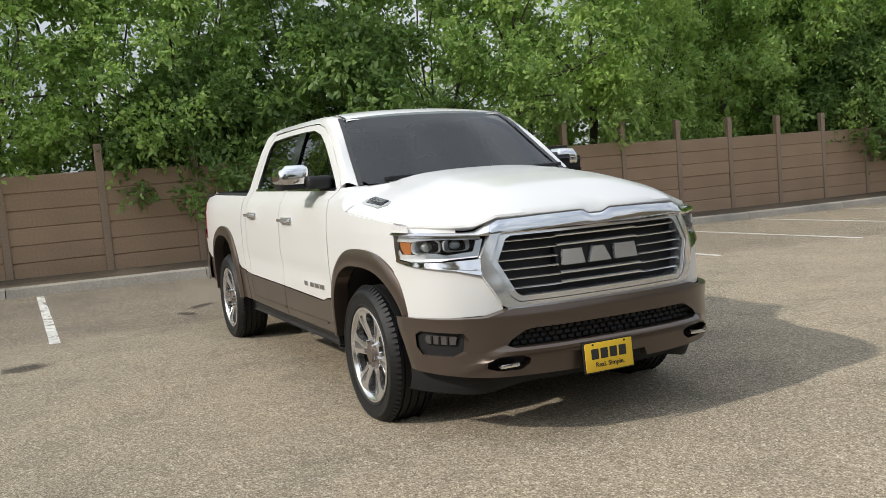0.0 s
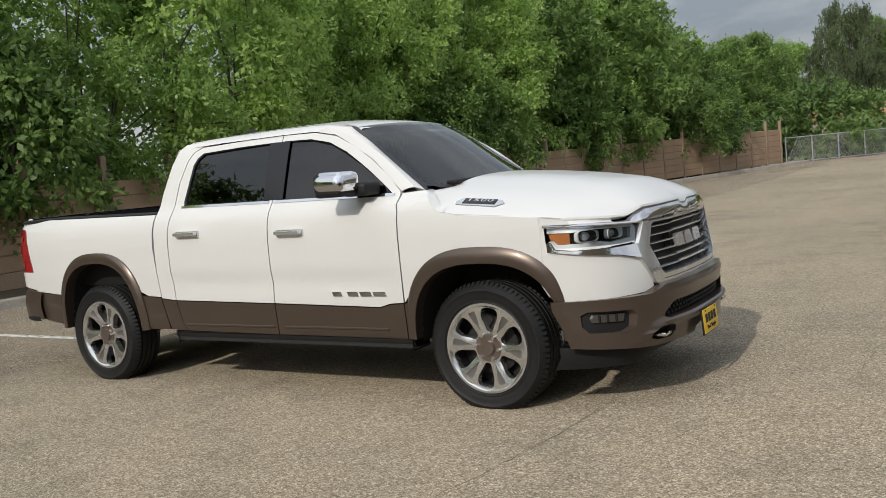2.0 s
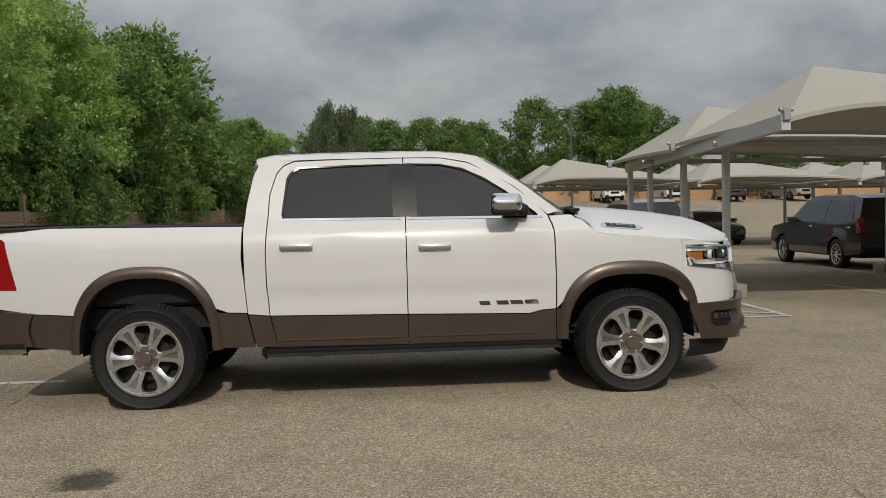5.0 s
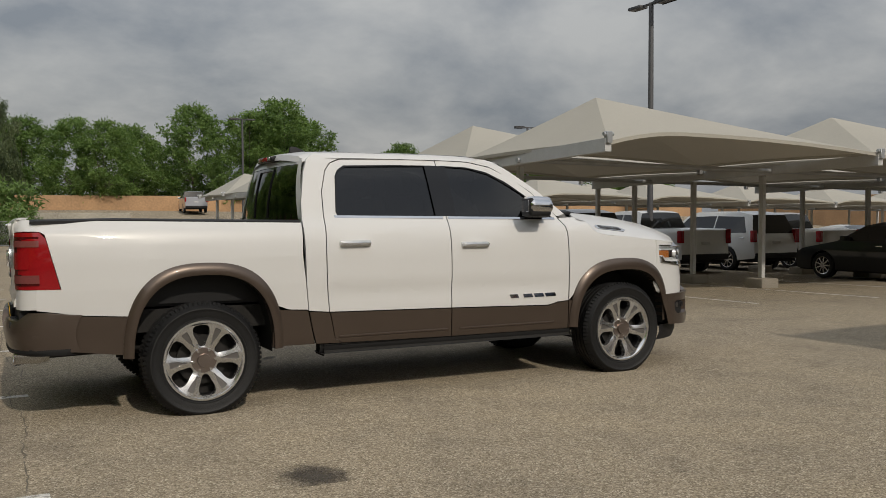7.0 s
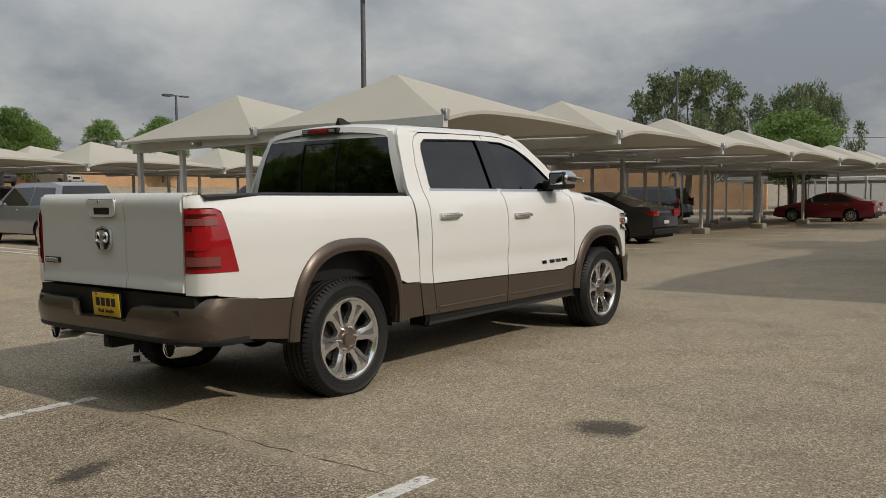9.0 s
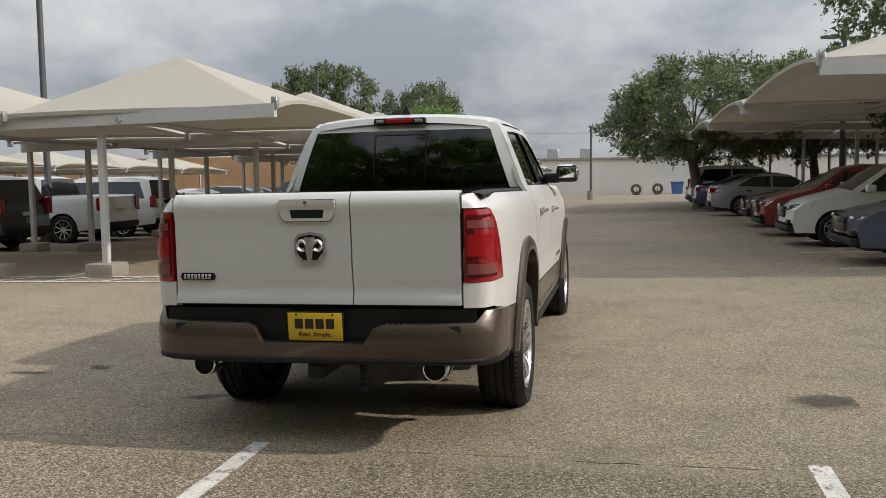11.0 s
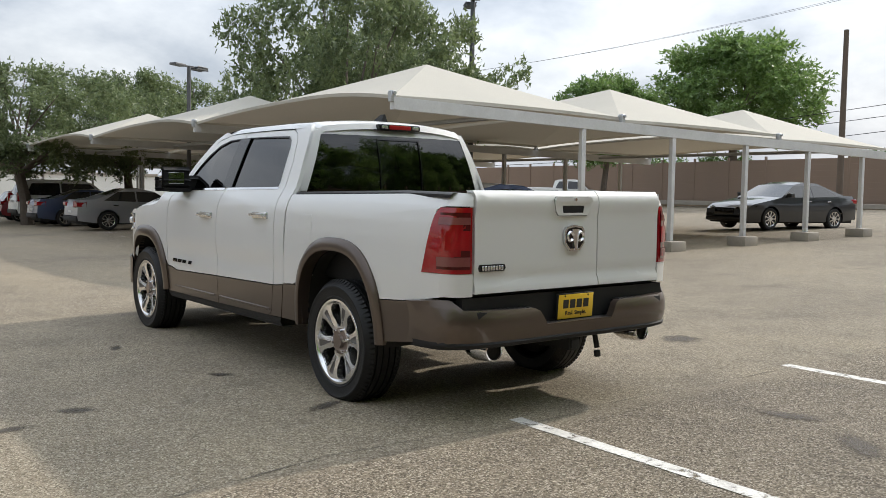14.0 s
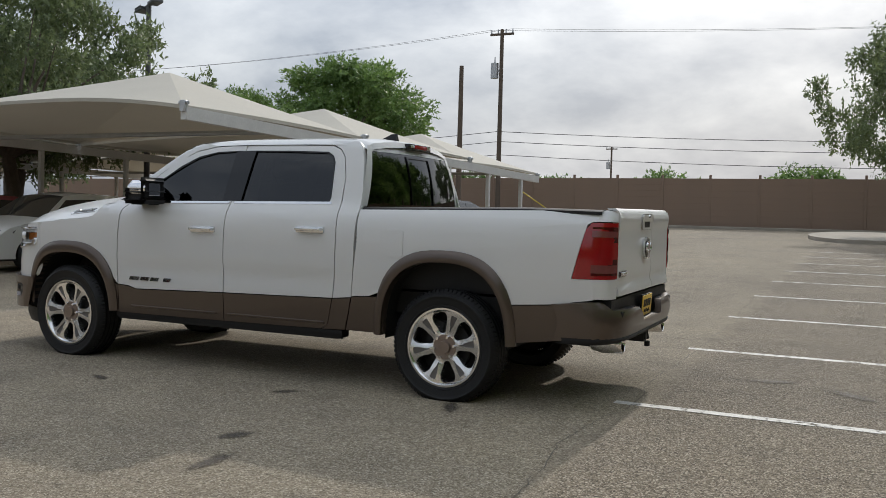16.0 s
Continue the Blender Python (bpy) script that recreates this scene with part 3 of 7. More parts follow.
    # badge on the hood's flank
    def badge(bm):
        sheet(bm, [[(1.83, 1.335), (2.10, 1.325), (2.13, 1.30), (2.08, 1.268), (1.80, 1.275), (1.79, 1.30)]], lambda x, z: (x - 0.16, S * (0.80 + (1.335 - z) * 1.35), hood_z(x - 0.16, 0.80 + (1.335 - z) * 1.35) + 0.006), 0.05, 0.02, (0, 0.0, -0.012))
    bd = both("hood_badge", badge, SILVER, hood, "chrome badge with dark figures")
    for ob, sg in zip(bd, (-1, 1)):
        at = lambda x, y: Vector((x, sg * y, hood_z(x, y)))
        o, ex, ey = at(1.795, 0.838), at(1.83, 0.838) - at(1.76, 0.838), at(1.795, 0.823) - at(1.795, 0.853)
        ex = ex.normalized() * (1 if sg < 0 else -1)
        n_ = ex.cross(ey).normalized()
        ey = n_.cross(ex)
        m = Matrix.Identity(4)
        for k, v in enumerate((ex, ey, n_)):
            m.col[k][:3] = v
        m.translation = o + n_ * 0.0075
        bm = bmesh.new()
        bx(bm, (-0.115, -0.030, -0.002), (0.115, 0.030, 0.0015), 0.001, 1)
        fl = part("badge_field", bm, GLOSSBLACK, ob)
        fl.matrix_local = m
        for k, fig in enumerate("1500"):
            words(fig, 0.085, 0.002, m @ Matrix.Translation((-0.072 + 0.049 * k, 0.004, 0.003)) @ Matrix.Diagonal((1.05, 0.58, 1, 1)), SILVER, ob, "figure")

    # grille
    gx = lambda y, z, o=0.0: (nose(NOSE.of_y(y), z)[0] + o, y, z)
    def ring(pts):
        return pts + [(-y, z) for y, z in pts[::-1]]
    opening = ring([(0.50, 0.762), (0.53, 0.785), (0.602, 0.945), (0.548, 1.056), (0.522, 1.072)])
    middle = ring([(0.515, 0.736), (0.555, 0.765), (0.634, 0.945), (0.575, 1.078), (0.535, 1.098)])
    outer = ring([(0.575, 0.706), (0.60, 0.722), (0.688, 0.89), (0.682, 0.97), (0.632, 1.066), (0.612, 1.110)])
    bm = bmesh.new()
    sheet(bm, [middle], lambda y, z: gx(y, z, -0.075), 0.1, 0.1)
    grille = part("grille", bm, BLACK, truck, "black grille with chrome bars and frame")
    bm = bmesh.new()
    sheet(bm, [middle, opening], lambda y, z: gx(y, z, 0.020), 0.06, 0.03, (-0.09, 0, 0))
    part("grille_frame", bm, SILVER, grille, "bright chrome grille frame")
    bm = bmesh.new()
    sheet(bm, [outer, [(y * 1.006, 0.9 + (z - 0.9) * 1.02) for y, z in middle]], lambda y, z: gx(y, z, 0.026), 0.06, 0.03, (-0.04, 0, 0))
    part("outer_frame", bm, SILVER, grille, "silver outer frame")
    for k in range(6):
        z = 0.800 + k * 0.0485
        w = lerp(z, [0.762, 0.785, 0.945, 1.056, 1.072], [0.50, 0.53, 0.602, 0.548, 0.522]) + 0.004
        for y0, y1 in ((-w, -0.26), (-0.26, 0.26), (0.26, w)):
            mid = abs(y0 + y1) < 0.01
            if mid and k in (2, 3):
                continue
            t_ = 1.7 if mid else 1.0
            bm = bmesh.new()
            ys = np.linspace(y0, y1, 8)
            loft(bm, [[gx(y, z + dz * t_ + (0.006 if mid else 0.0), o - 0.012 + (0.006 if mid else 0)) for y in ys] for dz, o in ((0.0045, -0.022), (0.0045, -0.006), (0.001, 0.005), (-0.0035, 0.003), (-0.004, -0.022))])
            part("grille_bar", bm, SILVER, grille)
    # plain bright shapes where the maker's sign is
    for y0, y1, t_ in ((-0.242, -0.105, 0.012), (-0.078, 0.062, 0.035), (0.090, 0.240, 0.008)):
        bm = bmesh.new()
        sheet(bm, [[(y0, 0.892), (y0 + t_, 0.972), (y1 - t_, 0.972), (y1, 0.892)]], lambda y, z: gx(y, z, 0.004), 0.1, 0.05, (-0.025, 0, 0))
        part("sign_shape", bm, SILVER, grille)
    bm = bmesh.new()
    sheet(bm, [[(-0.262, 0.876), (-0.262, 0.990), (0.262, 0.990), (0.262, 0.876)]], lambda y, z: gx(y, z, -0.03), 0.1, 0.1, (-0.04, 0, 0))
    part("sign_panel", bm, BLACK, grille)
    # bright band under the hood's lip, narrow over the headlights
    bm = bmesh.new()
    us = np.r_[np.linspace(-nose_u + 0.012, -0.72, 16), np.linspace(-0.69, 0.69, 60), np.linspace(0.72, nose_u - 0.012, 16)]
    rows = [[], [], [], [], []]
    for u in us:
        y = NOSE.at(u)[1]
        zt = hood_lip(y) - 0.021
        zb = lerp(abs(u), [0, 0.535, 0.60, 0.69, 0.95, 1.27], [1.084, 1.084, 1.080, 1.084, 1.094, 1.102])
        side_ = min(1.0, max(0.0, (abs(u) - 0.75) / 0.4))
        for r, (z, o) in zip(rows, ((zb, -0.03), (zb, 0.024), (zb + (zt - zb) * 0.4, 0.030), (zt, 0.012), (zt + 0.004, -0.03))):
            p = nose(u, z)
            r.append((p[0] + o * (1 - 0.6 * side_), p[1] + math.copysign(o * 0.7 * side_, u), z))
    loft(bm, rows)
    part("hood_lip_trim", bm, CHROME, truck, "bright chrome band under the hood lip")

    # headlights

    def hl(loop, off, lip=None, du=0.05, dv=0.015, slope=0.0):
        top = max(z for _, z in loop)

        def at(u, z):
            o = off + slope * (top - z)
            a = max(0, u - 0.6) * 1.9
            return nose(u, z)[0] + o * math.cos(a), S * (nose(u, z)[1] + o * math.sin(a)), z
        return lambda bm: sheet(bm, [loop], at, du, dv, lip)
    body = [(0.645, 1.074), (0.690, 0.984), (0.90, 0.968), (1.10, 0.964), (1.205, 0.974), (1.238, 1.024), (1.248, 1.110), (0.95, 1.100), (0.66, 1.088)]
    lamps = both("headlight", hl(body, -0.055), DARK, truck, "projector headlight with amber corner")
    bars = [("lower_trim", [(0.672, 0.975), (0.690, 0.966), (0.88, 0.958), (1.10, 0.957), (1.205, 0.968), (1.232, 1.012), (1.246, 1.004), (1.240, 0.957), (1.10, 0.939), (0.84, 0.917), (0.70, 0.884), (0.686, 0.905)], 0.006, CHROME, 0.16),
            ("light_bar", [(0.655, 1.066), (0.695, 0.976), (0.83, 0.970), (0.90, 0.962), (1.10, 0.960), (1.205, 0.971), (1.230, 1.015), (1.215, 1.020), (1.19, 0.998), (1.09, 0.998), (0.92, 1.004), (0.86, 0.992), (0.716, 1.006), (0.69, 1.062)], -0.014, LAMPWHITE, 0.2),
            ("upper_bar", [(0.67, 1.066), (0.67, 1.084), (0.95, 1.097), (1.235, 1.107), (1.235, 1.066), (1.10, 1.064), (0.95, 1.074)], -0.014, LAMPWHITE, 0.25),
            ("corner_marker", [(1.115, 0.999), (1.19, 0.999), (1.214, 1.022), (1.228, 1.064), (1.115, 1.062)], -0.013, AMBER, 0.0)]
    for nm, lp, off, mt, sl in bars:
        bm = bmesh.new()
        hl(lp, off, (-0.025, 0.010, 0), slope=sl)(bm)
        bm2 = mirrored(bm)
        part(nm, bm, mt, lamps[0])
        part(nm, bm2, mt, lamps[1])
    for u, z, r in ((0.795, 1.040, 0.029), (0.985, 1.036, 0.032)):
        x, y, z = nose(u, z)
        ang = max(0, u - 0.6) * 1.3
        for lampo, sg in zip(lamps, (-1, 1)):
            m = Matrix.Translation((x, sg * y, z)) @ Matrix.Rotation(sg * ang, 4, "Z")
            bm = bmesh.new()
            # square reflector bowl, open to the front
            bowl = []
            for d, g in ((-0.085, 0.70), (-0.055, 1.0), (-0.022, 1.75), (-0.020, 1.95), (-0.05, 2.0)):
                bowl.append([m @ Vector((d, r * g * 1.25 * math.copysign(abs(math.cos(a)) ** 0.55, math.cos(a)), min(1.15, g) * r * math.copysign(abs(math.sin(a)) ** 0.55, math.sin(a)))) for a in np.linspace(0, 2 * math.pi, 29)])
            loft(bm, bowl)
            pj = part("projector", bm, LAMPWHITE, lampo, "bright square reflector bowl")
            bm = bmesh.new()
            bmesh.ops.create_uvsphere(bm, u_segments=18, v_segments=10, radius=r * 0.85, matrix=m @ Matrix.Translation((-0.058, 0, 0)) @ Matrix.Diagonal((1, 1.3, 1, 1)))
            part("projector_lens", bm, mat_ball, pj)
    bm = bmesh.new()
    hl(body, 0.004)(bm)
    bm2 = mirrored(bm)
    part("lens_cover", bm, LENS, lamps[0])
    part("lens_cover", bm2, LENS, lamps[1])

    # front bumper
    ub = BUMP.u[-1]
    fog = [(0.825, 0.495), (0.815, 0.565), (0.84, 0.595), (1.11, 0.600), (1.15, 0.580), (1.145, 0.515), (1.10, 0.475), (0.88, 0.470)]
    hook = [(0.505, 0.418), (0.50, 0.446), (0.535, 0.464), (0.68, 0.466), (0.735, 0.445), (0.725, 0.408), (0.67, 0.392), (0.55, 0.392)]
    low_in = ring([(0.585, 0.508), (0.622, 0.522), (0.595, 0.552), (0.525, 0.592), (0.48, 0.600)])
    neg = lambda lp: [(-u, z) for u, z in lp]
    face = [(-ub, 0.664), (-0.72, 0.672), (-0.58, 0.708), (0.58, 0.708), (0.72, 0.672), (ub, 0.664), (ub - 0.02, 0.60), (ub - 0.12, 0.385), (0.98, 0.375), (0.72, 0.36), (0.22, 0.355), (0.20, 0.40), (-0.20, 0.40), (-0.22, 0.355), (-0.72, 0.36), (-0.98, 0.375), (-ub + 0.12, 0.385), (-ub + 0.02, 0.60)]

    def bulge(u, z):
        o = 0.030 * math.exp(-((z - 0.487 + 0.10 * smooth01((abs(u) - 0.62) / 0.25)) / 0.022) ** 2) * smooth01((0.92 - abs(u)) / 0.2)
        o += 0.012 * math.exp(-((z - 0.67) / 0.03) ** 2)
        return bump(u, z, o)
    bm = bmesh.new()
    sheet(bm, [face, low_in, fog, neg(fog), hook, neg(hook)], bulge, 0.05, 0.025, (-0.06, 0, 0))
    fb = part("front_bumper", bm, BROWN, truck, "bronze-brown front bumper")
    bm = bmesh.new()
    sheet(bm, [[(-0.64, 0.50), (-0.64, 0.61), (0.64, 0.61), (0.64, 0.50)]], lambda u, z: bump(u, z, -0.055), 0.1, 0.05)
    for k in range(26):
        u = -0.56 + k * 0.0448
        for z in (0.525, 0.553, 0.581):
            p = bump(u + (0.022 if z == 0.553 else 0), z, -0.05)
            bx(bm, (p[0], p[1] - 0.017, p[2] - 0.011), (p[0] + 0.014, p[1] + 0.017, p[2] + 0.011), 0.004, 1)
    part("lower_mesh", bm, BLACK, fb, "black hexagon mesh")
    for sg in (-1, 1):
        bm = bmesh.new()
        sheet(bm, [[(u * sg, z) for u, z in ((0.80, 0.46), (0.80, 0.61), (1.165, 0.61), (1.165, 0.46))]], lambda u, z: bump(u, z, -0.05), 0.05, 0.03)
        fl = part("fog_lamp", bm, BLACK, fb, "fog lamp in a dark housing")
        bm = bmesh.new()
        sheet(bm, [[(u * sg, z) for u, z in ((0.875, 0.532), (0.865, 0.575), (1.045, 0.578), (1.060, 0.556), (1.045, 0.534))]], lambda u, z: bump(u, z, -0.030), 0.03, 0.02, (-0.015, 0, 0))
        part("fog_lens", bm, SATIN, fl)
        for u in (0.918, 0.968, 1.016):
            bm = bmesh.new()
            p = bump(u * sg, 0.555, -0.024)
            bx(bm, (p[0] - 0.01, p[1] - 0.006, p[2] - 0.021), (p[0] + 0.003, p[1] + 0.006, p[2] + 0.021), 0.002, 1)
            part("lens_rib", bm, BLACK, fl)
        bm = bmesh.new()
        sheet(bm, [[(u * sg, z) for u, z in ((0.49, 0.38), (0.49, 0.475), (0.75, 0.475), (0.75, 0.38))]], lambda u, z: bump(u, z, -0.055), 0.1, 0.05)
        hk = part("tow_hook", bm, BLACK, fb, "chrome tow hook in a dark opening")
        bm = bmesh.new()
        p = bump(0.62 * sg, 0.422, 0)
        bx(bm, (p[0] - 0.06, p[1] - 0.055, p[2] - 0.012), (p[0] + 0.03, p[1] + 0.055, p[2] + 0.012), 0.01)
        part("hook_bar", bm, CHROME, hk)
    bm = bmesh.new()
    rows = [[(bump(u, z)[0] + o - 0.06 * smooth01((abs(u) - 0.7) / 0.4), bump(u, z)[1] * 0.97, z - 0.05 * smooth01((abs(u) - 0.45) / 0.3)) for u in np.linspace(-ub * 0.90, ub * 0.90, 41)] for z, o in ((0.43, -0.10), (0.37, -0.09), (0.32, -0.11), (0.295, -0.125), (0.295, -0.16))]
    loft(bm, rows)
    part("air_dam", bm, BLACK, fb, "black lower air dam")

    def plate(m, name):
        bm = bmesh.new()
        bx(bm, (-0.158, -0.082, -0.006), (0.158, 0.082, 0.006), 0.006)
        pl = part(name, bm, BLACK, truck, "yellow dealer plate in a dark frame")
        pl.matrix_local = m
        bm = bmesh.new()
        bx(bm, (-0.150, -0.075, 0.004), (0.150, 0.075, 0.010), 0.003)
        part("plate_face", bm, PLATE, pl)
        for k in range(4):
            bm = bmesh.new()
            bx(bm, (-0.112 + 0.058 * k, -0.010, 0.009), (-0.066 + 0.058 * k, 0.044, 0.012), 0.002, 1)
            part("name_bar", bm, CABIN, pl)
        words("Real. Simple.", 0.036, 0.0015, pose(0, -0.040, 0.0115), CABIN, pl)
        for x in (-0.10, 0.10):
            bm = bmesh.new()
            cyl(bm, (x, 0.066, 0.009), (x, 0.066, 0.013), 0.006, n=10)
            part("plate_bolt", bm, BLACK, pl)
    plate(pose(2.948, -0.075, 0.408, 90, 0, 90) @ pose(0, 0, 0, -4, 0, 0), "front_plate")

    # wheel arches
    def flare(o_pts, i_pts):
        def make(bm):
            rows = []
            for (ox, oz), (ix, iz) in zip(o_pts, i_pts):
                y = body_y(ox, max(0.45, oz))
                rows.append([(ox, S * (y - 0.01), oz), (ox, S * (y + 0.012), oz), (ox + (ix - ox) * 0.3, S * (y + 0.032), oz + (iz - oz) * 0.3), (ox + (ix - ox) * 0.8, S * (y + 0.038), oz + (iz - oz) * 0.8), (ix, S * (y + 0.032), iz), (ix, S * (y - 0.06), iz)])
            loft(bm, rows)
        return make
    n = 30
    for o, i in (((1.835, 0.575, 0.61), (1.835, 0.50, 0.51)), ((-1.82, 0.555, 0.668), (-1.82, 0.487, 0.583))):
        both("wheel_arch_trim", flare(arch(*o, steps=n, lo=0.02), arch(*i, steps=n, lo=0.02)), BROWN, truck, "bronze-brown wheel arch trim")

        def liner(bm, i=i):
            pts = arch(*i, steps=n)
            loft(bm, [[(x, S * 0.93, z) for x, z in pts], [(x, S * 0.50, z) for x, z in pts]])
            sheet(bm, [[(x, z) for x, z in pts]], lambda x, z: (x, S * 0.50, z), 0.5, 0.5)
        both("wheel_well", liner, DARK, truck)
    # lower brown pieces round the arches
    panel("rear_quarter_trim", [[(-2.325, 0.71), (-2.735, 0.738), (-2.715, 0.50), (-2.36, 0.455)]], BROWN, truck, "bronze-brown lower trim", off=0.004)
    panel("bed_front_trim", [[(-1.32, 0.71), (-1.20, 0.70), (-1.078, 0.692), (-1.05, 0.56), (-1.025, 0.44), (-1.345, 0.44), (-1.34, 0.6)]], BROWN, truck, "bronze-brown lower trim", off=0.004)
    panel("fender_lower_trim", [[(1.255, 0.656), (1.30, 0.664), (1.335, 0.44), (1.255, 0.42)]], BROWN, truck, "bronze-brown lower trim", off=0.004)

    # cargo bed
    ro = over(r_out, 0.70)[::-1]
    bed = [(-1.103, 1.342), (-1.112, 1.10), (-1.09, 0.88), (-1.075, 0.70), (-1.22, 0.708)] + [p for p in ro[::-1] if p[0] < -1.30] + [(-2.34, 0.718), (-2.735, 0.745), (-2.74, 0.755), (-2.90, 0.780), (-2.90, 0.915), (-2.750, 0.915), (-2.842, 1.275), (-2.868, 1.292), (-2.90, 1.297), (-2.90, 1.370)]
    beds = panel("bedside", [bed], PAINT, truck)

    # rounded rear corner under and over the lamp
    for z0, z1 in ((0.785, 0.915), (1.297, 1.372)):
        def corner(bm, z0=z0, z1=z1):
            rows = []
            for z in np.linspace(z0, z1, 5):
                y1 = body_y(-2.90, z)
                rows.append([(x, S * y, z) for x, y in ((-2.90, y1), (-2.945, y1 - 0.014), (-2.982, y1 - 0.038), (-3.004, min(0.875, y1 - 0.072)), (-3.016, 0.80), (-2.95, 0.80))])
            loft(bm, rows)
            bm.faces.new([bm.verts.new(p) for p in rows[-1]])
        both("bed_corner", corner, PAINT, truck)

    def tl(bm):
        rows = []
        for z in np.linspace(0.917, 1.290, 10):
            xb = lerp(z, [0.917, 1.275, 1.29], [-2.753, -2.842, -2.868])
            y0 = body_y(-2.9, z)
            row = [(xb, body_y(xb, z) - 0.01), (xb - 0.004, body_y(xb, z) + 0.006), (-2.88, y0 + 0.004), (-2.94, y0 - 0.010), (-2.98, y0 - 0.035), (-3.004, y0 - 0.070), (-3.020, 0.81), (-2.96, 0.803)]
            rows.append([(x, S * y, z) for x, y in row])
        loft(bm, rows)
        for r in (rows[0], rows[-1]):
            bm.faces.new([bm.verts.new(p) for p in r])
    lamps = both("taillight", tl, REDLENS, truck, "red wraparound taillight")
    for lampo, sg in zip(lamps, (-1, 1)):
        def strip(z0, z1, a, b, o, mt, nm):
            bm = bmesh.new()
            path = [(lerp((z0 + z1) / 2, [0.917, 1.275], [-2.74, -2.82]), 0.0), (-2.90, 0.0), (-2.965, -0.006), (-3.002, -0.027), (-3.018, None), (-3.022, None)]
            rows = []
            for z in (z0, z1):
                y0 = body_y(-2.9, z) + 0.004 + o
                row = [(-2.845, y0), (-2.88, y0), (-2.94, y0 - 0.014), (-2.98 - o, y0 - 0.039), (-3.004 - o, y0 - 0.074), (-3.0195 - o, 0.825)]
                rows.append([(x, sg * y, z) for x, y in row][a:b])
            loft(bm, rows, flip=sg > 0)
            part(nm, bm, mt, lampo)
        strip(0.942, 1.262, 1, 6, 0.002, REDDARK, "dark_lens")
        strip(0.958, 1.012, 1, 6, 0.005, REDPALE, "reverse_lens")
        strip(1.050, 1.160, 2, 6, 0.006, REDLENS, "inner_lens")
        strip(1.195, 1.235, 1, 6, 0.005, REDPALE, "upper_lens")
    # inside of the bed, rail caps
    bm = bmesh.new()
    bx(bm, (-2.95, -0.80, 0.76), (-1.12, 0.80, 0.80))
    for sg in (-1, 1):
        bx(bm, (-2.95, sg * 0.80, 0.78), (-1.12, sg * 0.83, 1.335))
    bx(bm, (-1.15, -0.80, 0.78), (-1.12, 0.80, 1.33))
    part("bed_liner", bm, BLACK, truck, "black bed liner")
    both("rail_cap", lambda bm: loft(bm, [[(x, S * y, 1.350 + 0.0155 * (-1.1 - x) - 0.016 * smooth01((-2.45 - x) / 0.45) + dz) for x in np.linspace(-2.93, -1.1, 8)] for y, dz in ((0.80, -0.03), (0.80, 0.008), (0.82, 0.013), (0.87, 0.010), (0.895, 0.0), (0.895, -0.02))]), BLACK, truck, "black rail cap")
    # tailgate in two leaves
    def gate(y, z):
        x = -3.018 - 0.012 * math.exp(-((z - 1.31) / 0.05) ** 2) + 0.02 * math.exp(-((z - 0.88) / 0.03) ** 2) * 0.4 - 0.012 * smooth01((0.88 - z) / 0.06)
        if z > 1.365:
            x += (z - 1.365) * 1.2
        return (x, y, z)
    seam = [(-0.212, 0.80), (-0.206, 1.0), (-0.203, 1.39)]
    big = seam + [(0.788, 1.388), (0.790, 0.80)]
    sm = [(y - 0.008, z) for y, z in seam] + [(-0.788, 1.388), (-0.790, 0.80)]
    bm = bmesh.new()
    sheet(bm, [big], gate, 0.06, 0.03, (0.06, 0, 0))
    tg = part("tailgate", bm, PAINT, truck, "white tailgate")
    bm = bmesh.new()
    sheet(bm, [sm], gate, 0.06, 0.03, (0.06, 0, 0))
    part("tailgate_leaf", bm, PAINT, tg, "narrow right leaf")
    bm = bmesh.new()
    bx(bm, (-2.975, -0.79, 0.79), (-2.95, 0.79, 1.375))
    part("tailgate_inner", bm, BLACK, tg)
    bez = [(-0.098, 1.240), (-0.118, 1.262), (-0.135, 1.335), (-0.125, 1.352), (0.175, 1.352), (0.185, 1.335), (0.168, 1.262), (0.148, 1.240)]
    slot = [(-0.062, 1.256), (-0.070, 1.300), (0.120, 1.300), (0.112, 1.256)]
    bm = bmesh.new()
    sheet(bm, [bez, slot], lambda y, z: (-3.036 - 0.010 * smooth01((z - 1.295) / 0.03), y, z), 0.05, 0.02, (0.03, 0, 0))
    th = part("gate_handle", bm, PAINT, tg)
    bm = bmesh.new()
    sheet(bm, [[(-0.09, 1.245), (-0.09, 1.31), (0.14, 1.31), (0.14, 1.245)]], lambda y, z: (-3.0335, y, z), 0.1, 0.1)
    part("handle_opening", bm, BLACK, th)
    bm = bmesh.new()
    out = [(0.025 + (y - 0.025) * 1.02, 1.297 + (z - 1.297) * 1.05) for y, z in bez]
    sheet(bm, [out, bez], lambda y, z: (-3.0325, y, z), 0.1, 0.1)
    part("handle_gap", bm, BLACK, th)
    bm = bmesh.new()
    cyl(bm, (-3.058, 0.025, 1.338), (-3.04, 0.025, 1.338), 0.010, n=14)
    part("gate_lock", bm, CHROME, th)
    # plain shield where the maker's sign is
    shield = [(-0.068, 1.165), (-0.085, 1.14), (-0.085, 1.065), (-0.045, 1.02), (0.045, 1.02), (0.085, 1.065), (0.085, 1.14), (0.068, 1.165), (0, 1.178)]
    bm = bmesh.new()
    sheet(bm, [[(y + 0.012, z + 0.005) for y, z in shield]], lambda y, z: (-3.040, y, z), 0.1, 0.1, (0.02, 0, 0))
    sh = part("gate_emblem", bm, SILVER, tg, "chrome shield emblem with dark centre")
    bm = bmesh.new()
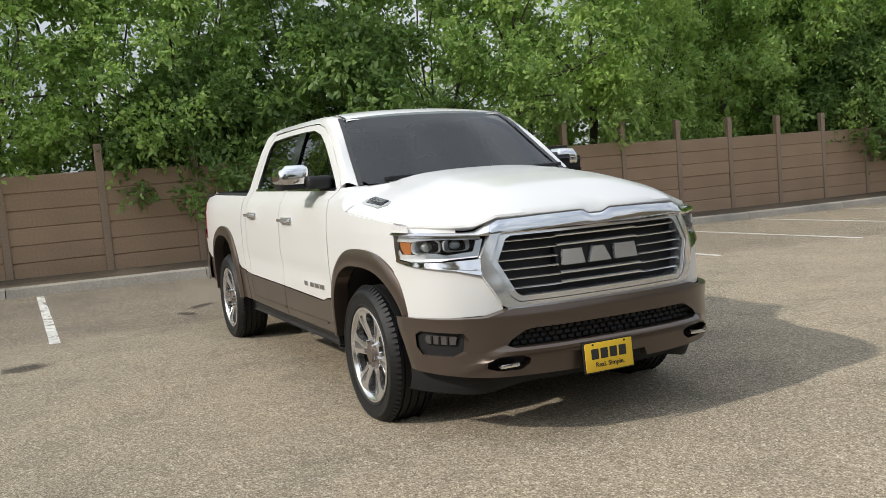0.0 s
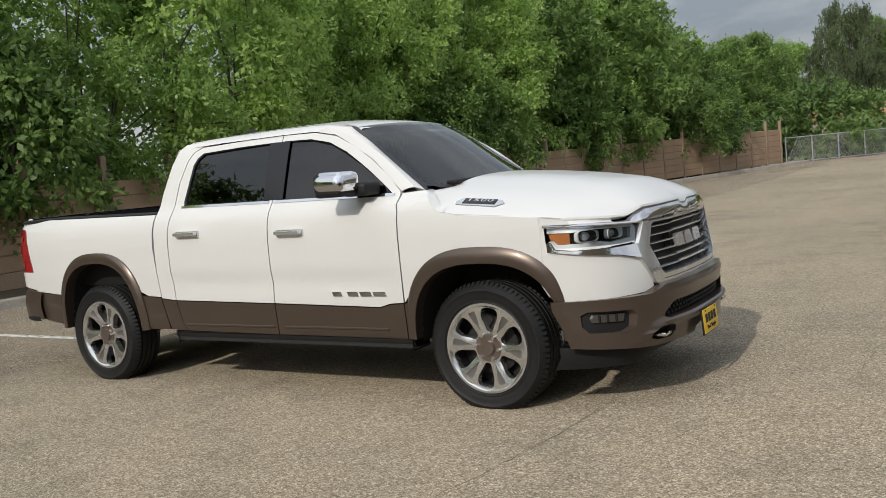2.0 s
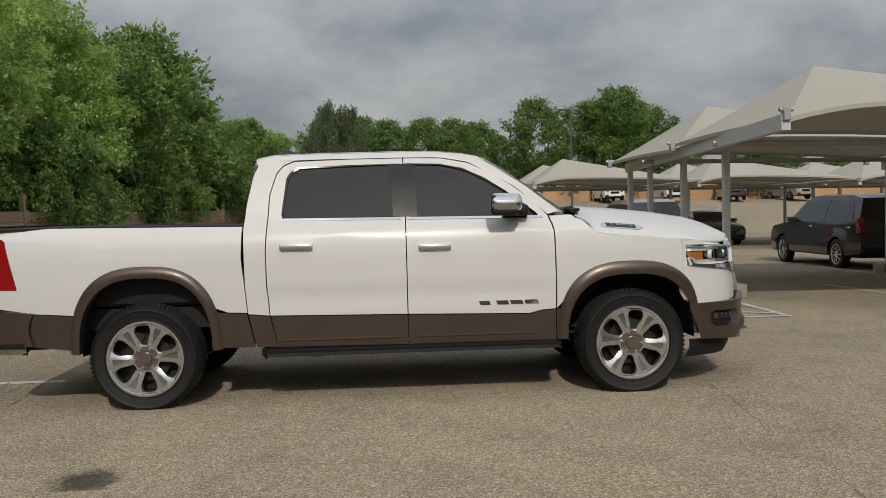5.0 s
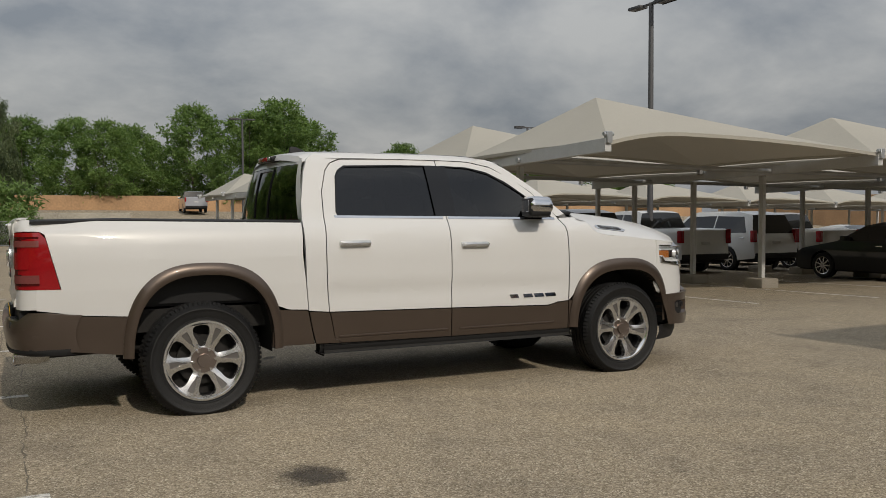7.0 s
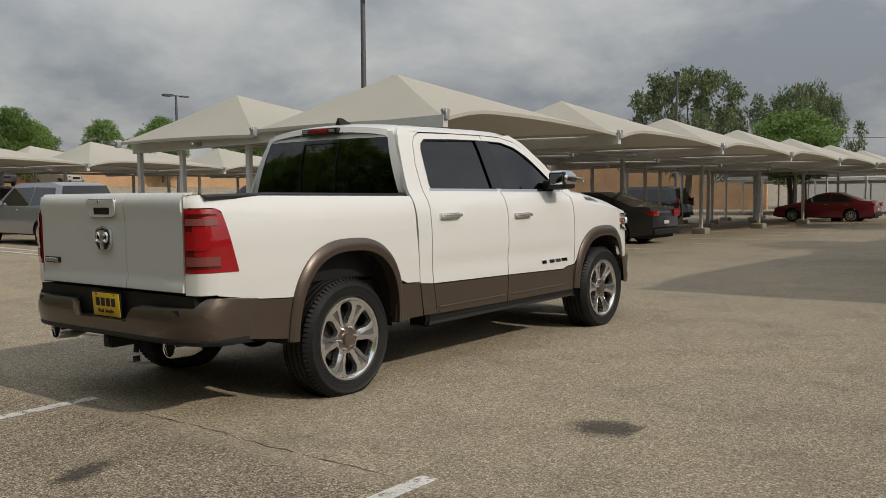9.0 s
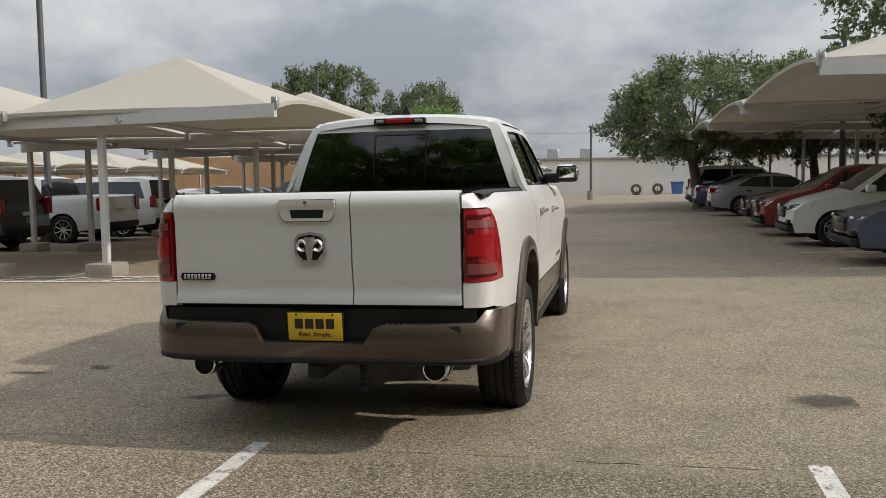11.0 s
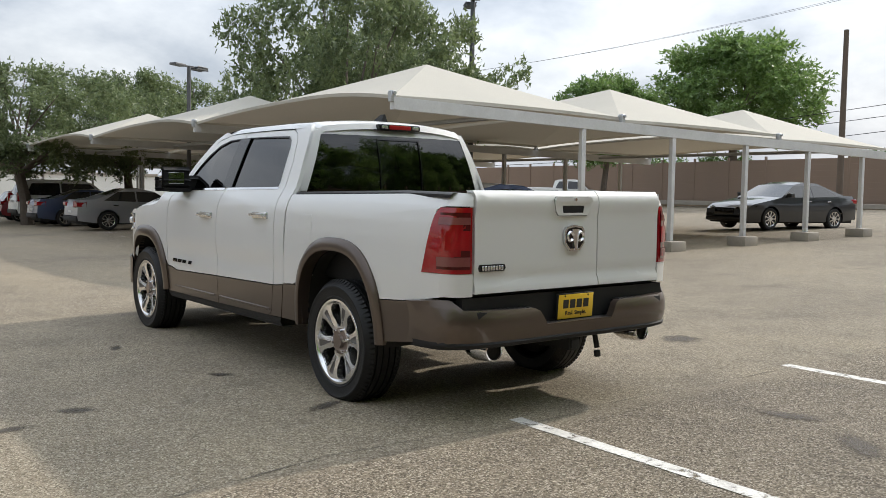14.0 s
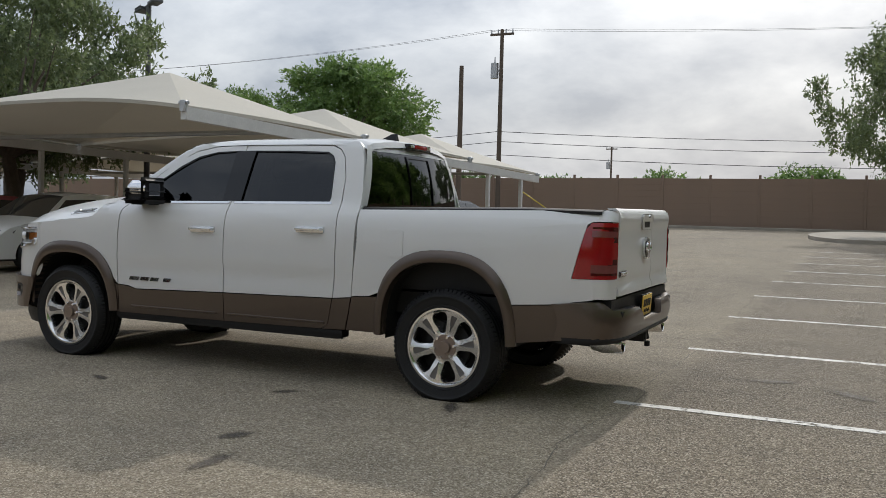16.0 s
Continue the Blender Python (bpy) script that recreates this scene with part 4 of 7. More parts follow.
    sheet(bm, [[(y * 0.84 + 0.012, 1.10 + (z - 1.095) * 0.84) for y, z in shield]], lambda y, z: (-3.043, y, z), 0.1, 0.1, (0.004, 0, 0))
    part("emblem_field", bm, GLOSSBLACK, sh)
    bm = bmesh.new()
    sheet(bm, [[(0.012 + a, b) for a, b in ((-0.030, 1.156), (0.030, 1.156), (0.020, 1.085), (0.010, 1.036), (-0.010, 1.036), (-0.020, 1.085))]], lambda y, z: (-3.056 + 0.25 * abs(y - 0.012), y, z), 0.012, 0.03, (0.014, 0, 0))
    for sg in (-1, 1):
        rows = [[(-3.046 - d, 0.012 + sg * (0.043 + r * math.cos(a)), 1.112 + r * 1.15 * math.sin(a)) for a in np.linspace(-2.4, 2.9, 16)] for r, d in ((0.031, 0.0), (0.024, 0.010), (0.014, 0.0))]
        loft(bm, rows, flip=sg > 0)
    part("emblem_relief", bm, SILVER, sh)
    bm = bmesh.new()
    sheet(bm, [[(0.57, 0.925), (0.56, 0.945), (0.57, 0.965), (0.755, 0.965), (0.765, 0.945), (0.755, 0.925)]], lambda y, z: (gate(y, z)[0] - 0.006, y, z), 0.1, 0.05, (0.008, 0, 0))
    bg = part("gate_badge", bm, GLOSSBLACK, tg, "dark badge with bright bars")
    bm = bmesh.new()
    for k in range(8):
        y = 0.585 + k * 0.0205
        bx(bm, (-3.034, y, 0.932), (-3.026, y + 0.014, 0.958), 0.002, 1)
    part("badge_bars", bm, SILVER, bg)
    # plain bars on the front doors where the maker's sign is
    for d, s in zip(fdoors, (1, -1)):
        for x0, x1 in ((0.66, 0.75), (0.79, 0.89), (0.895, 1.0), (1.005, 1.12)):
            bm = bmesh.new()
            sheet(bm, [[(x0 + 0.012, 0.705), (x0, 0.735), (x1 - 0.012, 0.735), (x1, 0.705)]], side(0.006), 0.1, 0.1, (0, 0.006, 0))
            if s < 0:
                bm = mirrored(bm)
            part("sign_bar", bm, CHROME, d)
    # fuel door on the left bedside
    bm = bmesh.new()
    sheet(bm, [[(-1.50, 1.02), (-1.50, 1.19), (-1.48, 1.21), (-1.33, 1.21), (-1.31, 1.19), (-1.31, 1.02), (-1.33, 1.0), (-1.48, 1.0)]], lambda x, z: (x, body_y(x, z) + 0.003, z), 0.1, 0.1, (0, -0.006, 0))
    part("fuel_door", bm, PAINT, beds[1])

    # rear bumper
    ut = TAIL.u[-1]
    yy = TAIL.of_y
    face = [(ut, 0.742), (yy(0.95), 0.765), (yy(0.905), 0.765), (yy(0.860), 0.710), (0.37, 0.698), (0.33, 0.680), (0.28, 0.598), (-0.28, 0.598), (-0.33, 0.680), (-0.37, 0.698), (-yy(0.860), 0.710), (-yy(0.905), 0.765), (-yy(0.95), 0.765), (-ut, 0.742), (-ut, 0.50), (-yy(0.93), 0.522), (-0.5, 0.518), (0.5, 0.518), (yy(0.93), 0.522), (ut, 0.50)]
    bm = bmesh.new()
    sheet(bm, [face], lambda u, z: tail(u, z, 0.030 * ((z - 0.62) / 0.10) ** 2 * (1.0 if z > 0.62 else 0.6)), 0.06, 0.02, (0.05, 0, 0))
    rb = part("rear_bumper", bm, BROWN, truck, "bronze-brown step bumper")
    bm = bmesh.new()
    loft(bm, [[tail(u, z, o) for u in np.linspace(-ut, ut, 50)] for z, o in ((0.528, 0.02), (0.512, 0.010), (0.495, 0.016), (0.482, 0.05))])
    part("lower_valance", bm, BLACK, rb)
    bm = bmesh.new()
    bx(bm, (-3.00, -0.86, 0.55), (-2.94, 0.86, 0.775))
    part("bumper_core", bm, BLACK, rb)
    for a, b in ((-0.79, -0.37), (0.37, 0.79)):
        bm = bmesh.new()
        bx(bm, (-3.06, a, 0.60), (-2.97, b, 0.698), 0.008)
        part("side_step", bm, BLACK, rb)
    bm = bmesh.new()
    bx(bm, (-3.065, -0.33, 0.55), (-2.97, 0.33, 0.600), 0.006)
    pad = part("step_pad", bm, BLACK, rb, "black ribbed step pad")
    for a in (-0.79, 0.37):
        for k in range(13):
            y = a + 0.015 + k * 0.031
            bm = bmesh.new()
            bx(bm, (-3.050, y, 0.692), (-2.985, y + 0.017, 0.704), 0.004, 1)
            part("step_rib", bm, BLACK, pad)
    plate(pose(-3.035, -0.004, 0.682, 90, 0, -90) @ pose(0, 0, 0, 4, 0, 0), "rear_plate")
    for y in (-0.645, 0.645):
        bm = bmesh.new()
        lathe(bm, [(0.057, 0.0), (0.064, -0.002), (0.067, -0.008), (0.067, -0.15), (0.045, -0.22)], (0, 0, 0), 28)
        lathe(bm, [(0.057, 0.0), (0.053, -0.006), (0.052, -0.045)], (0, 0, 0), 28)
        ex = part("exhaust_tip", bm, CHROME, truck, "chrome exhaust tip")
        ex.matrix_local = pose(-3.035, y, 0.466, 0, 0, 0) @ pose(0, 0, 0, 3, 0, 90)
        bm = bmesh.new()
        cyl(bm, (0, -0.05, 0), (0, -0.035, 0), 0.053, n=24)
        part("exhaust_bore", bm, DARK, ex)
    bm = bmesh.new()
    bx(bm, (-3.04, -0.045, 0.405), (-2.60, 0.045, 0.49), 0.006)
    bx(bm, (-2.90, -0.40, 0.46), (-2.80, 0.40, 0.54), 0.01)
    bx(bm, (-3.05, -0.032, 0.42), (-3.03, 0.032, 0.475), 0.004)
    part("hitch_receiver", bm, BLACK, truck)
    bm = bmesh.new()
    cyl(bm, (-2.98, -0.24, 0.50), (-3.0, -0.25, 0.39), 0.018, n=10)
    cyl(bm, (-3.0, -0.25, 0.37), (-3.0, -0.255, 0.335), 0.022, n=12)
    part("trailer_plug", bm, BLACK, truck)

    # under the body
    bm = bmesh.new()
    for sg in (-1, 1):
        bx(bm, (-2.9, sg * 0.42, 0.46), (2.5, sg * 0.54, 0.60), 0.01)
        bx(bm, (-0.95, sg * 0.80, 0.36), (1.28, sg * 0.955, 0.425), 0.02)
    bx(bm, (-1.05, -0.93, 0.46), (1.30, 0.93, 0.62))
    bx(bm, (1.2, -0.48, 0.40), (2.6, 0.48, 0.85), 0.03)
    bx(bm, (-2.95, -0.78, 0.58), (-1.1, 0.78, 0.74))
    cyl(bm, (-AX, -0.78, HUB_Z), (-AX, 0.78, HUB_Z), 0.055, n=14)
    bmesh.ops.create_uvsphere(bm, u_segments=14, v_segments=10, radius=0.16, matrix=Matrix.Translation((-AX, 0.0, HUB_Z)))
    cyl(bm, (AX, -0.74, HUB_Z), (AX, 0.74, HUB_Z), 0.05, n=12)
    for sg in (-1, 1):
        cyl(bm, (-AX + 0.1, sg * 0.60, HUB_Z + 0.05), (-AX + 0.02, sg * 0.58, 0.95), 0.07, n=12)
        cyl(bm, (-1.35, sg * 0.50, 0.47), (-2.90, sg * 0.645, 0.46), 0.035, n=10)
    part("underbody", bm, DARK, truck, "dark frame and axles")
    both("rocker", lambda bm: loft(bm, [[(x, S * y, z) for x in np.linspace(-0.98, 1.29, 6)] for y, z in ((0.96, 0.43), (0.965, 0.40), (0.945, 0.365), (0.86, 0.355))]), BLACK, truck, "black rocker panel")

    # cabin
    bm = bmesh.new()
    bx(bm, (-1.0, -0.86, 0.64), (1.35, 0.86, 0.72))
    loft(bm, [[(x, y, z) for y in np.linspace(-0.80, 0.80, 7)] for x, z in ((0.80, 0.9), (0.83, 1.22), (0.95, 1.33), (1.15, 1.345), (1.40, 1.36))])
    part("dashboard", bm, CABIN, truck)
    for x, wid in ((0.10, 0.52), (-0.72, 0.62)):
        for y in (-0.40, 0.40):
            bm = bmesh.new()
            bx(bm, (x - 0.05, y - wid / 2, 0.80), (x + 0.50, y + wid / 2, 1.0), 0.05)
            bx(bm, (-0.06, -wid / 2, 0.0), (0.08, wid / 2, 0.62), 0.05, m=pose(x - 0.02, y, 0.95, 0, -12, 0))
            bx(bm, (-0.04, -0.14, 0.0), (0.06, 0.14, 0.17), 0.04, m=pose(x - 0.15, y, 1.58, 0, -8, 0))
            part("seat", bm, CABIN, truck)
    bm = bmesh.new()
    r = []
    for k in range(25):
        a = 2 * math.pi * k / 24
        c = Vector((0, 0.19 * math.cos(a), 0.19 * math.sin(a)))
        d = c.normalized()
        r.append([c + d * 0.014 * math.cos(b) + Vector((0.014 * math.sin(b), 0, 0)) for b in np.linspace(0, 2 * math.pi, 9)])
    loft(bm, r)
    bx(bm, (-0.02, -0.17, -0.02), (0.01, 0.17, 0.02), 0.008)
    bx(bm, (-0.02, -0.05, -0.17), (0.03, 0.05, 0.03), 0.015)
    bmesh.ops.transform(bm, matrix=pose(0.68, 0.40, 1.30, 0, -24, 0), verts=bm.verts[:])
    part("steering_wheel", bm, BLACK, truck)
    bm = bmesh.new()
    bx(bm, (0.78, -0.13, 1.70), (0.81, 0.13, 1.775), 0.012)
    part("inside_mirror", bm, BLACK, truck)

    # mirrors
    def mirror_cap(bm):
        bx(bm, (0.77, S * 1.190, 1.405), (1.005, S * 0.985, 1.540), 0.055, 4)
        for v in bm.verts:
            v.co.x += 0.10 * (v.co.z - 1.415) * -0.3 + (abs(v.co.y) - 1.0) * -0.14
            v.co.z += 0.02 * (0.99 - v.co.x) - (0.02 if v.co.z > 1.5 and abs(v.co.y) > 1.15 else 0)
    mirrors = both("door_mirror", mirror_cap, CHROME, truck, "chrome-capped door mirror")
    for mo, sg in zip(mirrors, (-1, 1)):
        bm = bmesh.new()
        bx(bm, (0.772, sg * 1.178, 1.378), (0.98, sg * 0.985, 1.445), 0.03, 3)
        bx(bm, (0.86, sg * 1.02, 1.37), (1.05, sg * 0.86, 1.46), 0.03, 3)
        for v in bm.verts:
            v.co.x += (abs(v.co.y) - 1.0) * -0.14
        part("mirror_base", bm, BLACK, mo, "black lower housing and arm")
        bm = bmesh.new()
        bx(bm, (0.768, sg * 1.178, 1.400), (0.815, sg * 0.995, 1.532), 0.03, 4)
        for v in bm.verts:
            v.co.x += (abs(v.co.y) - 1.0) * -0.14
        part("mirror_back", bm, BLACK, mo, "black rear housing")
        bm = bmesh.new()
        bx(bm, (0.763, sg * 1.160, 1.418), (0.770, sg * 1.020, 1.512), 0.003)
        for v in bm.verts:
            v.co.x += (abs(v.co.y) - 1.0) * -0.14
        part("mirror_glass", bm, CHROME, mo)

    # wheels
    def wheel():
        w = new("wheel")
        bm = bmesh.new()
        prof = [(0.275, -0.10), (0.290, -0.126), (0.296, -0.1315), (0.302, -0.1315), (0.304, -0.129), (0.335, -0.137), (0.358, -0.1375), (0.362, -0.141), (0.370, -0.140), (0.374, -0.134), (0.392, -0.118), (0.402, -0.098), (0.4045, -0.075), (0.395, -0.073), (0.395, -0.065), (0.405, -0.063), (0.406, -0.03), (0.396, -0.028), (0.396, -0.020), (0.406, -0.018)]
        prof += [(r, -y) for r, y in prof[::-1]]
        lathe(bm, prof, (0, 0, 0), 64)
        for k in range(76):
            a = 2 * math.pi * k / 76
            for sg in (-1, 1):
                bx(bm, (-0.007, -0.019, -0.0105), (0.0068, 0.019, 0.0105), m=Matrix.Rotation(-a, 4, "Y") @ pose(0.397, sg * 0.103, 0, 0, 0, 0) @ Matrix.Rotation(radians(sg * 40), 4, "Z"))
        part("tyre", bm, RUBBER, w, "black road tyre")
        bm = bmesh.new()
        lathe(bm, [(0.282, -0.128), (0.286, -0.120), (0.272, -0.112), (0.262, -0.10)], (0, 0, 0), 56)
        lathe(bm, [(0.282, -0.128), (0.268, -0.128), (0.258, -0.116), (0.250, -0.10)], (0, 0, 0), 56)
        rim = part("rim", bm, POLISH, w, "polished alloy rim")
        bm = bmesh.new()
        lathe(bm, [(0.262, -0.10), (0.252, -0.06), (0.25, 0.0), (0.25, 0.12)], (0, 0, 0), 56)
        part("barrel", bm, BLACK, rim)
        def dish(x, z, o=0.0):
            r = math.hypot(x, z)
            return (x, lerp(r, [0.05, 0.10, 0.20, 0.265], [-0.094, -0.100, -0.116, -0.124]) + o + 0.008 * smooth01((r - 0.07) / 0.06) * (1 + math.cos(6 * math.atan2(z, x))), z)

        def turned(pts, a):
            c, s = math.cos(a), math.sin(a)
            return [(r * c - q * s, r * s + q * c) for r, q in pts]
        def rounded(half):
            return [(r, -q) for r, q in half] + [(r, q) for r, q in half[::-1]]
        hole = rounded([(0.100, 0.0), (0.101, 0.012), (0.106, 0.020), (0.120, 0.027), (0.145, 0.036), (0.170, 0.049), (0.190, 0.056), (0.215, 0.058), (0.236, 0.053), (0.247, 0.040), (0.251, 0.015)])[1:]
        dent = rounded([(0.118, 0.004), (0.150, 0.006), (0.166, 0.013), (0.19, 0.018), (0.232, 0.024), (0.240, 0.020)])
        loops = [[(0.268 * math.cos(a), 0.268 * math.sin(a)) for a in np.linspace(0, 2 * math.pi, 61)[:-1]]]
        loops += [turned(hole, radians(60 * k)) for k in range(6)] + [turned(dent, radians(60 * k + 30)) for k in range(6)]
        bm = bmesh.new()
        sheet(bm, loops, dish, 0.03, 0.03, (0, 0.045, 0))
        part("spokes", bm, POLISH, rim, "polished six-spoke face")
        for k in range(6):
            bm = bmesh.new()
            sheet(bm, [turned([(r, q * 1.1) for r, q in dent], radians(60 * k + 30))], lambda x, z: dish(x, z, 0.008), 0.05, 0.05)
            part("spoke_pocket", bm, POCKET, rim, "grey painted pocket")
        bm = bmesh.new()
        cyl(bm, (0, -0.085, 0), (0, -0.118, 0), 0.050, 0.044, n=28)
        part("hub_cap", bm, BRONZE, w, "bronze hub cap")
        bm = bmesh.new()
        cyl(bm, (0, -0.08, 0), (0, -0.099, 0), 0.096, 0.088, n=36)
        part("hub_face", bm, BRONZE, rim, "bronze hub face")
        for k in range(6):
            a = radians(60 * k + 30)
            bm = bmesh.new()
            cyl(bm, (0.078 * math.cos(a), -0.08, 0.078 * math.sin(a)), (0.078 * math.cos(a), -0.120, 0.078 * math.sin(a)), 0.0125, 0.010, n=8)
            part("lug_nut", bm, CHROME, rim)
        # brake disc coloured near black, painting in the shade behind the spokes
        bm = bmesh.new()
        cyl(bm, (0, 0.0, 0), (0, -0.03, 0), 0.175, n=36)
        bx(bm, (-0.20, -0.05, 0.04), (-0.08, 0.03, 0.15), 0.02)
        part("brake_disc", bm, DARK, w)
        # added dark disc that closes the wheel, in place of the shade inside
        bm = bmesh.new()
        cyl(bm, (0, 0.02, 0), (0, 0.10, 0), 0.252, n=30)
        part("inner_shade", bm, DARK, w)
        return w
    w0 = wheel()
    for k, (x, y, turn, spin) in enumerate(((AX, -0.865, 0, 38), (-AX, -0.865, 0, 25), (AX, 0.865, 180, 33), (-AX, 0.865, 180, 20))):
        m = pose(x, y, 0.380, 0, 0, turn) @ Matrix.Rotation(radians(spin), 4, "Y")
        o = w0 if k == 0 else copy_thing(w0, m)
        o.parent, o.matrix_local = truck, m
    truck.matrix_world = pose(0, 0.0, 0.0, -0.5, 0, 0)
    return truck


make_truck()


# ---- surroundings: materials ----
def asphalt_material():
    m = bpy.data.materials.new("worn_asphalt")
    m.use_nodes = True
    t = m.node_tree
    b = t.nodes["Principled BSDF"]
    co = t.nodes.new("ShaderNodeTexCoord")

    def noise_at(scale, detail=4, rough=0.55):
        n = t.nodes.new("ShaderNodeTexNoise")
        n.inputs["Scale"].default_value, n.inputs["Detail"].default_value, n.inputs["Roughness"].default_value = scale, detail, rough
        t.links.new(co.outputs["Object"], n.inputs["Vector"])
        return n

    def ramp(src, stops):
        r = t.nodes.new("ShaderNodeValToRGB")
        r.color_ramp.elements[0].position, r.color_ramp.elements[1].position = stops[0][0], stops[-1][0]
        r.color_ramp.elements[0].color, r.color_ramp.elements[1].color = (*stops[0][1], 1), (*stops[-1][1], 1)
        for p, c in stops[1:-1]:
            r.color_ramp.elements.new(p).color = (*c, 1)
        t.links.new(src, r.inputs[0])
        return r

    def mix(a, c, fac, kind="MIX"):
        x = t.nodes.new("ShaderNodeMix")
        x.data_type, x.blend_type = "RGBA", kind
        if isinstance(fac, float):
            x.inputs[0].default_value = fac
        else:
            t.links.new(fac, x.inputs[0])
        t.links.new(a, x.inputs[6])
        t.links.new(c, x.inputs[7])
        return x.outputs[2]
    stone = t.nodes.new("ShaderNodeTexVoronoi")
    stone.inputs["Scale"].default_value = 125
    t.links.new(co.outputs["Object"], stone.inputs["Vector"])
    sp = t.nodes.new("ShaderNodeSeparateColor")
    t.links.new(stone.outputs["Color"], sp.inputs[0])
    lane = ramp(sp.outputs[0], [(0.0, (0.150, 0.123, 0.086)), (0.40, (0.268, 0.225, 0.164)), (0.8, (0.335, 0.286, 0.214)), (1.0, (0.52, 0.46, 0.37))])
    stall = ramp(sp.outputs[1], [(0.0, (0.075, 0.060, 0.042)), (0.4, (0.195, 0.160, 0.116)), (0.75, (0.280, 0.236, 0.178)), (1.0, (0.52, 0.455, 0.37))])
    # the stalls by the fence have a coarser, older surface
    sep = t.nodes.new("ShaderNodeSeparateXYZ")
    t.links.new(co.outputs["Object"], sep.inputs[0])
    wob = noise_at(1.2)
    ad = t.nodes.new("ShaderNodeMath")
    ad.operation = "MULTIPLY_ADD"
    t.links.new(wob.outputs[0], ad.inputs[0])
    ad.inputs[1].default_value = 0.5
    t.links.new(sep.outputs[0], ad.inputs[2])
    edge = t.nodes.new("ShaderNodeMapRange")
    edge.inputs["From Min"].default_value, edge.inputs["From Max"].default_value = -2.75, -2.95
    t.links.new(ad.outputs[0], edge.inputs[0])
    c = mix(lane.outputs[0], stall.outputs[0], edge.outputs[0])
    big = ramp(noise_at(0.20, 7, 0.6).outputs[0], [(0.3, (0.80, 0.80, 0.82)), (0.5, (1.0, 1.0, 1.0)), (0.72, (1.12, 1.10, 1.06))])
    mid = ramp(noise_at(1.7, 5, 0.65).outputs[0], [(0.30, (0.80, 0.80, 0.81)), (0.48, (1.0, 1.0, 1.0)), (0.75, (1.08, 1.07, 1.05))])
    c = mix(c, big.outputs[0], 1.0, "MULTIPLY")
    c = mix(c, mid.outputs[0], 1.0, "MULTIPLY")
    grit = ramp(noise_at(34, 4, 0.75).outputs[0], [(0.33, (0.76, 0.76, 0.76)), (0.67, (1.20, 1.20, 1.20))])
    c = mix(c, grit.outputs[0], 1.0, "MULTIPLY")
    pits = ramp(noise_at(58, 2, 0.5).outputs[0], [(0.60, (1.0, 1.0, 1.0)), (0.70, (0.70, 0.68, 0.65))])
    c = mix(c, pits.outputs[0], 1.0, "MULTIPLY")
    pale = ramp(noise_at(75, 2, 0.5).outputs[0], [(0.66, (1.0, 1.0, 1.0)), (0.74, (1.34, 1.32, 1.27))])
    c = mix(c, pale.outputs[0], 1.0, "MULTIPLY")
    t.links.new(c, b.inputs["Base Color"])
    b.inputs["Roughness"].default_value = 0.9
    b.inputs["Diffuse Roughness"].default_value = 0.55
    b.inputs["Specular IOR Level"].default_value = 0.2
    bp = t.nodes.new("ShaderNodeBump")
    bp.inputs["Strength"].default_value, bp.inputs["Distance"].default_value = 0.6, 0.004
    t.links.new(stone.outputs["Distance"], bp.inputs["Height"])
    t.links.new(bp.outputs[0], b.inputs["Normal"])
    return m


def leaf_material(name, a, b_, trans=0.35):
    m = bpy.data.materials.new(name)
    m.use_nodes = True
    t = m.node_tree
    p = t.nodes["Principled BSDF"]
    p.inputs["Roughness"].default_value = 0.48
    geo = t.nodes.new("ShaderNodeNewGeometry")
    co = t.nodes.new("ShaderNodeTexCoord")
    n = t.nodes.new("ShaderNodeTexNoise")
    n.inputs["Scale"].default_value = 0.7
    t.links.new(co.outputs["Object"], n.inputs["Vector"])
    oi = t.nodes.new("ShaderNodeObjectInfo")
    s = t.nodes.new("ShaderNodeMath")
    s.operation = "MULTIPLY_ADD"
    t.links.new(geo.outputs["Random Per Island"], s.inputs[0])
    s.inputs[1].default_value = 0.5
    t.links.new(n.outputs[0], s.inputs[2])
    s2 = t.nodes.new("ShaderNodeMath")
    s2.operation = "MULTIPLY_ADD"
    t.links.new(oi.outputs["Random"], s2.inputs[0])
    s2.inputs[1].default_value = 0.35
    t.links.new(s.outputs[0], s2.inputs[2])
    r = t.nodes.new("ShaderNodeMapRange")
    r.inputs["From Min"].default_value, r.inputs["From Max"].default_value = 0.4, 1.25
    t.links.new(s2.outputs[0], r.inputs[0])
    mx = t.nodes.new("ShaderNodeMix")
    mx.data_type = "RGBA"
    mx.inputs[6].default_value, mx.inputs[7].default_value = (*a, 1), (*b_, 1)
    t.links.new(r.outputs[0], mx.inputs[0])
    t.links.new(mx.outputs[2], p.inputs["Base Color"])
    tl = t.nodes.new("ShaderNodeBsdfTranslucent")
    t.links.new(mx.outputs[2], tl.inputs[0])
    sh = t.nodes.new("ShaderNodeMixShader")
    sh.inputs[0].default_value = trans
    t.links.new(p.outputs[0], sh.inputs[1])
    t.links.new(tl.outputs[0], sh.inputs[2])
    t.links.new(sh.outputs[0], t.nodes["Material Output"].inputs[0])
    return m


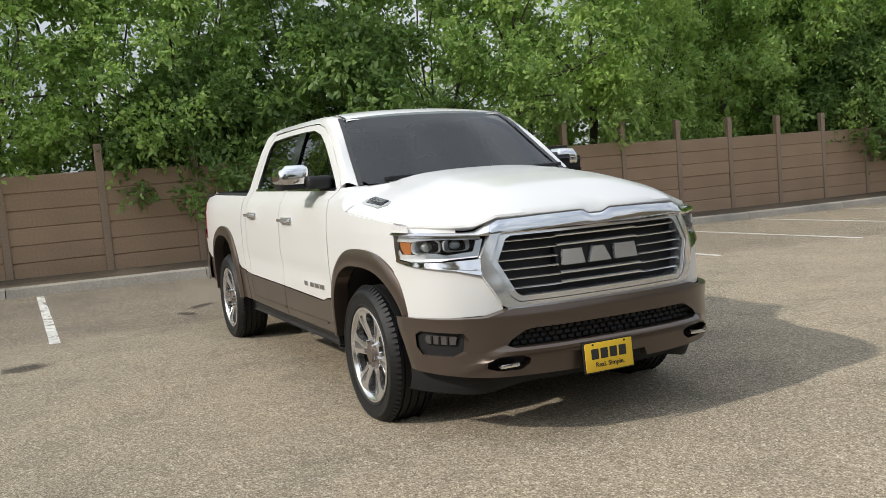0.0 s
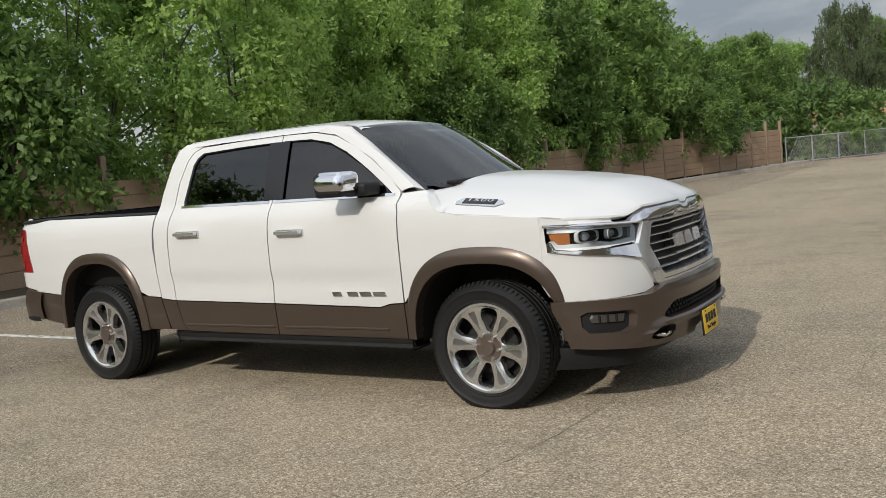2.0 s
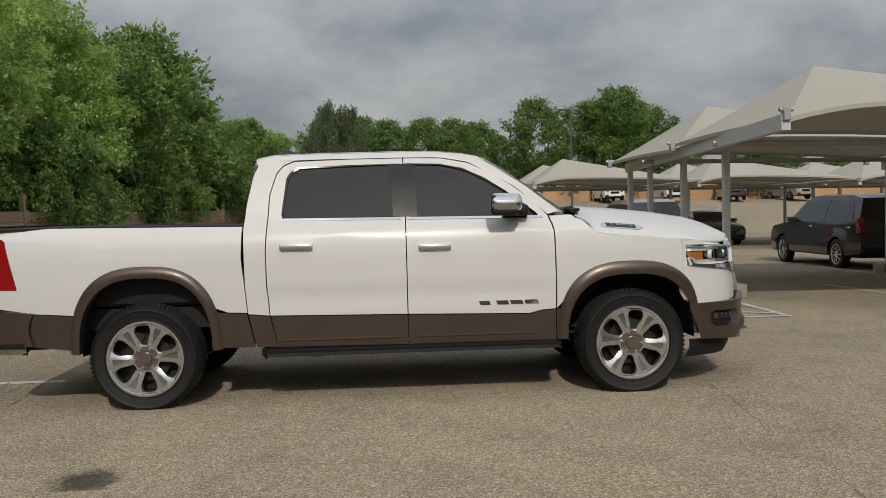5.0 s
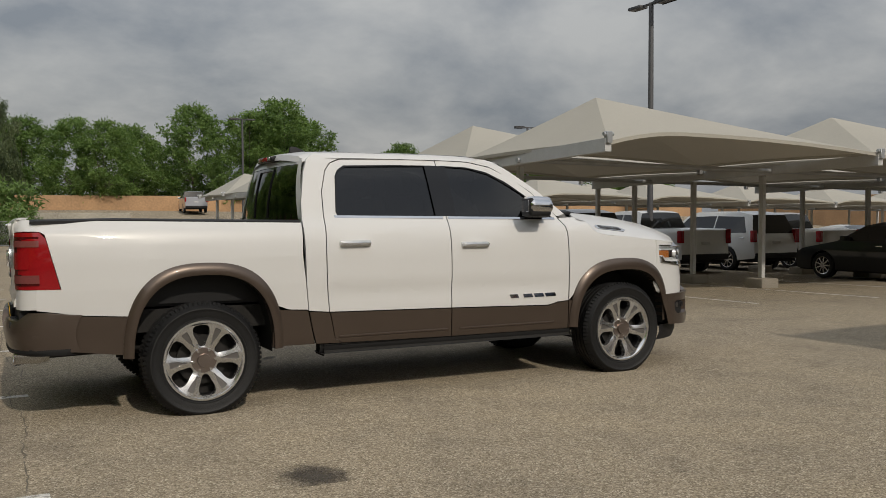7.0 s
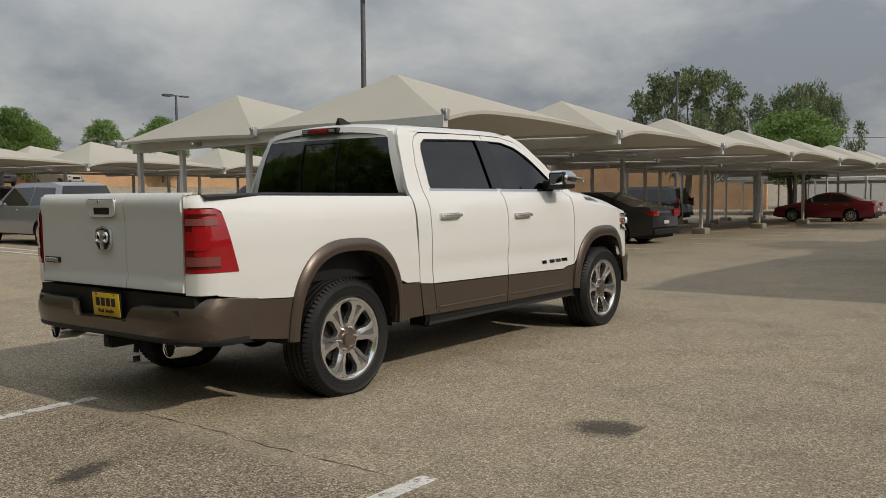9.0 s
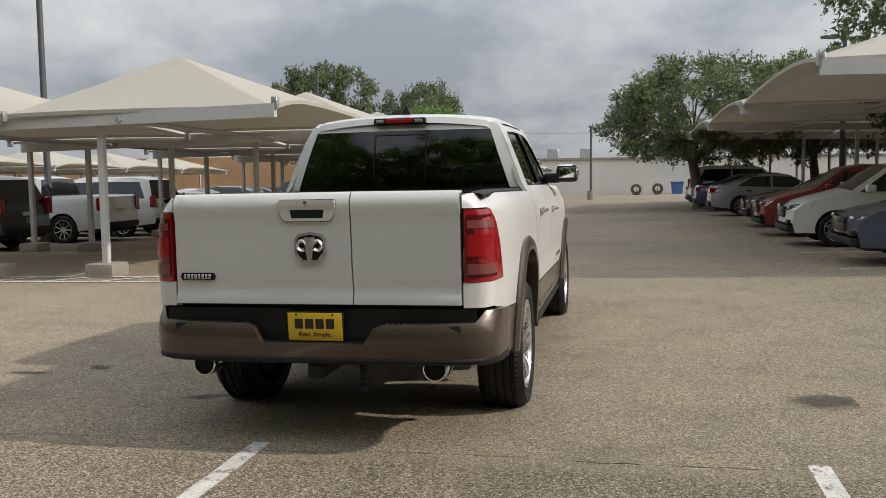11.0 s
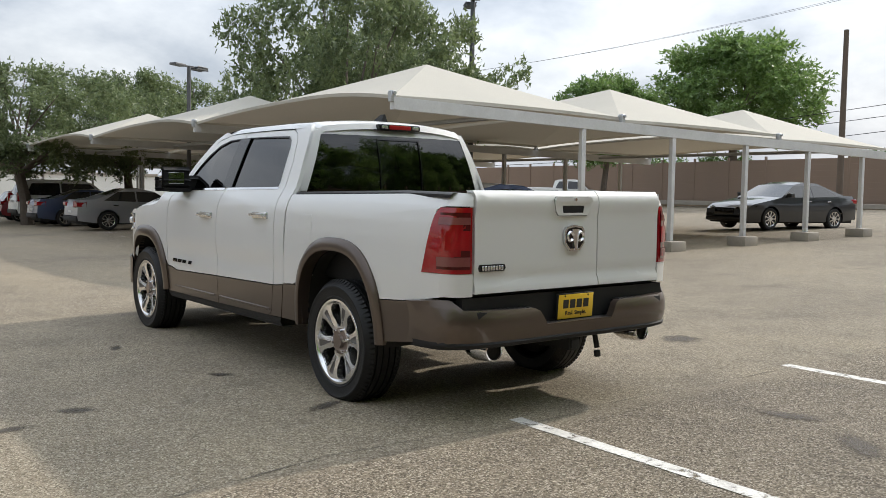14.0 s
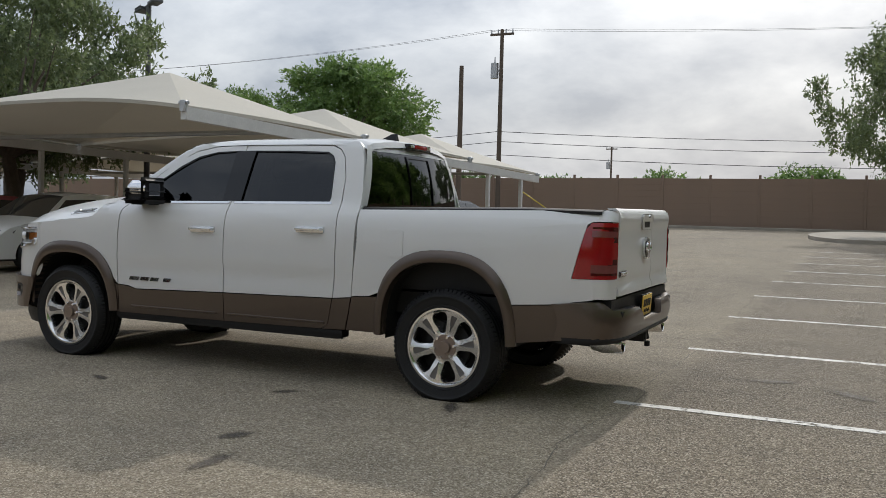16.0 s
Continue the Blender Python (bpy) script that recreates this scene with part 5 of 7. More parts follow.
ASPHALT = asphalt_material()
def worn(m, radial):
    """Lets the ground show through where the layer is worn thin."""
    t = m.node_tree
    out, b = t.nodes["Material Output"], t.nodes["Principled BSDF"]
    co, n = t.nodes.new("ShaderNodeTexCoord"), t.nodes.new("ShaderNodeTexNoise")
    n.inputs["Scale"].default_value, n.inputs["Detail"].default_value, n.inputs["Roughness"].default_value = (2.6, 6, 0.7) if radial else (9.0, 8, 0.75)
    t.links.new(co.outputs["Object"], n.inputs["Vector"])
    src = n.outputs[0]
    r = t.nodes.new("ShaderNodeMapRange")
    r.interpolation_type = "SMOOTHSTEP"
    if radial:
        ln = t.nodes.new("ShaderNodeVectorMath")
        ln.operation = "LENGTH"
        t.links.new(co.outputs["Object"], ln.inputs[0])
        s = t.nodes.new("ShaderNodeMath")
        s.operation = "MULTIPLY_ADD"
        t.links.new(n.outputs[0], s.inputs[0])
        s.inputs[1].default_value = -1.3
        t.links.new(ln.outputs["Value"], s.inputs[2])
        src = s.outputs[0]
        r.inputs["From Min"].default_value, r.inputs["From Max"].default_value = 0.30, -0.45
        r.inputs["To Max"].default_value = 0.72
    else:
        r.inputs["From Min"].default_value, r.inputs["From Max"].default_value = 0.36, 0.50
    t.links.new(src, r.inputs[0])
    tr, mx = t.nodes.new("ShaderNodeBsdfTransparent"), t.nodes.new("ShaderNodeMixShader")
    t.links.new(r.outputs[0], mx.inputs[0])
    t.links.new(tr.outputs[0], mx.inputs[1])
    t.links.new(b.outputs[0], mx.inputs[2])
    t.links.new(mx.outputs[0], out.inputs[0])
    return m


LINE = mat("worn_white_line", (0.62, 0.60, 0.56), 0.8, 0.0, 0.30, 6, 60, 0.3, 120)
STAIN = mat("oil_stain", (0.07, 0.058, 0.046), 0.75, 0.0, 0.35, 10, 80, 0.3, 120)
for m in (LINE, STAIN):
    worn(m, m is STAIN)
CRACK = mat("crack_fill", (0.135, 0.116, 0.09), 0.95, 0.0, 0.3, 10, 80)
KERB = mat("weathered_concrete", (0.31, 0.28, 0.235), 0.9, 0.0, 0.28, 1.5, 30, 0.35, 60)
PANEL = mat("tan_precast_panel", (0.33, 0.225, 0.145), 0.88, 0.0, 0.22, 1.2, 30, 0.35, 40, rand=0.25)
POST_TAN = mat("tan_precast_post", (0.30, 0.215, 0.15), 0.88, 0.0, 0.22, 2, 30, 0.3, 40, rand=0.2)
WALL_BROWN = mat("brown_precast_panel", (0.23, 0.165, 0.122), 0.9, 0.0, 0.10, 0.6, 30, 0.3, 40)
ORANGE_WALL = mat("orange_masonry", (0.47, 0.29, 0.16), 0.9, 0.0, 0.3, 0.5, 6, 0.2, 30)
RETAIN = mat("grey_concrete", (0.40, 0.37, 0.31), 0.9, 0.0, 0.35, 0.6, 8, 0.2, 30)
GALV = mat("galvanised_steel", (0.46, 0.47, 0.48), 0.42, 0.6, 0.15, 4, 60, 0.03, 100)
WHITE_STEEL = mat("white_painted_steel", (0.56, 0.56, 0.55), 0.5, 0.0, 0.12, 3, 40, 0.05, 100)
POLE = mat("dark_bronze_pole", (0.10, 0.10, 0.105), 0.55, 0.3, 0.15, 3, 40)
WOOD = mat("weathered_pole_wood", (0.11, 0.085, 0.065), 0.9, 0.0, 0.3, 2, 40, 0.4, 60)
CABLE = mat("black_cable", (0.02, 0.02, 0.02), 0.7)
BARK = mat("grey_bark", (0.13, 0.105, 0.085), 0.95, 0.0, 0.35, 5, 40, 0.8, 30)
LEAF_A = leaf_material("hackberry_leaf", (0.12, 0.235, 0.052), (0.50, 0.66, 0.20), 0.55)
LEAF_B = leaf_material("oak_leaf", (0.052, 0.080, 0.036), (0.21, 0.26, 0.115), 0.42)
LEAF_E = leaf_material("ash_leaf", (0.055, 0.115, 0.028), (0.22, 0.33, 0.095), 0.42)
LEAF_C = leaf_material("bright_leaf", (0.135, 0.26, 0.052), (0.52, 0.68, 0.20), 0.55)
# darker copy of the hackberry leaf: the far trees' shade put into colour
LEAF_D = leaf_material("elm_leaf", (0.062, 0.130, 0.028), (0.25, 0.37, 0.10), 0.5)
FABRIC = mat("beige_shade_fabric", (0.47, 0.445, 0.385), 0.85, 0.0, 0.10, 0.6, 40, 0.15, 200)
for node in list(FABRIC.node_tree.nodes):
    if node.type == "OUTPUT_MATERIAL":
        tl = FABRIC.node_tree.nodes.new("ShaderNodeBsdfTranslucent")
        tl.inputs[0].default_value = (0.40, 0.34, 0.25, 1)
        ms = FABRIC.node_tree.nodes.new("ShaderNodeMixShader")
        ms.inputs[0].default_value = 0.12
        FABRIC.node_tree.links.new(FABRIC.node_tree.nodes["Principled BSDF"].outputs[0], ms.inputs[1])
        FABRIC.node_tree.links.new(tl.outputs[0], ms.inputs[2])
        FABRIC.node_tree.links.new(ms.outputs[0], node.inputs[0])
BUILDING = mat("white_stucco", (0.66, 0.65, 0.60), 0.9, 0.0, 0.12, 0.3, 10)
DARKGLASS = mat("dark_car_glass", (0.012, 0.013, 0.014), 0.05, 0.0, 0.1, 5, 50, coat=0.5)
CARLIGHT = mat("clear_car_lamp", (0.6, 0.6, 0.6), 0.12, 0.6, 0.1, 10, 100)


# ---- ground ----
def make_ground():
    xs = np.r_[np.linspace(-300, -40, 8), np.linspace(-30, 100, 66), np.linspace(130, 300, 5)]
    ys = np.r_[np.linspace(-300, -70, 7), np.linspace(-60, 110, 86), np.linspace(140, 300, 5)]
    me = bpy.data.meshes.new("ground")
    verts = [(x, y, ground_z(x, y)) for x in xs for y in ys]
    n = len(ys)
    me.from_pydata(verts, [], [(i * n + j, (i + 1) * n + j, (i + 1) * n + j + 1, i * n + j + 1) for i in range(len(xs) - 1) for j in range(n - 1)])
    for p in me.polygons:
        p.use_smooth = True
    me.materials.append(ASPHALT)
    return tagged(new("ground", me), "worn grey-tan asphalt parking lot", "ground", kind="structure")


make_ground()


def strip(name, pts, width, material, lift, label, category, wobble=0.0, seed=1, parent=None):
    """A painted or worn band that follows the ground."""
    rng = random.Random(seed)
    bm = bmesh.new()
    p = [Vector((a, b, 0)) for a, b in pts]
    rows = []
    for k in range(len(p) - 1):
        d = p[k + 1] - p[k]
        side_ = Vector((-d.y, d.x, 0)).normalized()
        m = max(2, int(d.length / 0.25))
        for j in range(m + (k == len(p) - 2)):
            q = p[k] + d * (j / m)
            o = rng.uniform(-wobble, wobble)
            a, b = q + side_ * (width / 2 * rng.uniform(1 - wobble * 3, 1) + o), q - side_ * (width / 2 * rng.uniform(1 - wobble * 3, 1) - o)
            rows.append([(v.x, v.y, ground_z(v.x, v.y) + lift) for v in (a, b)])
    loft(bm, rows, flip=True)
    ob = part(name, bm, material, parent, smooth=False)
    return tagged(ob, label, category, kind="structure")


def patch(name, x, y, rx, ry, rot, material, lift, label, seed):
    bm = bmesh.new()
    rng = random.Random(seed)
    bm.faces.new([bm.verts.new((1.05 * rng.uniform(0.9, 1.1) * math.cos(a), 1.05 * rng.uniform(0.9, 1.1) * math.sin(a), 0)) for a in np.linspace(0, 2 * math.pi, 25)[:-1]])
    ob = tagged(part(name, bm, material, None, smooth=False), label, "stain", kind="structure")
    ob.matrix_world = pose(x, y, ground_z(x, y) + lift + 0.003, 0, 0, math.degrees(rot)) @ Matrix.Diagonal((rx * 1.4, ry * 1.4, 1, 1))
    return ob


for k in range(-6, 9):
    y = 0.375 - 2.91 * k
    strip("parking_line", [(-8.0, y), (-2.92, y)], 0.105, LINE, 0.004, "worn white parking line on the asphalt", "parking line", 0.004, 40 + k)
# hatched strip along the carport's posts
def hatch_x(y):
    """The hatched strip's near border, which runs a little askew."""
    return 4.42 + 0.062 * (y - 3.5)


for w in (0.0, 0.68):
    strip("hatch_line", [(hatch_x(3.45) + w, 3.45), (hatch_x(20.5) + w, 20.5)], 0.11, LINE, 0.004, "worn white hatch border line", "parking line", 0.004, 31 + int(w * 7))
for y in (3.45, 20.5):
    strip("hatch_line", [(hatch_x(y), y), (hatch_x(y) + 0.68, y)], 0.11, LINE, 0.005, "worn white hatch border line", "parking line", 0.004, int(y))
for k in range(17):
    y = 3.8 + k
    strip("hatch_stripe", [(hatch_x(y) + 0.06, y + 0.42), (hatch_x(y) + 0.62, y)], 0.11, LINE, 0.005, "worn white diagonal hatch stripe", "parking line", 0.004, 60 + k)
for k in range(8):
    strip("bay_line", [(8.1 + 2.95 * k, 3.4), (8.3 + 2.95 * k, 8.9)], 0.10, LINE, 0.004, "faded white bay line under the carport", "parking line", 0.005, 80 + k)
for k in range(7):
    strip("bay_line", [(6.0 + 2.9 * k, -4.6), (6.0 + 2.9 * k, -9.8)], 0.10, LINE, 0.004, "faded white bay line under the carport", "parking line", 0.005, 90 + k)
for k, (x, y, rx, ry) in enumerate(((-1.66, -2.85, 0.17, 0.24), (-3.87, -1.08, 0.20, 0.09), (-0.73, 1.32, 0.11, 0.06), (-1.20, 2.47, 0.12, 0.07), (-1.42, 2.95, 0.18, 0.06), (-1.98, 1.15, 0.18, 0.06), (-4.45, -0.80, 0.24, 0.10), (0.79, 1.62, 0.11, 0.05))):
    patch("stain", x, y, rx, ry, 0.4 * k, STAIN, 0.003, "dark oil stain on the asphalt", 200 + k)
def crack(pts, seed, width=0.010):
    """A thin wandering crack that breaks off and starts again."""
    rng = random.Random(seed)
    bm = bmesh.new()
    line = [Vector((*p, 0)) for p in pts]
    run, off = [], 0.0
    for a, b in zip(line, line[1:]):
        d = b - a
        s = Vector((-d.y, d.x, 0)).normalized()
        m = max(3, int(d.length / 0.07))
        for j in range(m):
            off = max(-0.06, min(0.06, off + rng.uniform(-0.022, 0.022)))
            q, w = a + d * (j / m) + s * off, width * rng.uniform(0.25, 1.0) / 2
            run.append([(q.x + s.x * e, q.y + s.y * e, ground_z(q.x, q.y) + 0.0035) for e in (w, -w)])
            if len(run) > 2 and rng.random() < 0.05:
                loft(bm, run, flip=True)
                run = []
                off += rng.uniform(-0.03, 0.03)
    if len(run) > 1:
        loft(bm, run, flip=True)
    tagged(part("crack", bm, CRACK, None, smooth=False), "thin dark crack across the asphalt", "crack", kind="structure")


for k, pts in enumerate(([(-3.02, -16), (-2.98, -9), (-3.05, -5), (-2.95, -2.05), (-2.97, -0.6), (-3.0, 0.6), (-2.9, 1.5), (-3.06, 2.5), (-3.0, 5), (-3.05, 12)], [(2.5, 0.4), (2.47, -0.4), (2.42, -1.2), (2.33, -1.95), (2.22, -2.4), (2.38, -2.85), (2.2, -3.4), (2.3, -4.8)], [(6.1, -2.0), (6.0, 0.6), (6.15, 3.2)])):
    crack(pts, 300 + k, (0.010, 0.006, 0.007)[k])


# ---- boundary fence, kerb, walls ----
def make_kerb():
    root = empty("kerb", "weathered concrete kerb along the fence", "kerb")
    root["kind"] = "structure"
    bm = bmesh.new()
    prof = [(-8.16, 0.0), (-8.20, 0.13), (-8.24, 0.15), (-8.40, 0.15), (-8.42, -0.05)]
    loft(bm, [[(x, y, z) for x, z in prof] for y in (0.006, 2.994)])
    for y in (0.006, 2.994):
        bm.faces.new([bm.verts.new((x, y, z)) for x, z in prof])
    first = part("kerb_stone", bm, KERB, root)
    for k in range(-14, 15):
        o = first if k == -14 else new("kerb_stone", first.data)
        o.parent = root
        o.location = (0, k * 3.0, ground_z(-8.2, k * 3.0))
        if k > 9:
            # the kerb turns with the fence
            o.matrix_local = pose(-8.2, 30.0, ground_z(-8.2, 36.0), 0, 0, -14.8) @ pose(8.2, 3.0 * (k - 10), 0)
            continue
        o.rotation_euler = (math.atan2(ground_z(-8.2, k * 3.0 + 3) - ground_z(-8.2, k * 3.0), 3.0), 0, 0)
    # strip of soil between kerb and fence
    bm = bmesh.new()
    loft(bm, [[(x, y, ground_z(-8.4, y) + z) for y in range(-44, 68, 4)] for x, z in ((-8.41, 0.14), (-9.0, 0.17), (-9.6, 0.2), (-30, 0.3))], flip=True)
    tagged(part("verge", bm, mat("leaf_litter_soil", (0.10, 0.075, 0.05), 0.95, 0, 0.4, 2, 30, 0.8, 40), None), "bare soil with leaf litter behind the kerb", "soil", kind="structure")


make_kerb()


def make_fence(name, label, start, step, bays, along_x, at, zf, pmat, tmat, h=1.72, post_h=2.18, planks=6, joint=0.017):
    """Precast posts with boards between them."""
    root = empty(name, label, "fence")
    root["kind"] = "structure"
    bm = bmesh.new()
    bx(bm, (-0.065, -0.065, -0.1), (0.065, 0.065, post_h), 0.012, 1)
    post = part("post", bm, tmat, root)
    ph = h / planks
    bm = bmesh.new()
    bx(bm, (-0.032, -step / 2 + 0.02, 0.0), (0.032, step / 2 - 0.02, ph), joint, 1)
    plank = part("plank", bm, pmat, root)
    rng = random.Random(len(name))
    for k in range(bays + 1):
        s = start + k * step
        p = (s, at) if along_x else (at, s)
        o = post if k == 0 else new("post", post.data)
        o.parent = root
        o.location = (*p, zf(*p))
        o.rotation_euler = (rng.uniform(-0.01, 0.01), rng.uniform(-0.012, 0.012), 0)
        if k == bays:
            break
        c = (s + step / 2, at) if along_x else (at, s + step / 2)
        for j in range(planks):
            o = plank if k == 0 and j == 0 else new("plank", plank.data)
            o.parent = root
            o.location = (c[0] + (0 if along_x else rng.uniform(-0.006, 0.006)), c[1], zf(*c) + j * ph)
            o.rotation_euler = (0, 0, radians(90) if along_x else 0)
    return root


make_fence("panel_fence", "tan precast concrete panel fence with tall posts", -1.36 - 1.56 * 18, 1.56, 37, False, -9.4, lambda x, y: ground_z(-8.4, y) + 0.16, PANEL, POST_TAN)
# the fence turns towards the lot at its north end
make_fence("panel_fence", "tan precast concrete panel fence angled to the chain-link", 0.10, 1.56, 10, False, 0.0, lambda x, y: -0.12, PANEL, POST_TAN).matrix_world = pose(-9.4, 28.28, 0, 0, 0, -14.8)
make_fence("boundary_wall", "brown precast concrete wall along the south edge", -28.0, 2.62, 32, True, -44.5, lambda x, y: 1.02 + 0.006 * min(0, 10 - x), WALL_BROWN, WALL_BROWN, h=2.80, post_h=3.0, planks=8, joint=0.004)
bm = bmesh.new()
bx(bm, (-28, -44.2, 0.9), (60, -43.7, 1.17), 0.02, 1)
tagged(part("south_kerb", bm, KERB, None), "pale concrete kerb below the brown wall", "kerb", kind="structure")
bm = bmesh.new()
bx(bm, (-28, -44.35, 0.8), (60, -43.72, 1.14), 0.01, 1)
tagged(part("wall_verge", bm, mat("dry_soil", (0.22, 0.165, 0.11), 0.95, 0, 0.35, 1.5, 20, 0.6, 30), None), "bare dry soil below the brown wall", "soil", kind="structure")
# planted island with a kerb
bm = bmesh.new()
ring = [(0.2 + 2.2 * math.cos(a) * (1.6 if math.cos(a) < 0 else 1) - 4.6, -35.5 + 5.5 * math.sin(a)) for a in np.linspace(0, 2 * math.pi, 33)[:-1]]
loft(bm, [[(x * 1.0, y, ground_z(x, y) + z) for x, y in ring] for z in (-0.05, 0.15)], close=True)
bm.faces.new([bm.verts.new((x, y, ground_z(x, y) + 0.15)) for x, y in ring])
tagged(part("island", bm, KERB, None), "kerbed planting island at the lot's corner", "kerb island", kind="structure")


# ---- trees ----
def crown_mesh(name, seed, blobs, leaves, leaf, shape, material, lo=0.0, corners=4, clump=(0.11, 0.24), open_=0.12, per=7, droop=0.12):
    """A crown of leafy twigs in uneven clumps. shape: half-width and height of the crown; lo: height of its underside."""
    rng = np.random.default_rng(seed)
    w, h = shape
    t = (np.arange(blobs) + rng.uniform(0, 1, blobs)) / blobs
    ang = np.arange(blobs) * 2.39996 + rng.uniform(-0.5, 0.5, blobs)
    prof = np.interp(t, [0, 0.12, 0.42, 0.75, 0.92, 1.0], [0.55, 0.92, 1.0, 0.80, 0.52, 0.24])
    prof = prof * (1 + 0.16 * np.sin(ang * 2 + seed) + 0.10 * np.sin(ang * 3 + t * 9))
    rad = w * prof * np.sqrt(rng.uniform(open_, 1.0, blobs))
    cen = np.c_[rad * np.cos(ang), rad * np.sin(ang), lo + h * t + rng.normal(0, 0.04 * h, blobs)]
    size = rng.uniform(*clump, blobs) * w
    twigs = leaves // per
    which = rng.choice(blobs, twigs, p=size ** 2 / (size ** 2).sum())
    d = rng.normal(size=(twigs, 3))
    d /= np.linalg.norm(d, axis=1)[:, None]
    # twigs start anywhere in the clump and reach outwards past its rim
    root_at = cen[which] + d * (size[which] * rng.uniform(0, 1, twigs) ** 0.6)[:, None] * np.array([1.0, 1.0, 0.75])
    out = cen[which] / (np.linalg.norm(cen[which] * np.array([1, 1, 0]), axis=1)[:, None] + 0.4) * np.array([1, 1, 0])
    way = 0.8 * d + 0.35 * out + 0.55 * rng.normal(size=(twigs, 3)) + np.array([0, 0, 0.30 - droop])
    way /= np.linalg.norm(way, axis=1)[:, None]
    length = leaf * rng.uniform(0.9, 3.0, twigs)
    k = np.tile(np.arange(per), twigs)
    tw = np.repeat(np.arange(twigs), per)
    f = (k + rng.uniform(0, 1, twigs * per)) / per
    leaves = twigs * per
    pos = root_at[tw] + way[tw] * (length[tw] * f)[:, None] - np.array([0, 0, 1.0]) * (length[tw] * f ** 2 * droop)[:, None] + rng.normal(0, 0.22 * leaf, (leaves, 3))
    ax = way[tw] * 0.8 + 0.75 * rng.normal(size=(leaves, 3)) + np.array([0, 0, -droop])
    ax /= np.linalg.norm(ax, axis=1)[:, None]
    face = d[tw] * 0.6 + np.array([0, 0, 0.75]) + 0.6 * rng.normal(size=(leaves, 3))
    sd = np.cross(ax, face)
    sd /= np.linalg.norm(sd, axis=1)[:, None] + 1e-9
    ln = leaf * rng.uniform(0.6, 1.35, leaves)[:, None]
    v = np.empty((leaves, corners, 3))
    if corners == 4:
        v[:, 0], v[:, 1], v[:, 2], v[:, 3] = pos, pos + ax * ln * 0.45 + sd * ln * 0.27, pos + ax * ln, pos + ax * ln * 0.45 - sd * ln * 0.27
    else:
        v[:, 0], v[:, 1], v[:, 2] = pos - sd * ln * 0.30, pos + sd * ln * 0.30, pos + ax * ln
    me = bpy.data.meshes.new(name)
    me.vertices.add(leaves * corners)
    me.vertices.foreach_set("co", v.ravel())
    me.loops.add(leaves * corners)
    me.loops.foreach_set("vertex_index", np.arange(leaves * corners))
    me.polygons.add(leaves)
    me.polygons.foreach_set("loop_start", np.arange(leaves) * corners)
    me.polygons.foreach_set("loop_total", np.full(leaves, corners))
    me.update()
    me.materials.append(material)
    return me, cen


def limb(bm, pts, r0, r1, n=7):
    rows = []
    for k, p in enumerate(pts):
        p = Vector(p)
        d = Vector(pts[min(k + 1, len(pts) - 1)]) - Vector(pts[max(k - 1, 0)])
        q = d.to_track_quat("Z", "Y")
        r = r0 + (r1 - r0) * k / (len(pts) - 1)
        rows.append([p + q @ Vector((r * math.cos(a), r * math.sin(a), 0)) for a in np.linspace(0, 2 * math.pi, n + 1)[:-1]])
    loft(bm, rows, close=True)


def trunk_bm(seed, cen, base_r, fork, stems=1, spread=0.3):
    rng = random.Random(seed)
    bm = bmesh.new()
    for s in range(stems):
        a0 = rng.uniform(0, 6.28)
        foot = Vector((spread * 0.4 * math.cos(a0), spread * 0.4 * math.sin(a0), -0.1)) if stems > 1 else Vector((0, 0, -0.1))
        top = Vector((spread * math.cos(a0), spread * math.sin(a0), fork))
        mid = foot.lerp(top, 0.5) + Vector((rng.uniform(-0.12, 0.12), rng.uniform(-0.12, 0.12), 0))
        limb(bm, [foot, mid, top], base_r / stems ** 0.5, base_r * 0.72 / stems ** 0.5, 9)
        for c in rng.sample(list(cen), min(len(cen), 16 // stems)):
            c = Vector(c)
            m1 = top.lerp(c, 0.45) + Vector((rng.uniform(-0.3, 0.3), rng.uniform(-0.3, 0.3), rng.uniform(-0.1, 0.4)))
            limb(bm, [top, top.lerp(m1, 0.5) + Vector((0, 0, 0.1)), m1, c], base_r * 0.40 / stems ** 0.5, 0.012, 6)
    return bm


def make_tree(name, label, seed, blobs, leaves, leaf, shape, lo, base_r, fork, material, m, stems=1, **kw):
    root = empty(name, label, "tree")
    me, cen = crown_mesh("crown", seed, blobs, leaves, leaf, shape, material, lo, **kw)
    c = new("crown", me)
    c.parent = root
    part("trunk", trunk_bm(seed, cen, base_r, fork, stems), BARK, root)
    root.matrix_world = m
    return root


LB = "leafy green tree crowding over the panel fence"
belt_near = [make_tree("hackberry_tree", LB, 11 + k, 84, 31000, 0.112, (2.3, 6.2), 1.2, 0.12, 2.3, (LEAF_A, LEAF_C)[k % 2], pose(-11.2, 0, 0), 3, clump=(0.13, 0.27), droop=0.28) for k in range(3)]
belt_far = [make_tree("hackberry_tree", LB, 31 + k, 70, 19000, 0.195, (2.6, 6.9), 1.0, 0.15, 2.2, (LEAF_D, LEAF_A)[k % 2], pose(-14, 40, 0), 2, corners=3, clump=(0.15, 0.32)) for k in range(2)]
rng = random.Random(4)
for k in range(17):
    y = -12.5 + 2.25 * k
    ob = belt_near[k % 3]
    m = pose(-11.3 + rng.uniform(-0.5, 0.6), y + rng.uniform(-0.5, 0.5), 0.15, 0, 0, rng.uniform(0, 360)) @ Matrix.Scale(rng.uniform(0.86, 1.12) * (1.14 if y > 6 else 1.0), 4)
    if k < 3:
        ob.matrix_world = m
    else:
        copy_thing(ob, pose(0, 0, 0)).matrix_world = m
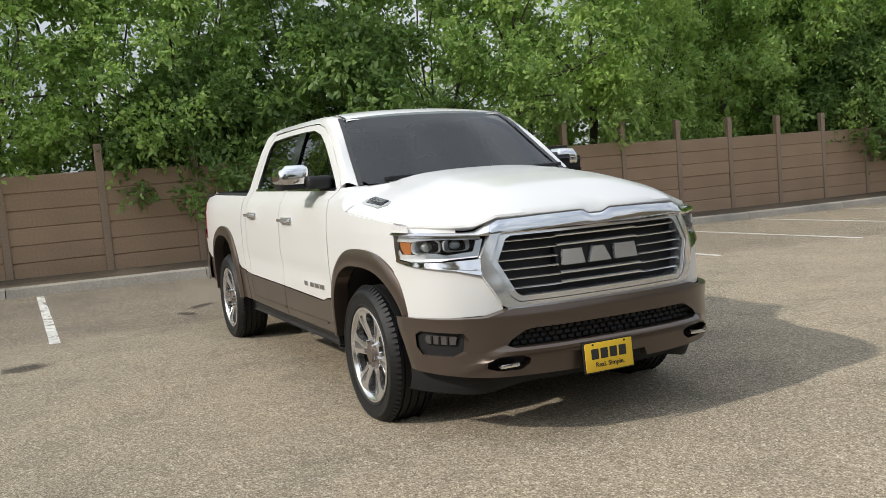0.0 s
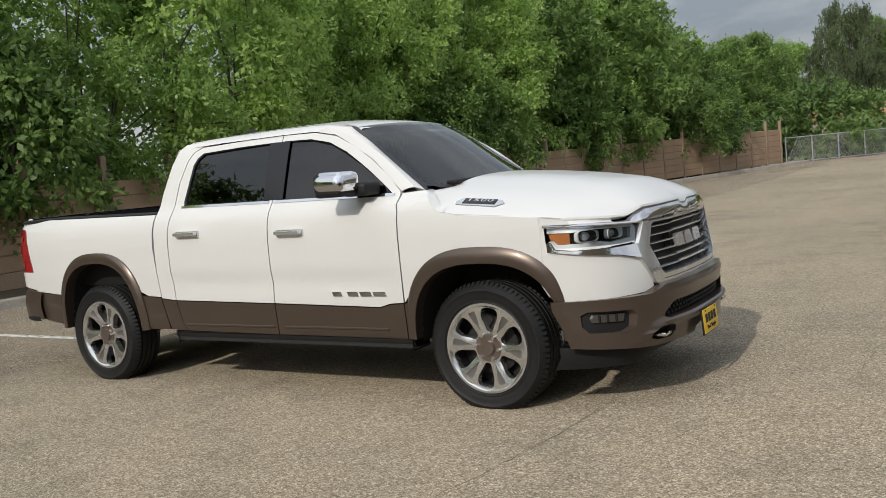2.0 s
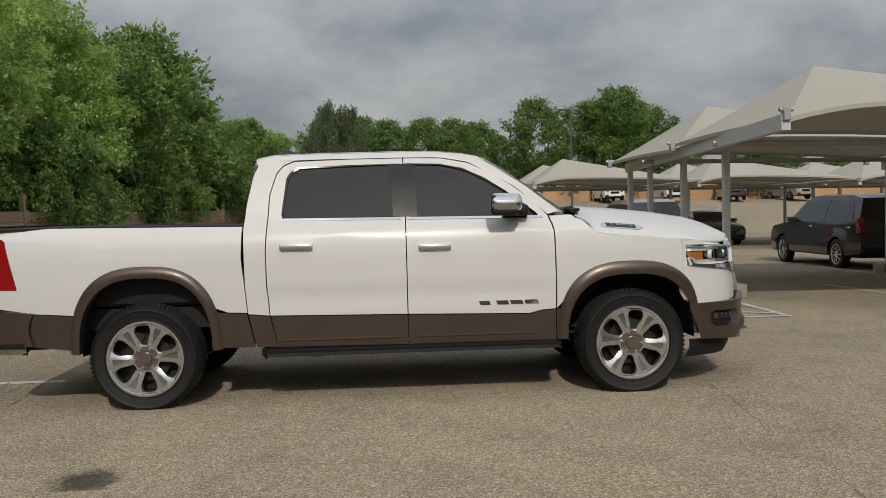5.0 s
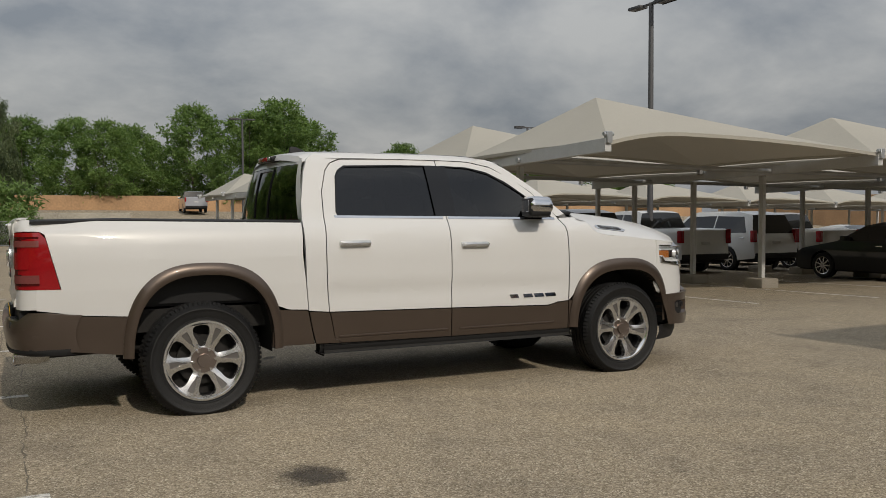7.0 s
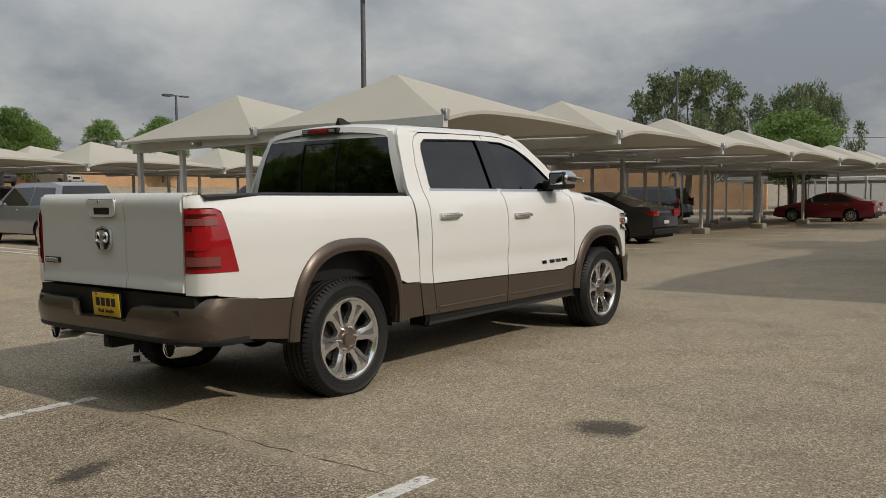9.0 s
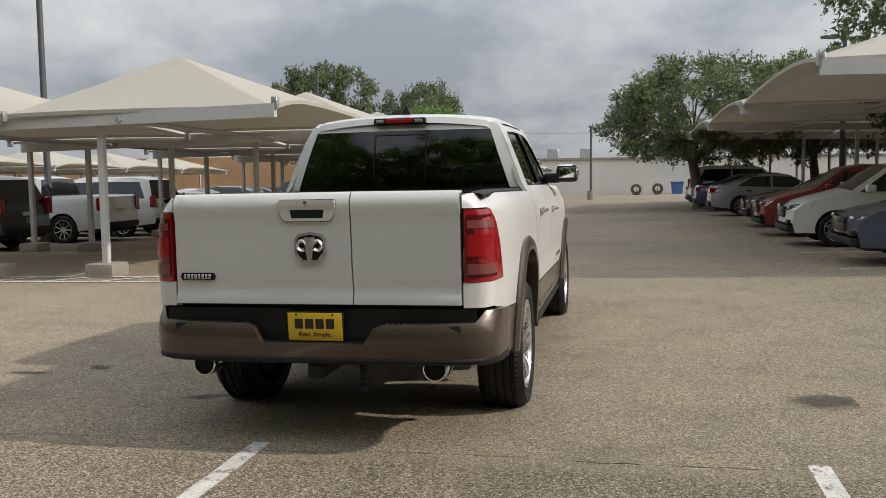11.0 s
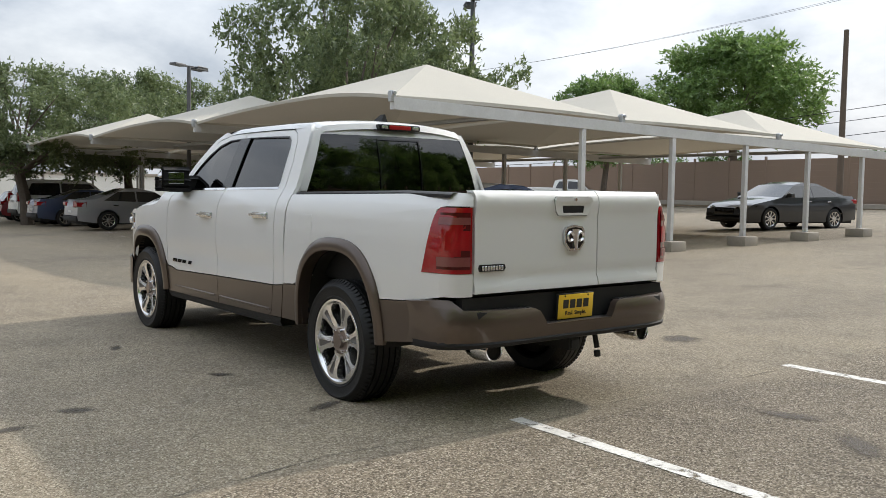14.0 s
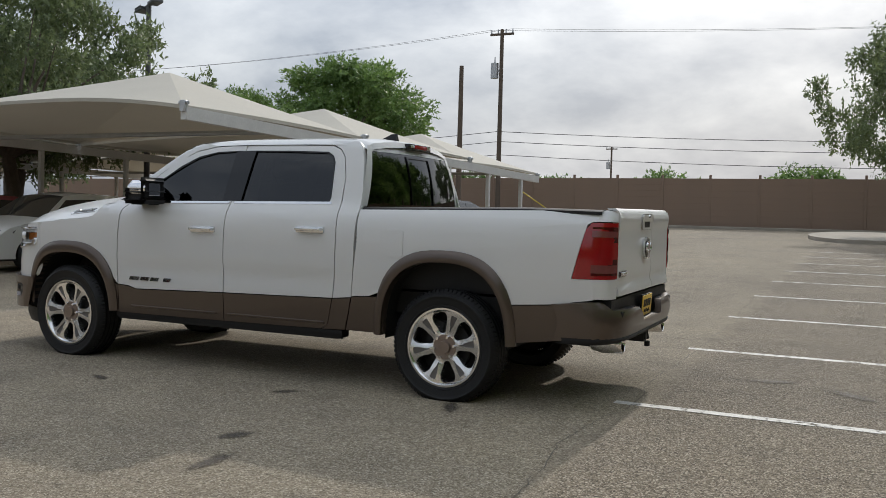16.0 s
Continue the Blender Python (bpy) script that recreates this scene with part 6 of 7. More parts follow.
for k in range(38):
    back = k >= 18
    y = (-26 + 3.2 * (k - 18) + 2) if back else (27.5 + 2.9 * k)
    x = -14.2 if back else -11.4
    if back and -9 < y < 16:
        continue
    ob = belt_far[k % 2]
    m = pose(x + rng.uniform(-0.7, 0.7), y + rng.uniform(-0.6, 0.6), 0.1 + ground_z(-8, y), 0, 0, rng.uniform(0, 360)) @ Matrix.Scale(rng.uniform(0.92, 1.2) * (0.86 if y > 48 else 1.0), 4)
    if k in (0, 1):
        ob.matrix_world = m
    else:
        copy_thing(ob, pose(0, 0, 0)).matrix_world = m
# low trees that lean out over the fence
lean = make_tree("hackberry_tree", "low leafy tree leaning out over the fence", 47, 46, 15000, 0.125, (1.45, 2.6), 1.0, 0.07, 1.2, LEAF_D, pose(-9.95, 17.6, 0.1), 2, clump=(0.16, 0.30), droop=0.4)
for k, (x, y, s) in enumerate(((-9.95, 20.3, 1.05), (-9.95, 27.6, 1.0), (-9.4, 31.4, 1.05), (-8.0, 35.6, 1.15), (-7.4, 38.6, 1.1), (-10.0, 0.3, 0.95), (-9.95, 3.3, 1.2))):
    copy_thing(lean, pose(0, 0, 0)).matrix_world = pose(x, y, ground_z(x, y) + 0.15, 0, 0, 70 * k + 30) @ Matrix.Scale(s, 4)
# live oaks round the carports
oaks = [make_tree("live_oak", "dark green live oak with a broad open crown", 51 + k, 125, 42000, 0.145, (4.9, 4.4), 2.5, 0.28, 2.3, LEAF_B, pose(0, 0, 0), 1, corners=3, clump=(0.055, 0.155), open_=0.15) for k in range(2)]
for k, (x, y, s, sz) in enumerate(((33.5, -4.8, 1.0, 0.92), (17.2, -10.9, 0.86, 1.12), (22.5, -15.0, 0.95, 1.05), (38.0, -10.5, 0.9, 1.0), (46.5, -16.5, 1.0, 1.1), (55.0, 20.0, 1.05, 1.42), (59.0, 13.0, 0.75, 1.25), (34.0, -24.0, 1.0, 1.1), (-7.0, -36.0, 1.0, 1.35), (-3.6, 55.0, 0.56, 1.22))):
    m = pose(x, y, ground_z(x, y), 0, 0, 50 * k) @ Matrix.Diagonal((s, s, sz, 1))
    if k < 2:
        oaks[k].matrix_world = m
    else:
        copy_thing(oaks[k % 2], pose(0, 0, 0)).matrix_world = m
ash = make_tree("ash_tree", "round bright green tree behind the wall", 71, 120, 46000, 0.21, (4.3, 5.6), 4.4, 0.28, 4.0, LEAF_E, pose(28.9, -47.6, 1.0) @ Matrix.Diagonal((1.25, 1.25, 1.06, 1)), corners=3, clump=(0.14, 0.28))
copy_thing(ash, pose(0, 0, 0)).matrix_world = pose(27.5, -33.5, 0.5, 0, 0, 80) @ Matrix.Scale(0.72, 4)
copy_thing(ash, pose(0, 0, 0)).matrix_world = pose(44.0, 9.5, -0.5, 0, 0, 20) @ Matrix.Diagonal((0.62, 0.62, 0.55, 1))
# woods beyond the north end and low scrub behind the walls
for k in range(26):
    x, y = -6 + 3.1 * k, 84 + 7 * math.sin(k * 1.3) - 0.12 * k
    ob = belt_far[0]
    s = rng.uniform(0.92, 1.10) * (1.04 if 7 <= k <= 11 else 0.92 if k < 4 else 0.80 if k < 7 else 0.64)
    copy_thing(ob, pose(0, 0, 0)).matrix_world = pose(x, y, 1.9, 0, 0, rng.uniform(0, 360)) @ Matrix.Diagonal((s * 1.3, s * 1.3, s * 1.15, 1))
bush_me, _ = crown_mesh("bush", 91, 40, 9000, 0.13, (1.5, 1.6), LEAF_E, 0.1, corners=3, clump=(0.18, 0.36))
for k, (x, y, s) in enumerate([(-4.4, 49.6, 2.2), (-1.2, 51.8, 0.8), (-7.4, 49, 1.3), (-16, -49.4, 2.0), (-9, -49.6, 2.1), (-6, -49.4, 1.8), (20, -49.4, 2.0), (31, -49.4, 2.1), (36, -49.4, 2.0), (42, -49.4, 2.2), (-1.4, -49.6, 2.1), (15.2, -49.6, 1.8), (12.9, -49.4, 1.7), (13.2, -80, 3.0)]):
    o = tagged(new("shrub", bush_me), "loose green shrub behind the wall" if abs(y) > 40 else "loose green shrub beside the lot", "shrub")
    o.matrix_world = pose(x, y, ground_z(x, y) + (0.3 if y < -40 else 0.0), 0, 0, 40 * k) @ Matrix.Scale(s * (0.8 if y < -40 else 1.0), 4)


# ---- carports ----
def canopy_bm(x0, y0, x1, y1, z0, rise, ax=0.5, ay=0.5):
    """A tent of fabric on four corners: one peak, sharp hips, the edges along x arched."""
    bm = bmesh.new()
    n, side_n = 7, 10
    rows = []
    for k in range(n + 1):
        m = max(0.004, k / n)
        row = []
        for s4 in range(4):
            for j in range(side_n):
                s = 2 * j / side_n - 1
                u, v = ((s, -1), (1, s), (-s, 1), (-1, -s))[s4]
                z = z0 + (0.19 if s4 in (0, 2) else 0.03) * (1 - s * s) * m + rise * (1 - m) ** 1.06
                u, v = u * m, v * m
                px = x0 + (x1 - x0) * (ax * (u + 1) if u < 0 else ax + (1 - ax) * u)
                py = y0 + (y1 - y0) * (ay * (v + 1) if v < 0 else ay + (1 - ay) * v)
                row.append((px, py, z))
        rows.append(row)
    # hem turned down at the rim
    rows.append([(p[0], p[1], p[2] - 0.06) for p in rows[-1]])
    loft(bm, rows, close=True, flip=True)
    return bm


def make_carport(label, xs, ys, z0, rise, posts, ax, ay=0.5, level=None, inset=0.0):
    """Rows of fabric tents on beams and set-back posts; level: the rim's own height by y, else z0 over the ground."""
    root = empty("carport", label, "carport", group="carports")
    rim = (lambda x, y: level(y)) if level else (lambda x, y: z0 + ground_z(x, y))
    for i in range(len(xs) - 1):
        for j in range(len(ys) - 1):
            zc = rim((xs[i] + xs[i + 1]) / 2, (ys[j] + ys[j + 1]) / 2)
            bm = canopy_bm(xs[i] + 0.04, ys[j] + 0.04, xs[i + 1] - 0.04, ys[j + 1] - 0.04, zc, rise, ax, ay)
            part("canopy", bm, FABRIC, root, "beige fabric canopy", angle=9)
    for i, x in enumerate(xs):
        ends = [(y, rim(x, y) - 0.14) for y in (ys[0], ys[-1])]
        bm = bmesh.new()
        rows = [[(x + inset * abs(y - ys[0]) / (ys[-1] - ys[0]) + dx, y, z + dz) for dx, dz in ((-0.06, -0.10), (0.06, -0.10), (0.06, 0.10), (-0.06, 0.10))] for y, z in ends]
        loft(bm, rows, close=True)
        for r in rows:
            bm.faces.new([bm.verts.new(p) for p in r])
        part("beam", bm, WHITE_STEEL, root, "white steel beam", smooth=False)
        for y in ys:
            z = rim(x, y)
            bm = bmesh.new()
            bx(bm, (x - 0.05, y - 0.05, z - 0.12), (x + 0.05, y + 0.05, z + 0.06), 0.01, 1)
            cyl(bm, (x - 0.09, y, z + 0.02), (x + 0.09, y, z + 0.02), 0.03, n=8)
            part("corner_bracket", bm, GALV, root)
        for y in posts:
            x = xs[i] + inset
            g = ground_z(x, y)
            bm = bmesh.new()
            bx(bm, (x - 0.055, y - 0.055, g), (x + 0.055, y + 0.055, lerp(y, [e[0] for e in sorted(ends)], [e[1] for e in sorted(ends)]) - 0.10), 0.012, 1)
            part("post", bm, WHITE_STEEL, root, "white square steel post")
            bm = bmesh.new()
            bx(bm, (x - 0.25, y - 0.25, g - 0.05), (x + 0.25, y + 0.25, g + 0.21), 0.04, 2)
            part("footing", bm, KERB, root, "concrete post footing")
    # cross bars between the beams
    for i in range(len(xs) - 1):
        for y in (ys[0] + 2.6, ys[-1] - 2.6):
            bm = bmesh.new()
            cyl(bm, (xs[i], y, rim(xs[i], y) - 0.17), (xs[i + 1], y, rim(xs[i + 1], y) - 0.17), 0.045, n=8)
            part("cross_bar", bm, GALV, root)
    return root


make_carport("beige fabric carport on white posts, near the hatched strip", [5.1 + 6.1 * k for k in range(8)], [3.5, 8.1, 12.65], 2.63, 1.0, [6.65, 8.75, 10.9, 12.45], 0.24, inset=0.42)
make_carport("beige fabric carport on white posts at the lot's north", [5.3 + 6.1 * k for k in range(8)], [24.5, 29.1, 33.7], 2.6, 0.98, [26.6, 28.8, 31.5], 0.24, inset=0.3)
make_carport("beige fabric carport on white posts over parked cars", [5.12 + 8.32 * k for k in range(6)], [-20.5, -15.1, -9.6, -4.1], 2.86, 1.05, [-19.0, -16.4, -13.8, -11.2, -8.5], 0.34, 0.5, lambda y: lerp(y, [-20.5, -15.1, -9.6, -4.1], [2.72, 2.85, 2.93, 2.94]))
make_carport("beige fabric carport on white posts beyond the second aisle", [58.0 + 8.3 * k for k in range(3)], [5.0, 10.0, 15.0, 20.0], 2.55, 1.2, [7.0, 12.0, 17.0], 0.4)


# ---- poles, wires, far buildings ----
def lamp_pole(x, y, h, two=False, rot=0.0):
    root = empty("lamp_pole", "dark steel parking-lot lamp pole", "lamp pole", pose(x, y, ground_z(x, y), 0, 0, rot), group="lamp poles")
    bm = bmesh.new()
    cyl(bm, (0, 0, 0), (0, 0, h), 0.10, 0.075, n=12)
    part("pole", bm, POLE, root)
    bm = bmesh.new()
    cyl(bm, (0, 0, 0), (0, 0, 0.7), 0.28, n=18)
    part("base", bm, KERB, root)
    for s in ((-1, 1) if two else (1,)):
        bm = bmesh.new()
        bx(bm, (s * 0.08, -0.04, h - 0.06), (s * 0.5, 0.04, h), 0.01, 1)
        bx(bm, (s * 0.35, -0.16, h - 0.09), (s * 0.95, 0.16, h + 0.01), 0.03, 2)
        part("lamp_head", bm, POLE, root)


for x, y, h, two, rot in ((15.7, -14.3, 7.4, True, 150), (26.8, -9.2, 6.2, True, 120), (15.2, 14.55, 8.3, True, 90), (50.0, 18.7, 9.4, True, 20), (59.0, 0.9, 5.4, False, 0), (30, 45, 8.0, True, 0), (14, 60, 8.2, True, 0)):
    lamp_pole(x, y, h, two, rot)


def utility_pole(x, y, h, transformer):
    z = ground_z(x, y)
    root = empty("utility_pole", "weathered wooden utility pole with crossarm" if transformer is not None else "dark wooden pole stub", "utility pole", pose(x, y, z))
    bm = bmesh.new()
    cyl(bm, (0, 0, -0.1), (0, 0, h), 0.16, 0.11, n=12)
    part("pole", bm, WOOD, root)
    if transformer is not None:
        bm = bmesh.new()
        bx(bm, (-0.75, -0.06, h - 0.35), (0.75, 0.06, h - 0.22), 0.01, 1)
        part("crossarm", bm, WOOD, root)
        for dx in (-0.68, -0.25, 0.25, 0.68):
            bm = bmesh.new()
            cyl(bm, (dx, 0, h - 0.22), (dx, 0, h + 0.02), 0.05, 0.03, n=8)
            part("insulator", bm, GALV, root)
        if transformer:
            bm = bmesh.new()
            cyl(bm, (0.42, 0, h - 2.9), (0.42, 0, h - 2.0), 0.24, n=16)
            cyl(bm, (0.42, 0, h - 2.0), (0.42, 0, h - 1.6), 0.05, 0.03, n=8)
            bx(bm, (0.10, -0.04, h - 2.5), (0.30, 0.04, h - 2.4))
            part("transformer", bm, GALV, root)
    return Vector((x, y, z + h))


def wire(a, b, sag, r=0.014):
    bm = bmesh.new()
    a, b = Vector(a), Vector(b)
    limb(bm, [a.lerp(b, t) - Vector((0, 0, sag * 4 * t * (1 - t))) for t in np.linspace(0, 1, 15)], r, r, 5)
    tagged(part("overhead_wire", bm, CABLE, None), "thin black overhead wire", "wire", group="overhead wires")


P1 = utility_pole(15.7, -43.3, 11.75, True)
utility_pole(14.8, -35.6, 8.45, None)
P2 = utility_pole(-34.0, -47.5, 11.0, False)
P3 = utility_pole(62.0, -40.0, 11.0, False)
utility_pole(26.0, -108.0, 10.0, True)
P5 = utility_pole(62.0, 14.5, 9.6, False)
for dz, dx in ((0.0, -0.68), (0.0, 0.68), (-6.7, 0.0), (-7.5, 0.0), (-6.1, 0.1)):
    wire(P1 + Vector((dx, 0, dz)), P2 + Vector((dx, 0, dz + (0.4 if dz else 0))), 0.7, 0.009 if dz == 0 else 0.018)
    wire(P1 + Vector((dx, 0, dz)), P3 + Vector((dx, 0, dz)), 0.7, 0.009 if dz == 0 else 0.018)
wire(P5 - Vector((0, 0, 4.0)), (62, -60, 5.0), 0.6, 0.015)
bm = bmesh.new()
cyl(bm, (13.8, -42.4, 2.9), (11.2, -43.2, 1.1), 0.035, n=8)
tagged(part("guy_guard", bm, mat("yellow_plastic", (0.55, 0.42, 0.04), 0.5), None), "yellow guy-wire guard leaning by the wall", "guy guard")


def make_building():
    root = empty("warehouse", "long low white building across the road", "building")
    z = ground_z(88, 0)
    bm = bmesh.new()
    bx(bm, (86, -60, z - 0.5), (110, 22, z + 3.6), 0.02, 1)
    part("wall", bm, BUILDING, root)
    bm = bmesh.new()
    bx(bm, (85.8, -60.2, z + 3.6), (110, 22.2, z + 3.85), 0.02, 1)
    part("parapet", bm, KERB, root)
    for y in (2.0, 5.5):
        bm = bmesh.new()
        bx(bm, (89, y, z + 3.8), (91, y + 1.2, z + 4.9), 0.05, 1)
        part("rooftop_unit", bm, GALV, root)
    bm = bmesh.new()
    bx(bm, (85.92, 8.5, z), (86.02, 11.5, z + 2.4), 0.01, 1)
    part("dark_door", bm, POLE, root)


make_building()


def hose_reel(x, y):
    root = empty("hose_reel", "pale wound hose reel standing by the white building", "hose reel", pose(x, y, ground_z(x, y)) @ Matrix.Scale(0.72, 4))
    for k in range(5):
        bm = bmesh.new()
        lathe(bm, [(0.35, -0.05 + 0.11 * k - 0.25), (0.72 - 0.03 * abs(k - 2), -0.05 + 0.11 * k - 0.25), (0.75 - 0.03 * abs(k - 2), 0.11 * k - 0.25), (0.72 - 0.03 * abs(k - 2), 0.05 + 0.11 * k - 0.25), (0.35, 0.05 + 0.11 * k - 0.25)], (0, 0, 0.78), 24)
        part("hose_coil", bm, KERB if k % 2 else WOOD, root).matrix_local = Matrix.Rotation(radians(90), 4, "Z")
    for s in (-1, 1):
        bm = bmesh.new()
        bx(bm, (s * 0.36 - 0.04, -0.5, 0.0), (s * 0.36 + 0.04, 0.5, 0.12), 0.01, 1)
        bx(bm, (s * 0.36 - 0.03, -0.05, 0.1), (s * 0.36 + 0.03, 0.05, 0.85), 0.01, 1)
        part("stand", bm, POLE, root)


def blue_bin(x, y):
    root = empty("waste_bin", "blue plastic bin beside the white building", "bin", pose(x, y, ground_z(x, y)))
    bm = bmesh.new()
    loft(bm, [[(a * w, b * w, z) for a, b in ((-1, -1), (1, -1), (1, 1), (-1, 1))] for w, z in ((0.45, 0.02), (0.55, 1.0), (0.6, 1.02), (0.6, 1.1))], close=True)
    blue = mat("blue_plastic", (0.05, 0.14, 0.36), 0.5)
    part("body", bm, blue, root)
    bm = bmesh.new()
    bx(bm, (-0.62, -0.62, 1.1), (0.62, 0.62, 1.18), 0.03, 2)
    part("lid", bm, blue, root)


hose_reel(80.0, -2.6)
hose_reel(80.0, -4.6)
blue_bin(80.0, -6.4)
# orange masonry wall, concrete retaining wall and chain-link fence at the north end
bm = bmesh.new()
bx(bm, (-14, 76.0, 0.4), (75, 76.4, 3.2), 0.02, 1)
tagged(part("north_wall", bm, ORANGE_WALL, None), "long orange masonry wall below the trees", "wall", kind="structure")
bm = bmesh.new()
bx(bm, (80, 22.3, -1.6), (80.4, 78.4, 3.4), 0.02, 1)
tagged(part("east_wall", bm, ORANGE_WALL, None), "orange masonry wall closing the far east side", "wall", kind="structure")
bm = bmesh.new()
bx(bm, (-1.6, 57.0, 0.0), (5.4, 57.3, 1.62), 0.02, 1)
tagged(part("retaining_wall", bm, RETAIN, None), "stained grey concrete retaining wall", "wall", kind="structure")


def chain_fence():
    root = empty("chain_link_fence", "galvanised chain-link fence with gate posts", "fence")
    a, b = Vector((-5.3, 44.3, ground_z(0, 44.3))), Vector((5.3, 51.5, ground_z(0, 51.5)))
    n = 9
    for k in range(n + 1):
        p = a.lerp(b, k / n)
        bm = bmesh.new()
        cyl(bm, p, p + Vector((0, 0, 1.42)), 0.03, n=8)
        part("post", bm, GALV, root)
    for z in (1.38, 0.1):
        bm = bmesh.new()
        cyl(bm, a + Vector((0, 0, z)), b + Vector((0, 0, z)), 0.022, n=6)
        part("rail", bm, GALV, root)
    bm = bmesh.new()
    d = (b - a)
    m = 90
    for k in range(m):
        for s in (-1, 1):
            p, q = a + d * (k / m), a + d * (min(m, max(0, k + s * 5)) / m)
            cyl(bm, p + Vector((0, 0, 0.1)), q + Vector((0, 0, 1.37)), 0.003, n=3, caps=False)
    ob = part("wire_mesh", bm, GALV, root)
    ob["kind"] = "stuff"


chain_fence()


# ---- parked cars ----
def car_paint(name, col, metal=0.3):
    return mat(name, col, 0.3, metal, 0.05, 2, 300, coat=0.9)


PROFILES = {
    # length, half width, roofline from nose to tail, side window, axles, wheel radius
    "sedan": (4.75, 0.91, [(0, 0.42), (0.02, 0.62), (0.25, 0.76), (1.15, 0.93), (1.35, 0.97), (2.05, 1.36), (2.5, 1.45), (3.1, 1.43), (3.75, 1.20), (4.15, 1.07), (4.62, 1.05), (4.73, 0.9), (4.75, 0.5)], (1.45, 2.0, 3.35, 3.85, 0.98, 1.36), (0.92, 3.72), 0.33, (4, 5), (7, 8)),
    "hatch": (4.0, 0.85, [(0, 0.42), (0.02, 0.66), (0.25, 0.82), (0.85, 0.98), (1.0, 1.02), (1.65, 1.46), (2.1, 1.53), (3.1, 1.50), (3.6, 1.35), (3.86, 1.02), (3.96, 0.85), (4.0, 0.5)], (1.1, 1.68, 3.2, 3.5, 1.0, 1.42), (0.75, 3.25), 0.31, (4, 5), (8, 9)),
    "suv": (5.1, 0.99, [(0, 0.5), (0.02, 0.85), (0.2, 1.02), (1.2, 1.15), (1.35, 1.18), (2.0, 1.74), (2.4, 1.86), (4.3, 1.86), (4.8, 1.78), (5.0, 1.2), (5.07, 1.0), (5.1, 0.55)], (1.5, 2.1, 4.5, 4.75, 1.18, 1.74), (0.95, 4.0), 0.38, (4, 5), (8, 9)),
    "pickup": (5.7, 0.99, [(0, 0.55), (0.02, 0.9), (0.2, 1.08), (1.3, 1.2), (1.45, 1.22), (2.1, 1.76), (2.45, 1.86), (3.5, 1.86), (3.72, 1.8), (3.85, 1.32), (5.6, 1.34), (5.66, 1.3), (5.7, 0.6)], (1.6, 2.2, 3.45, 3.66, 1.25, 1.76), (1.0, 4.5), 0.40, (4, 5), (8, 9)),
}


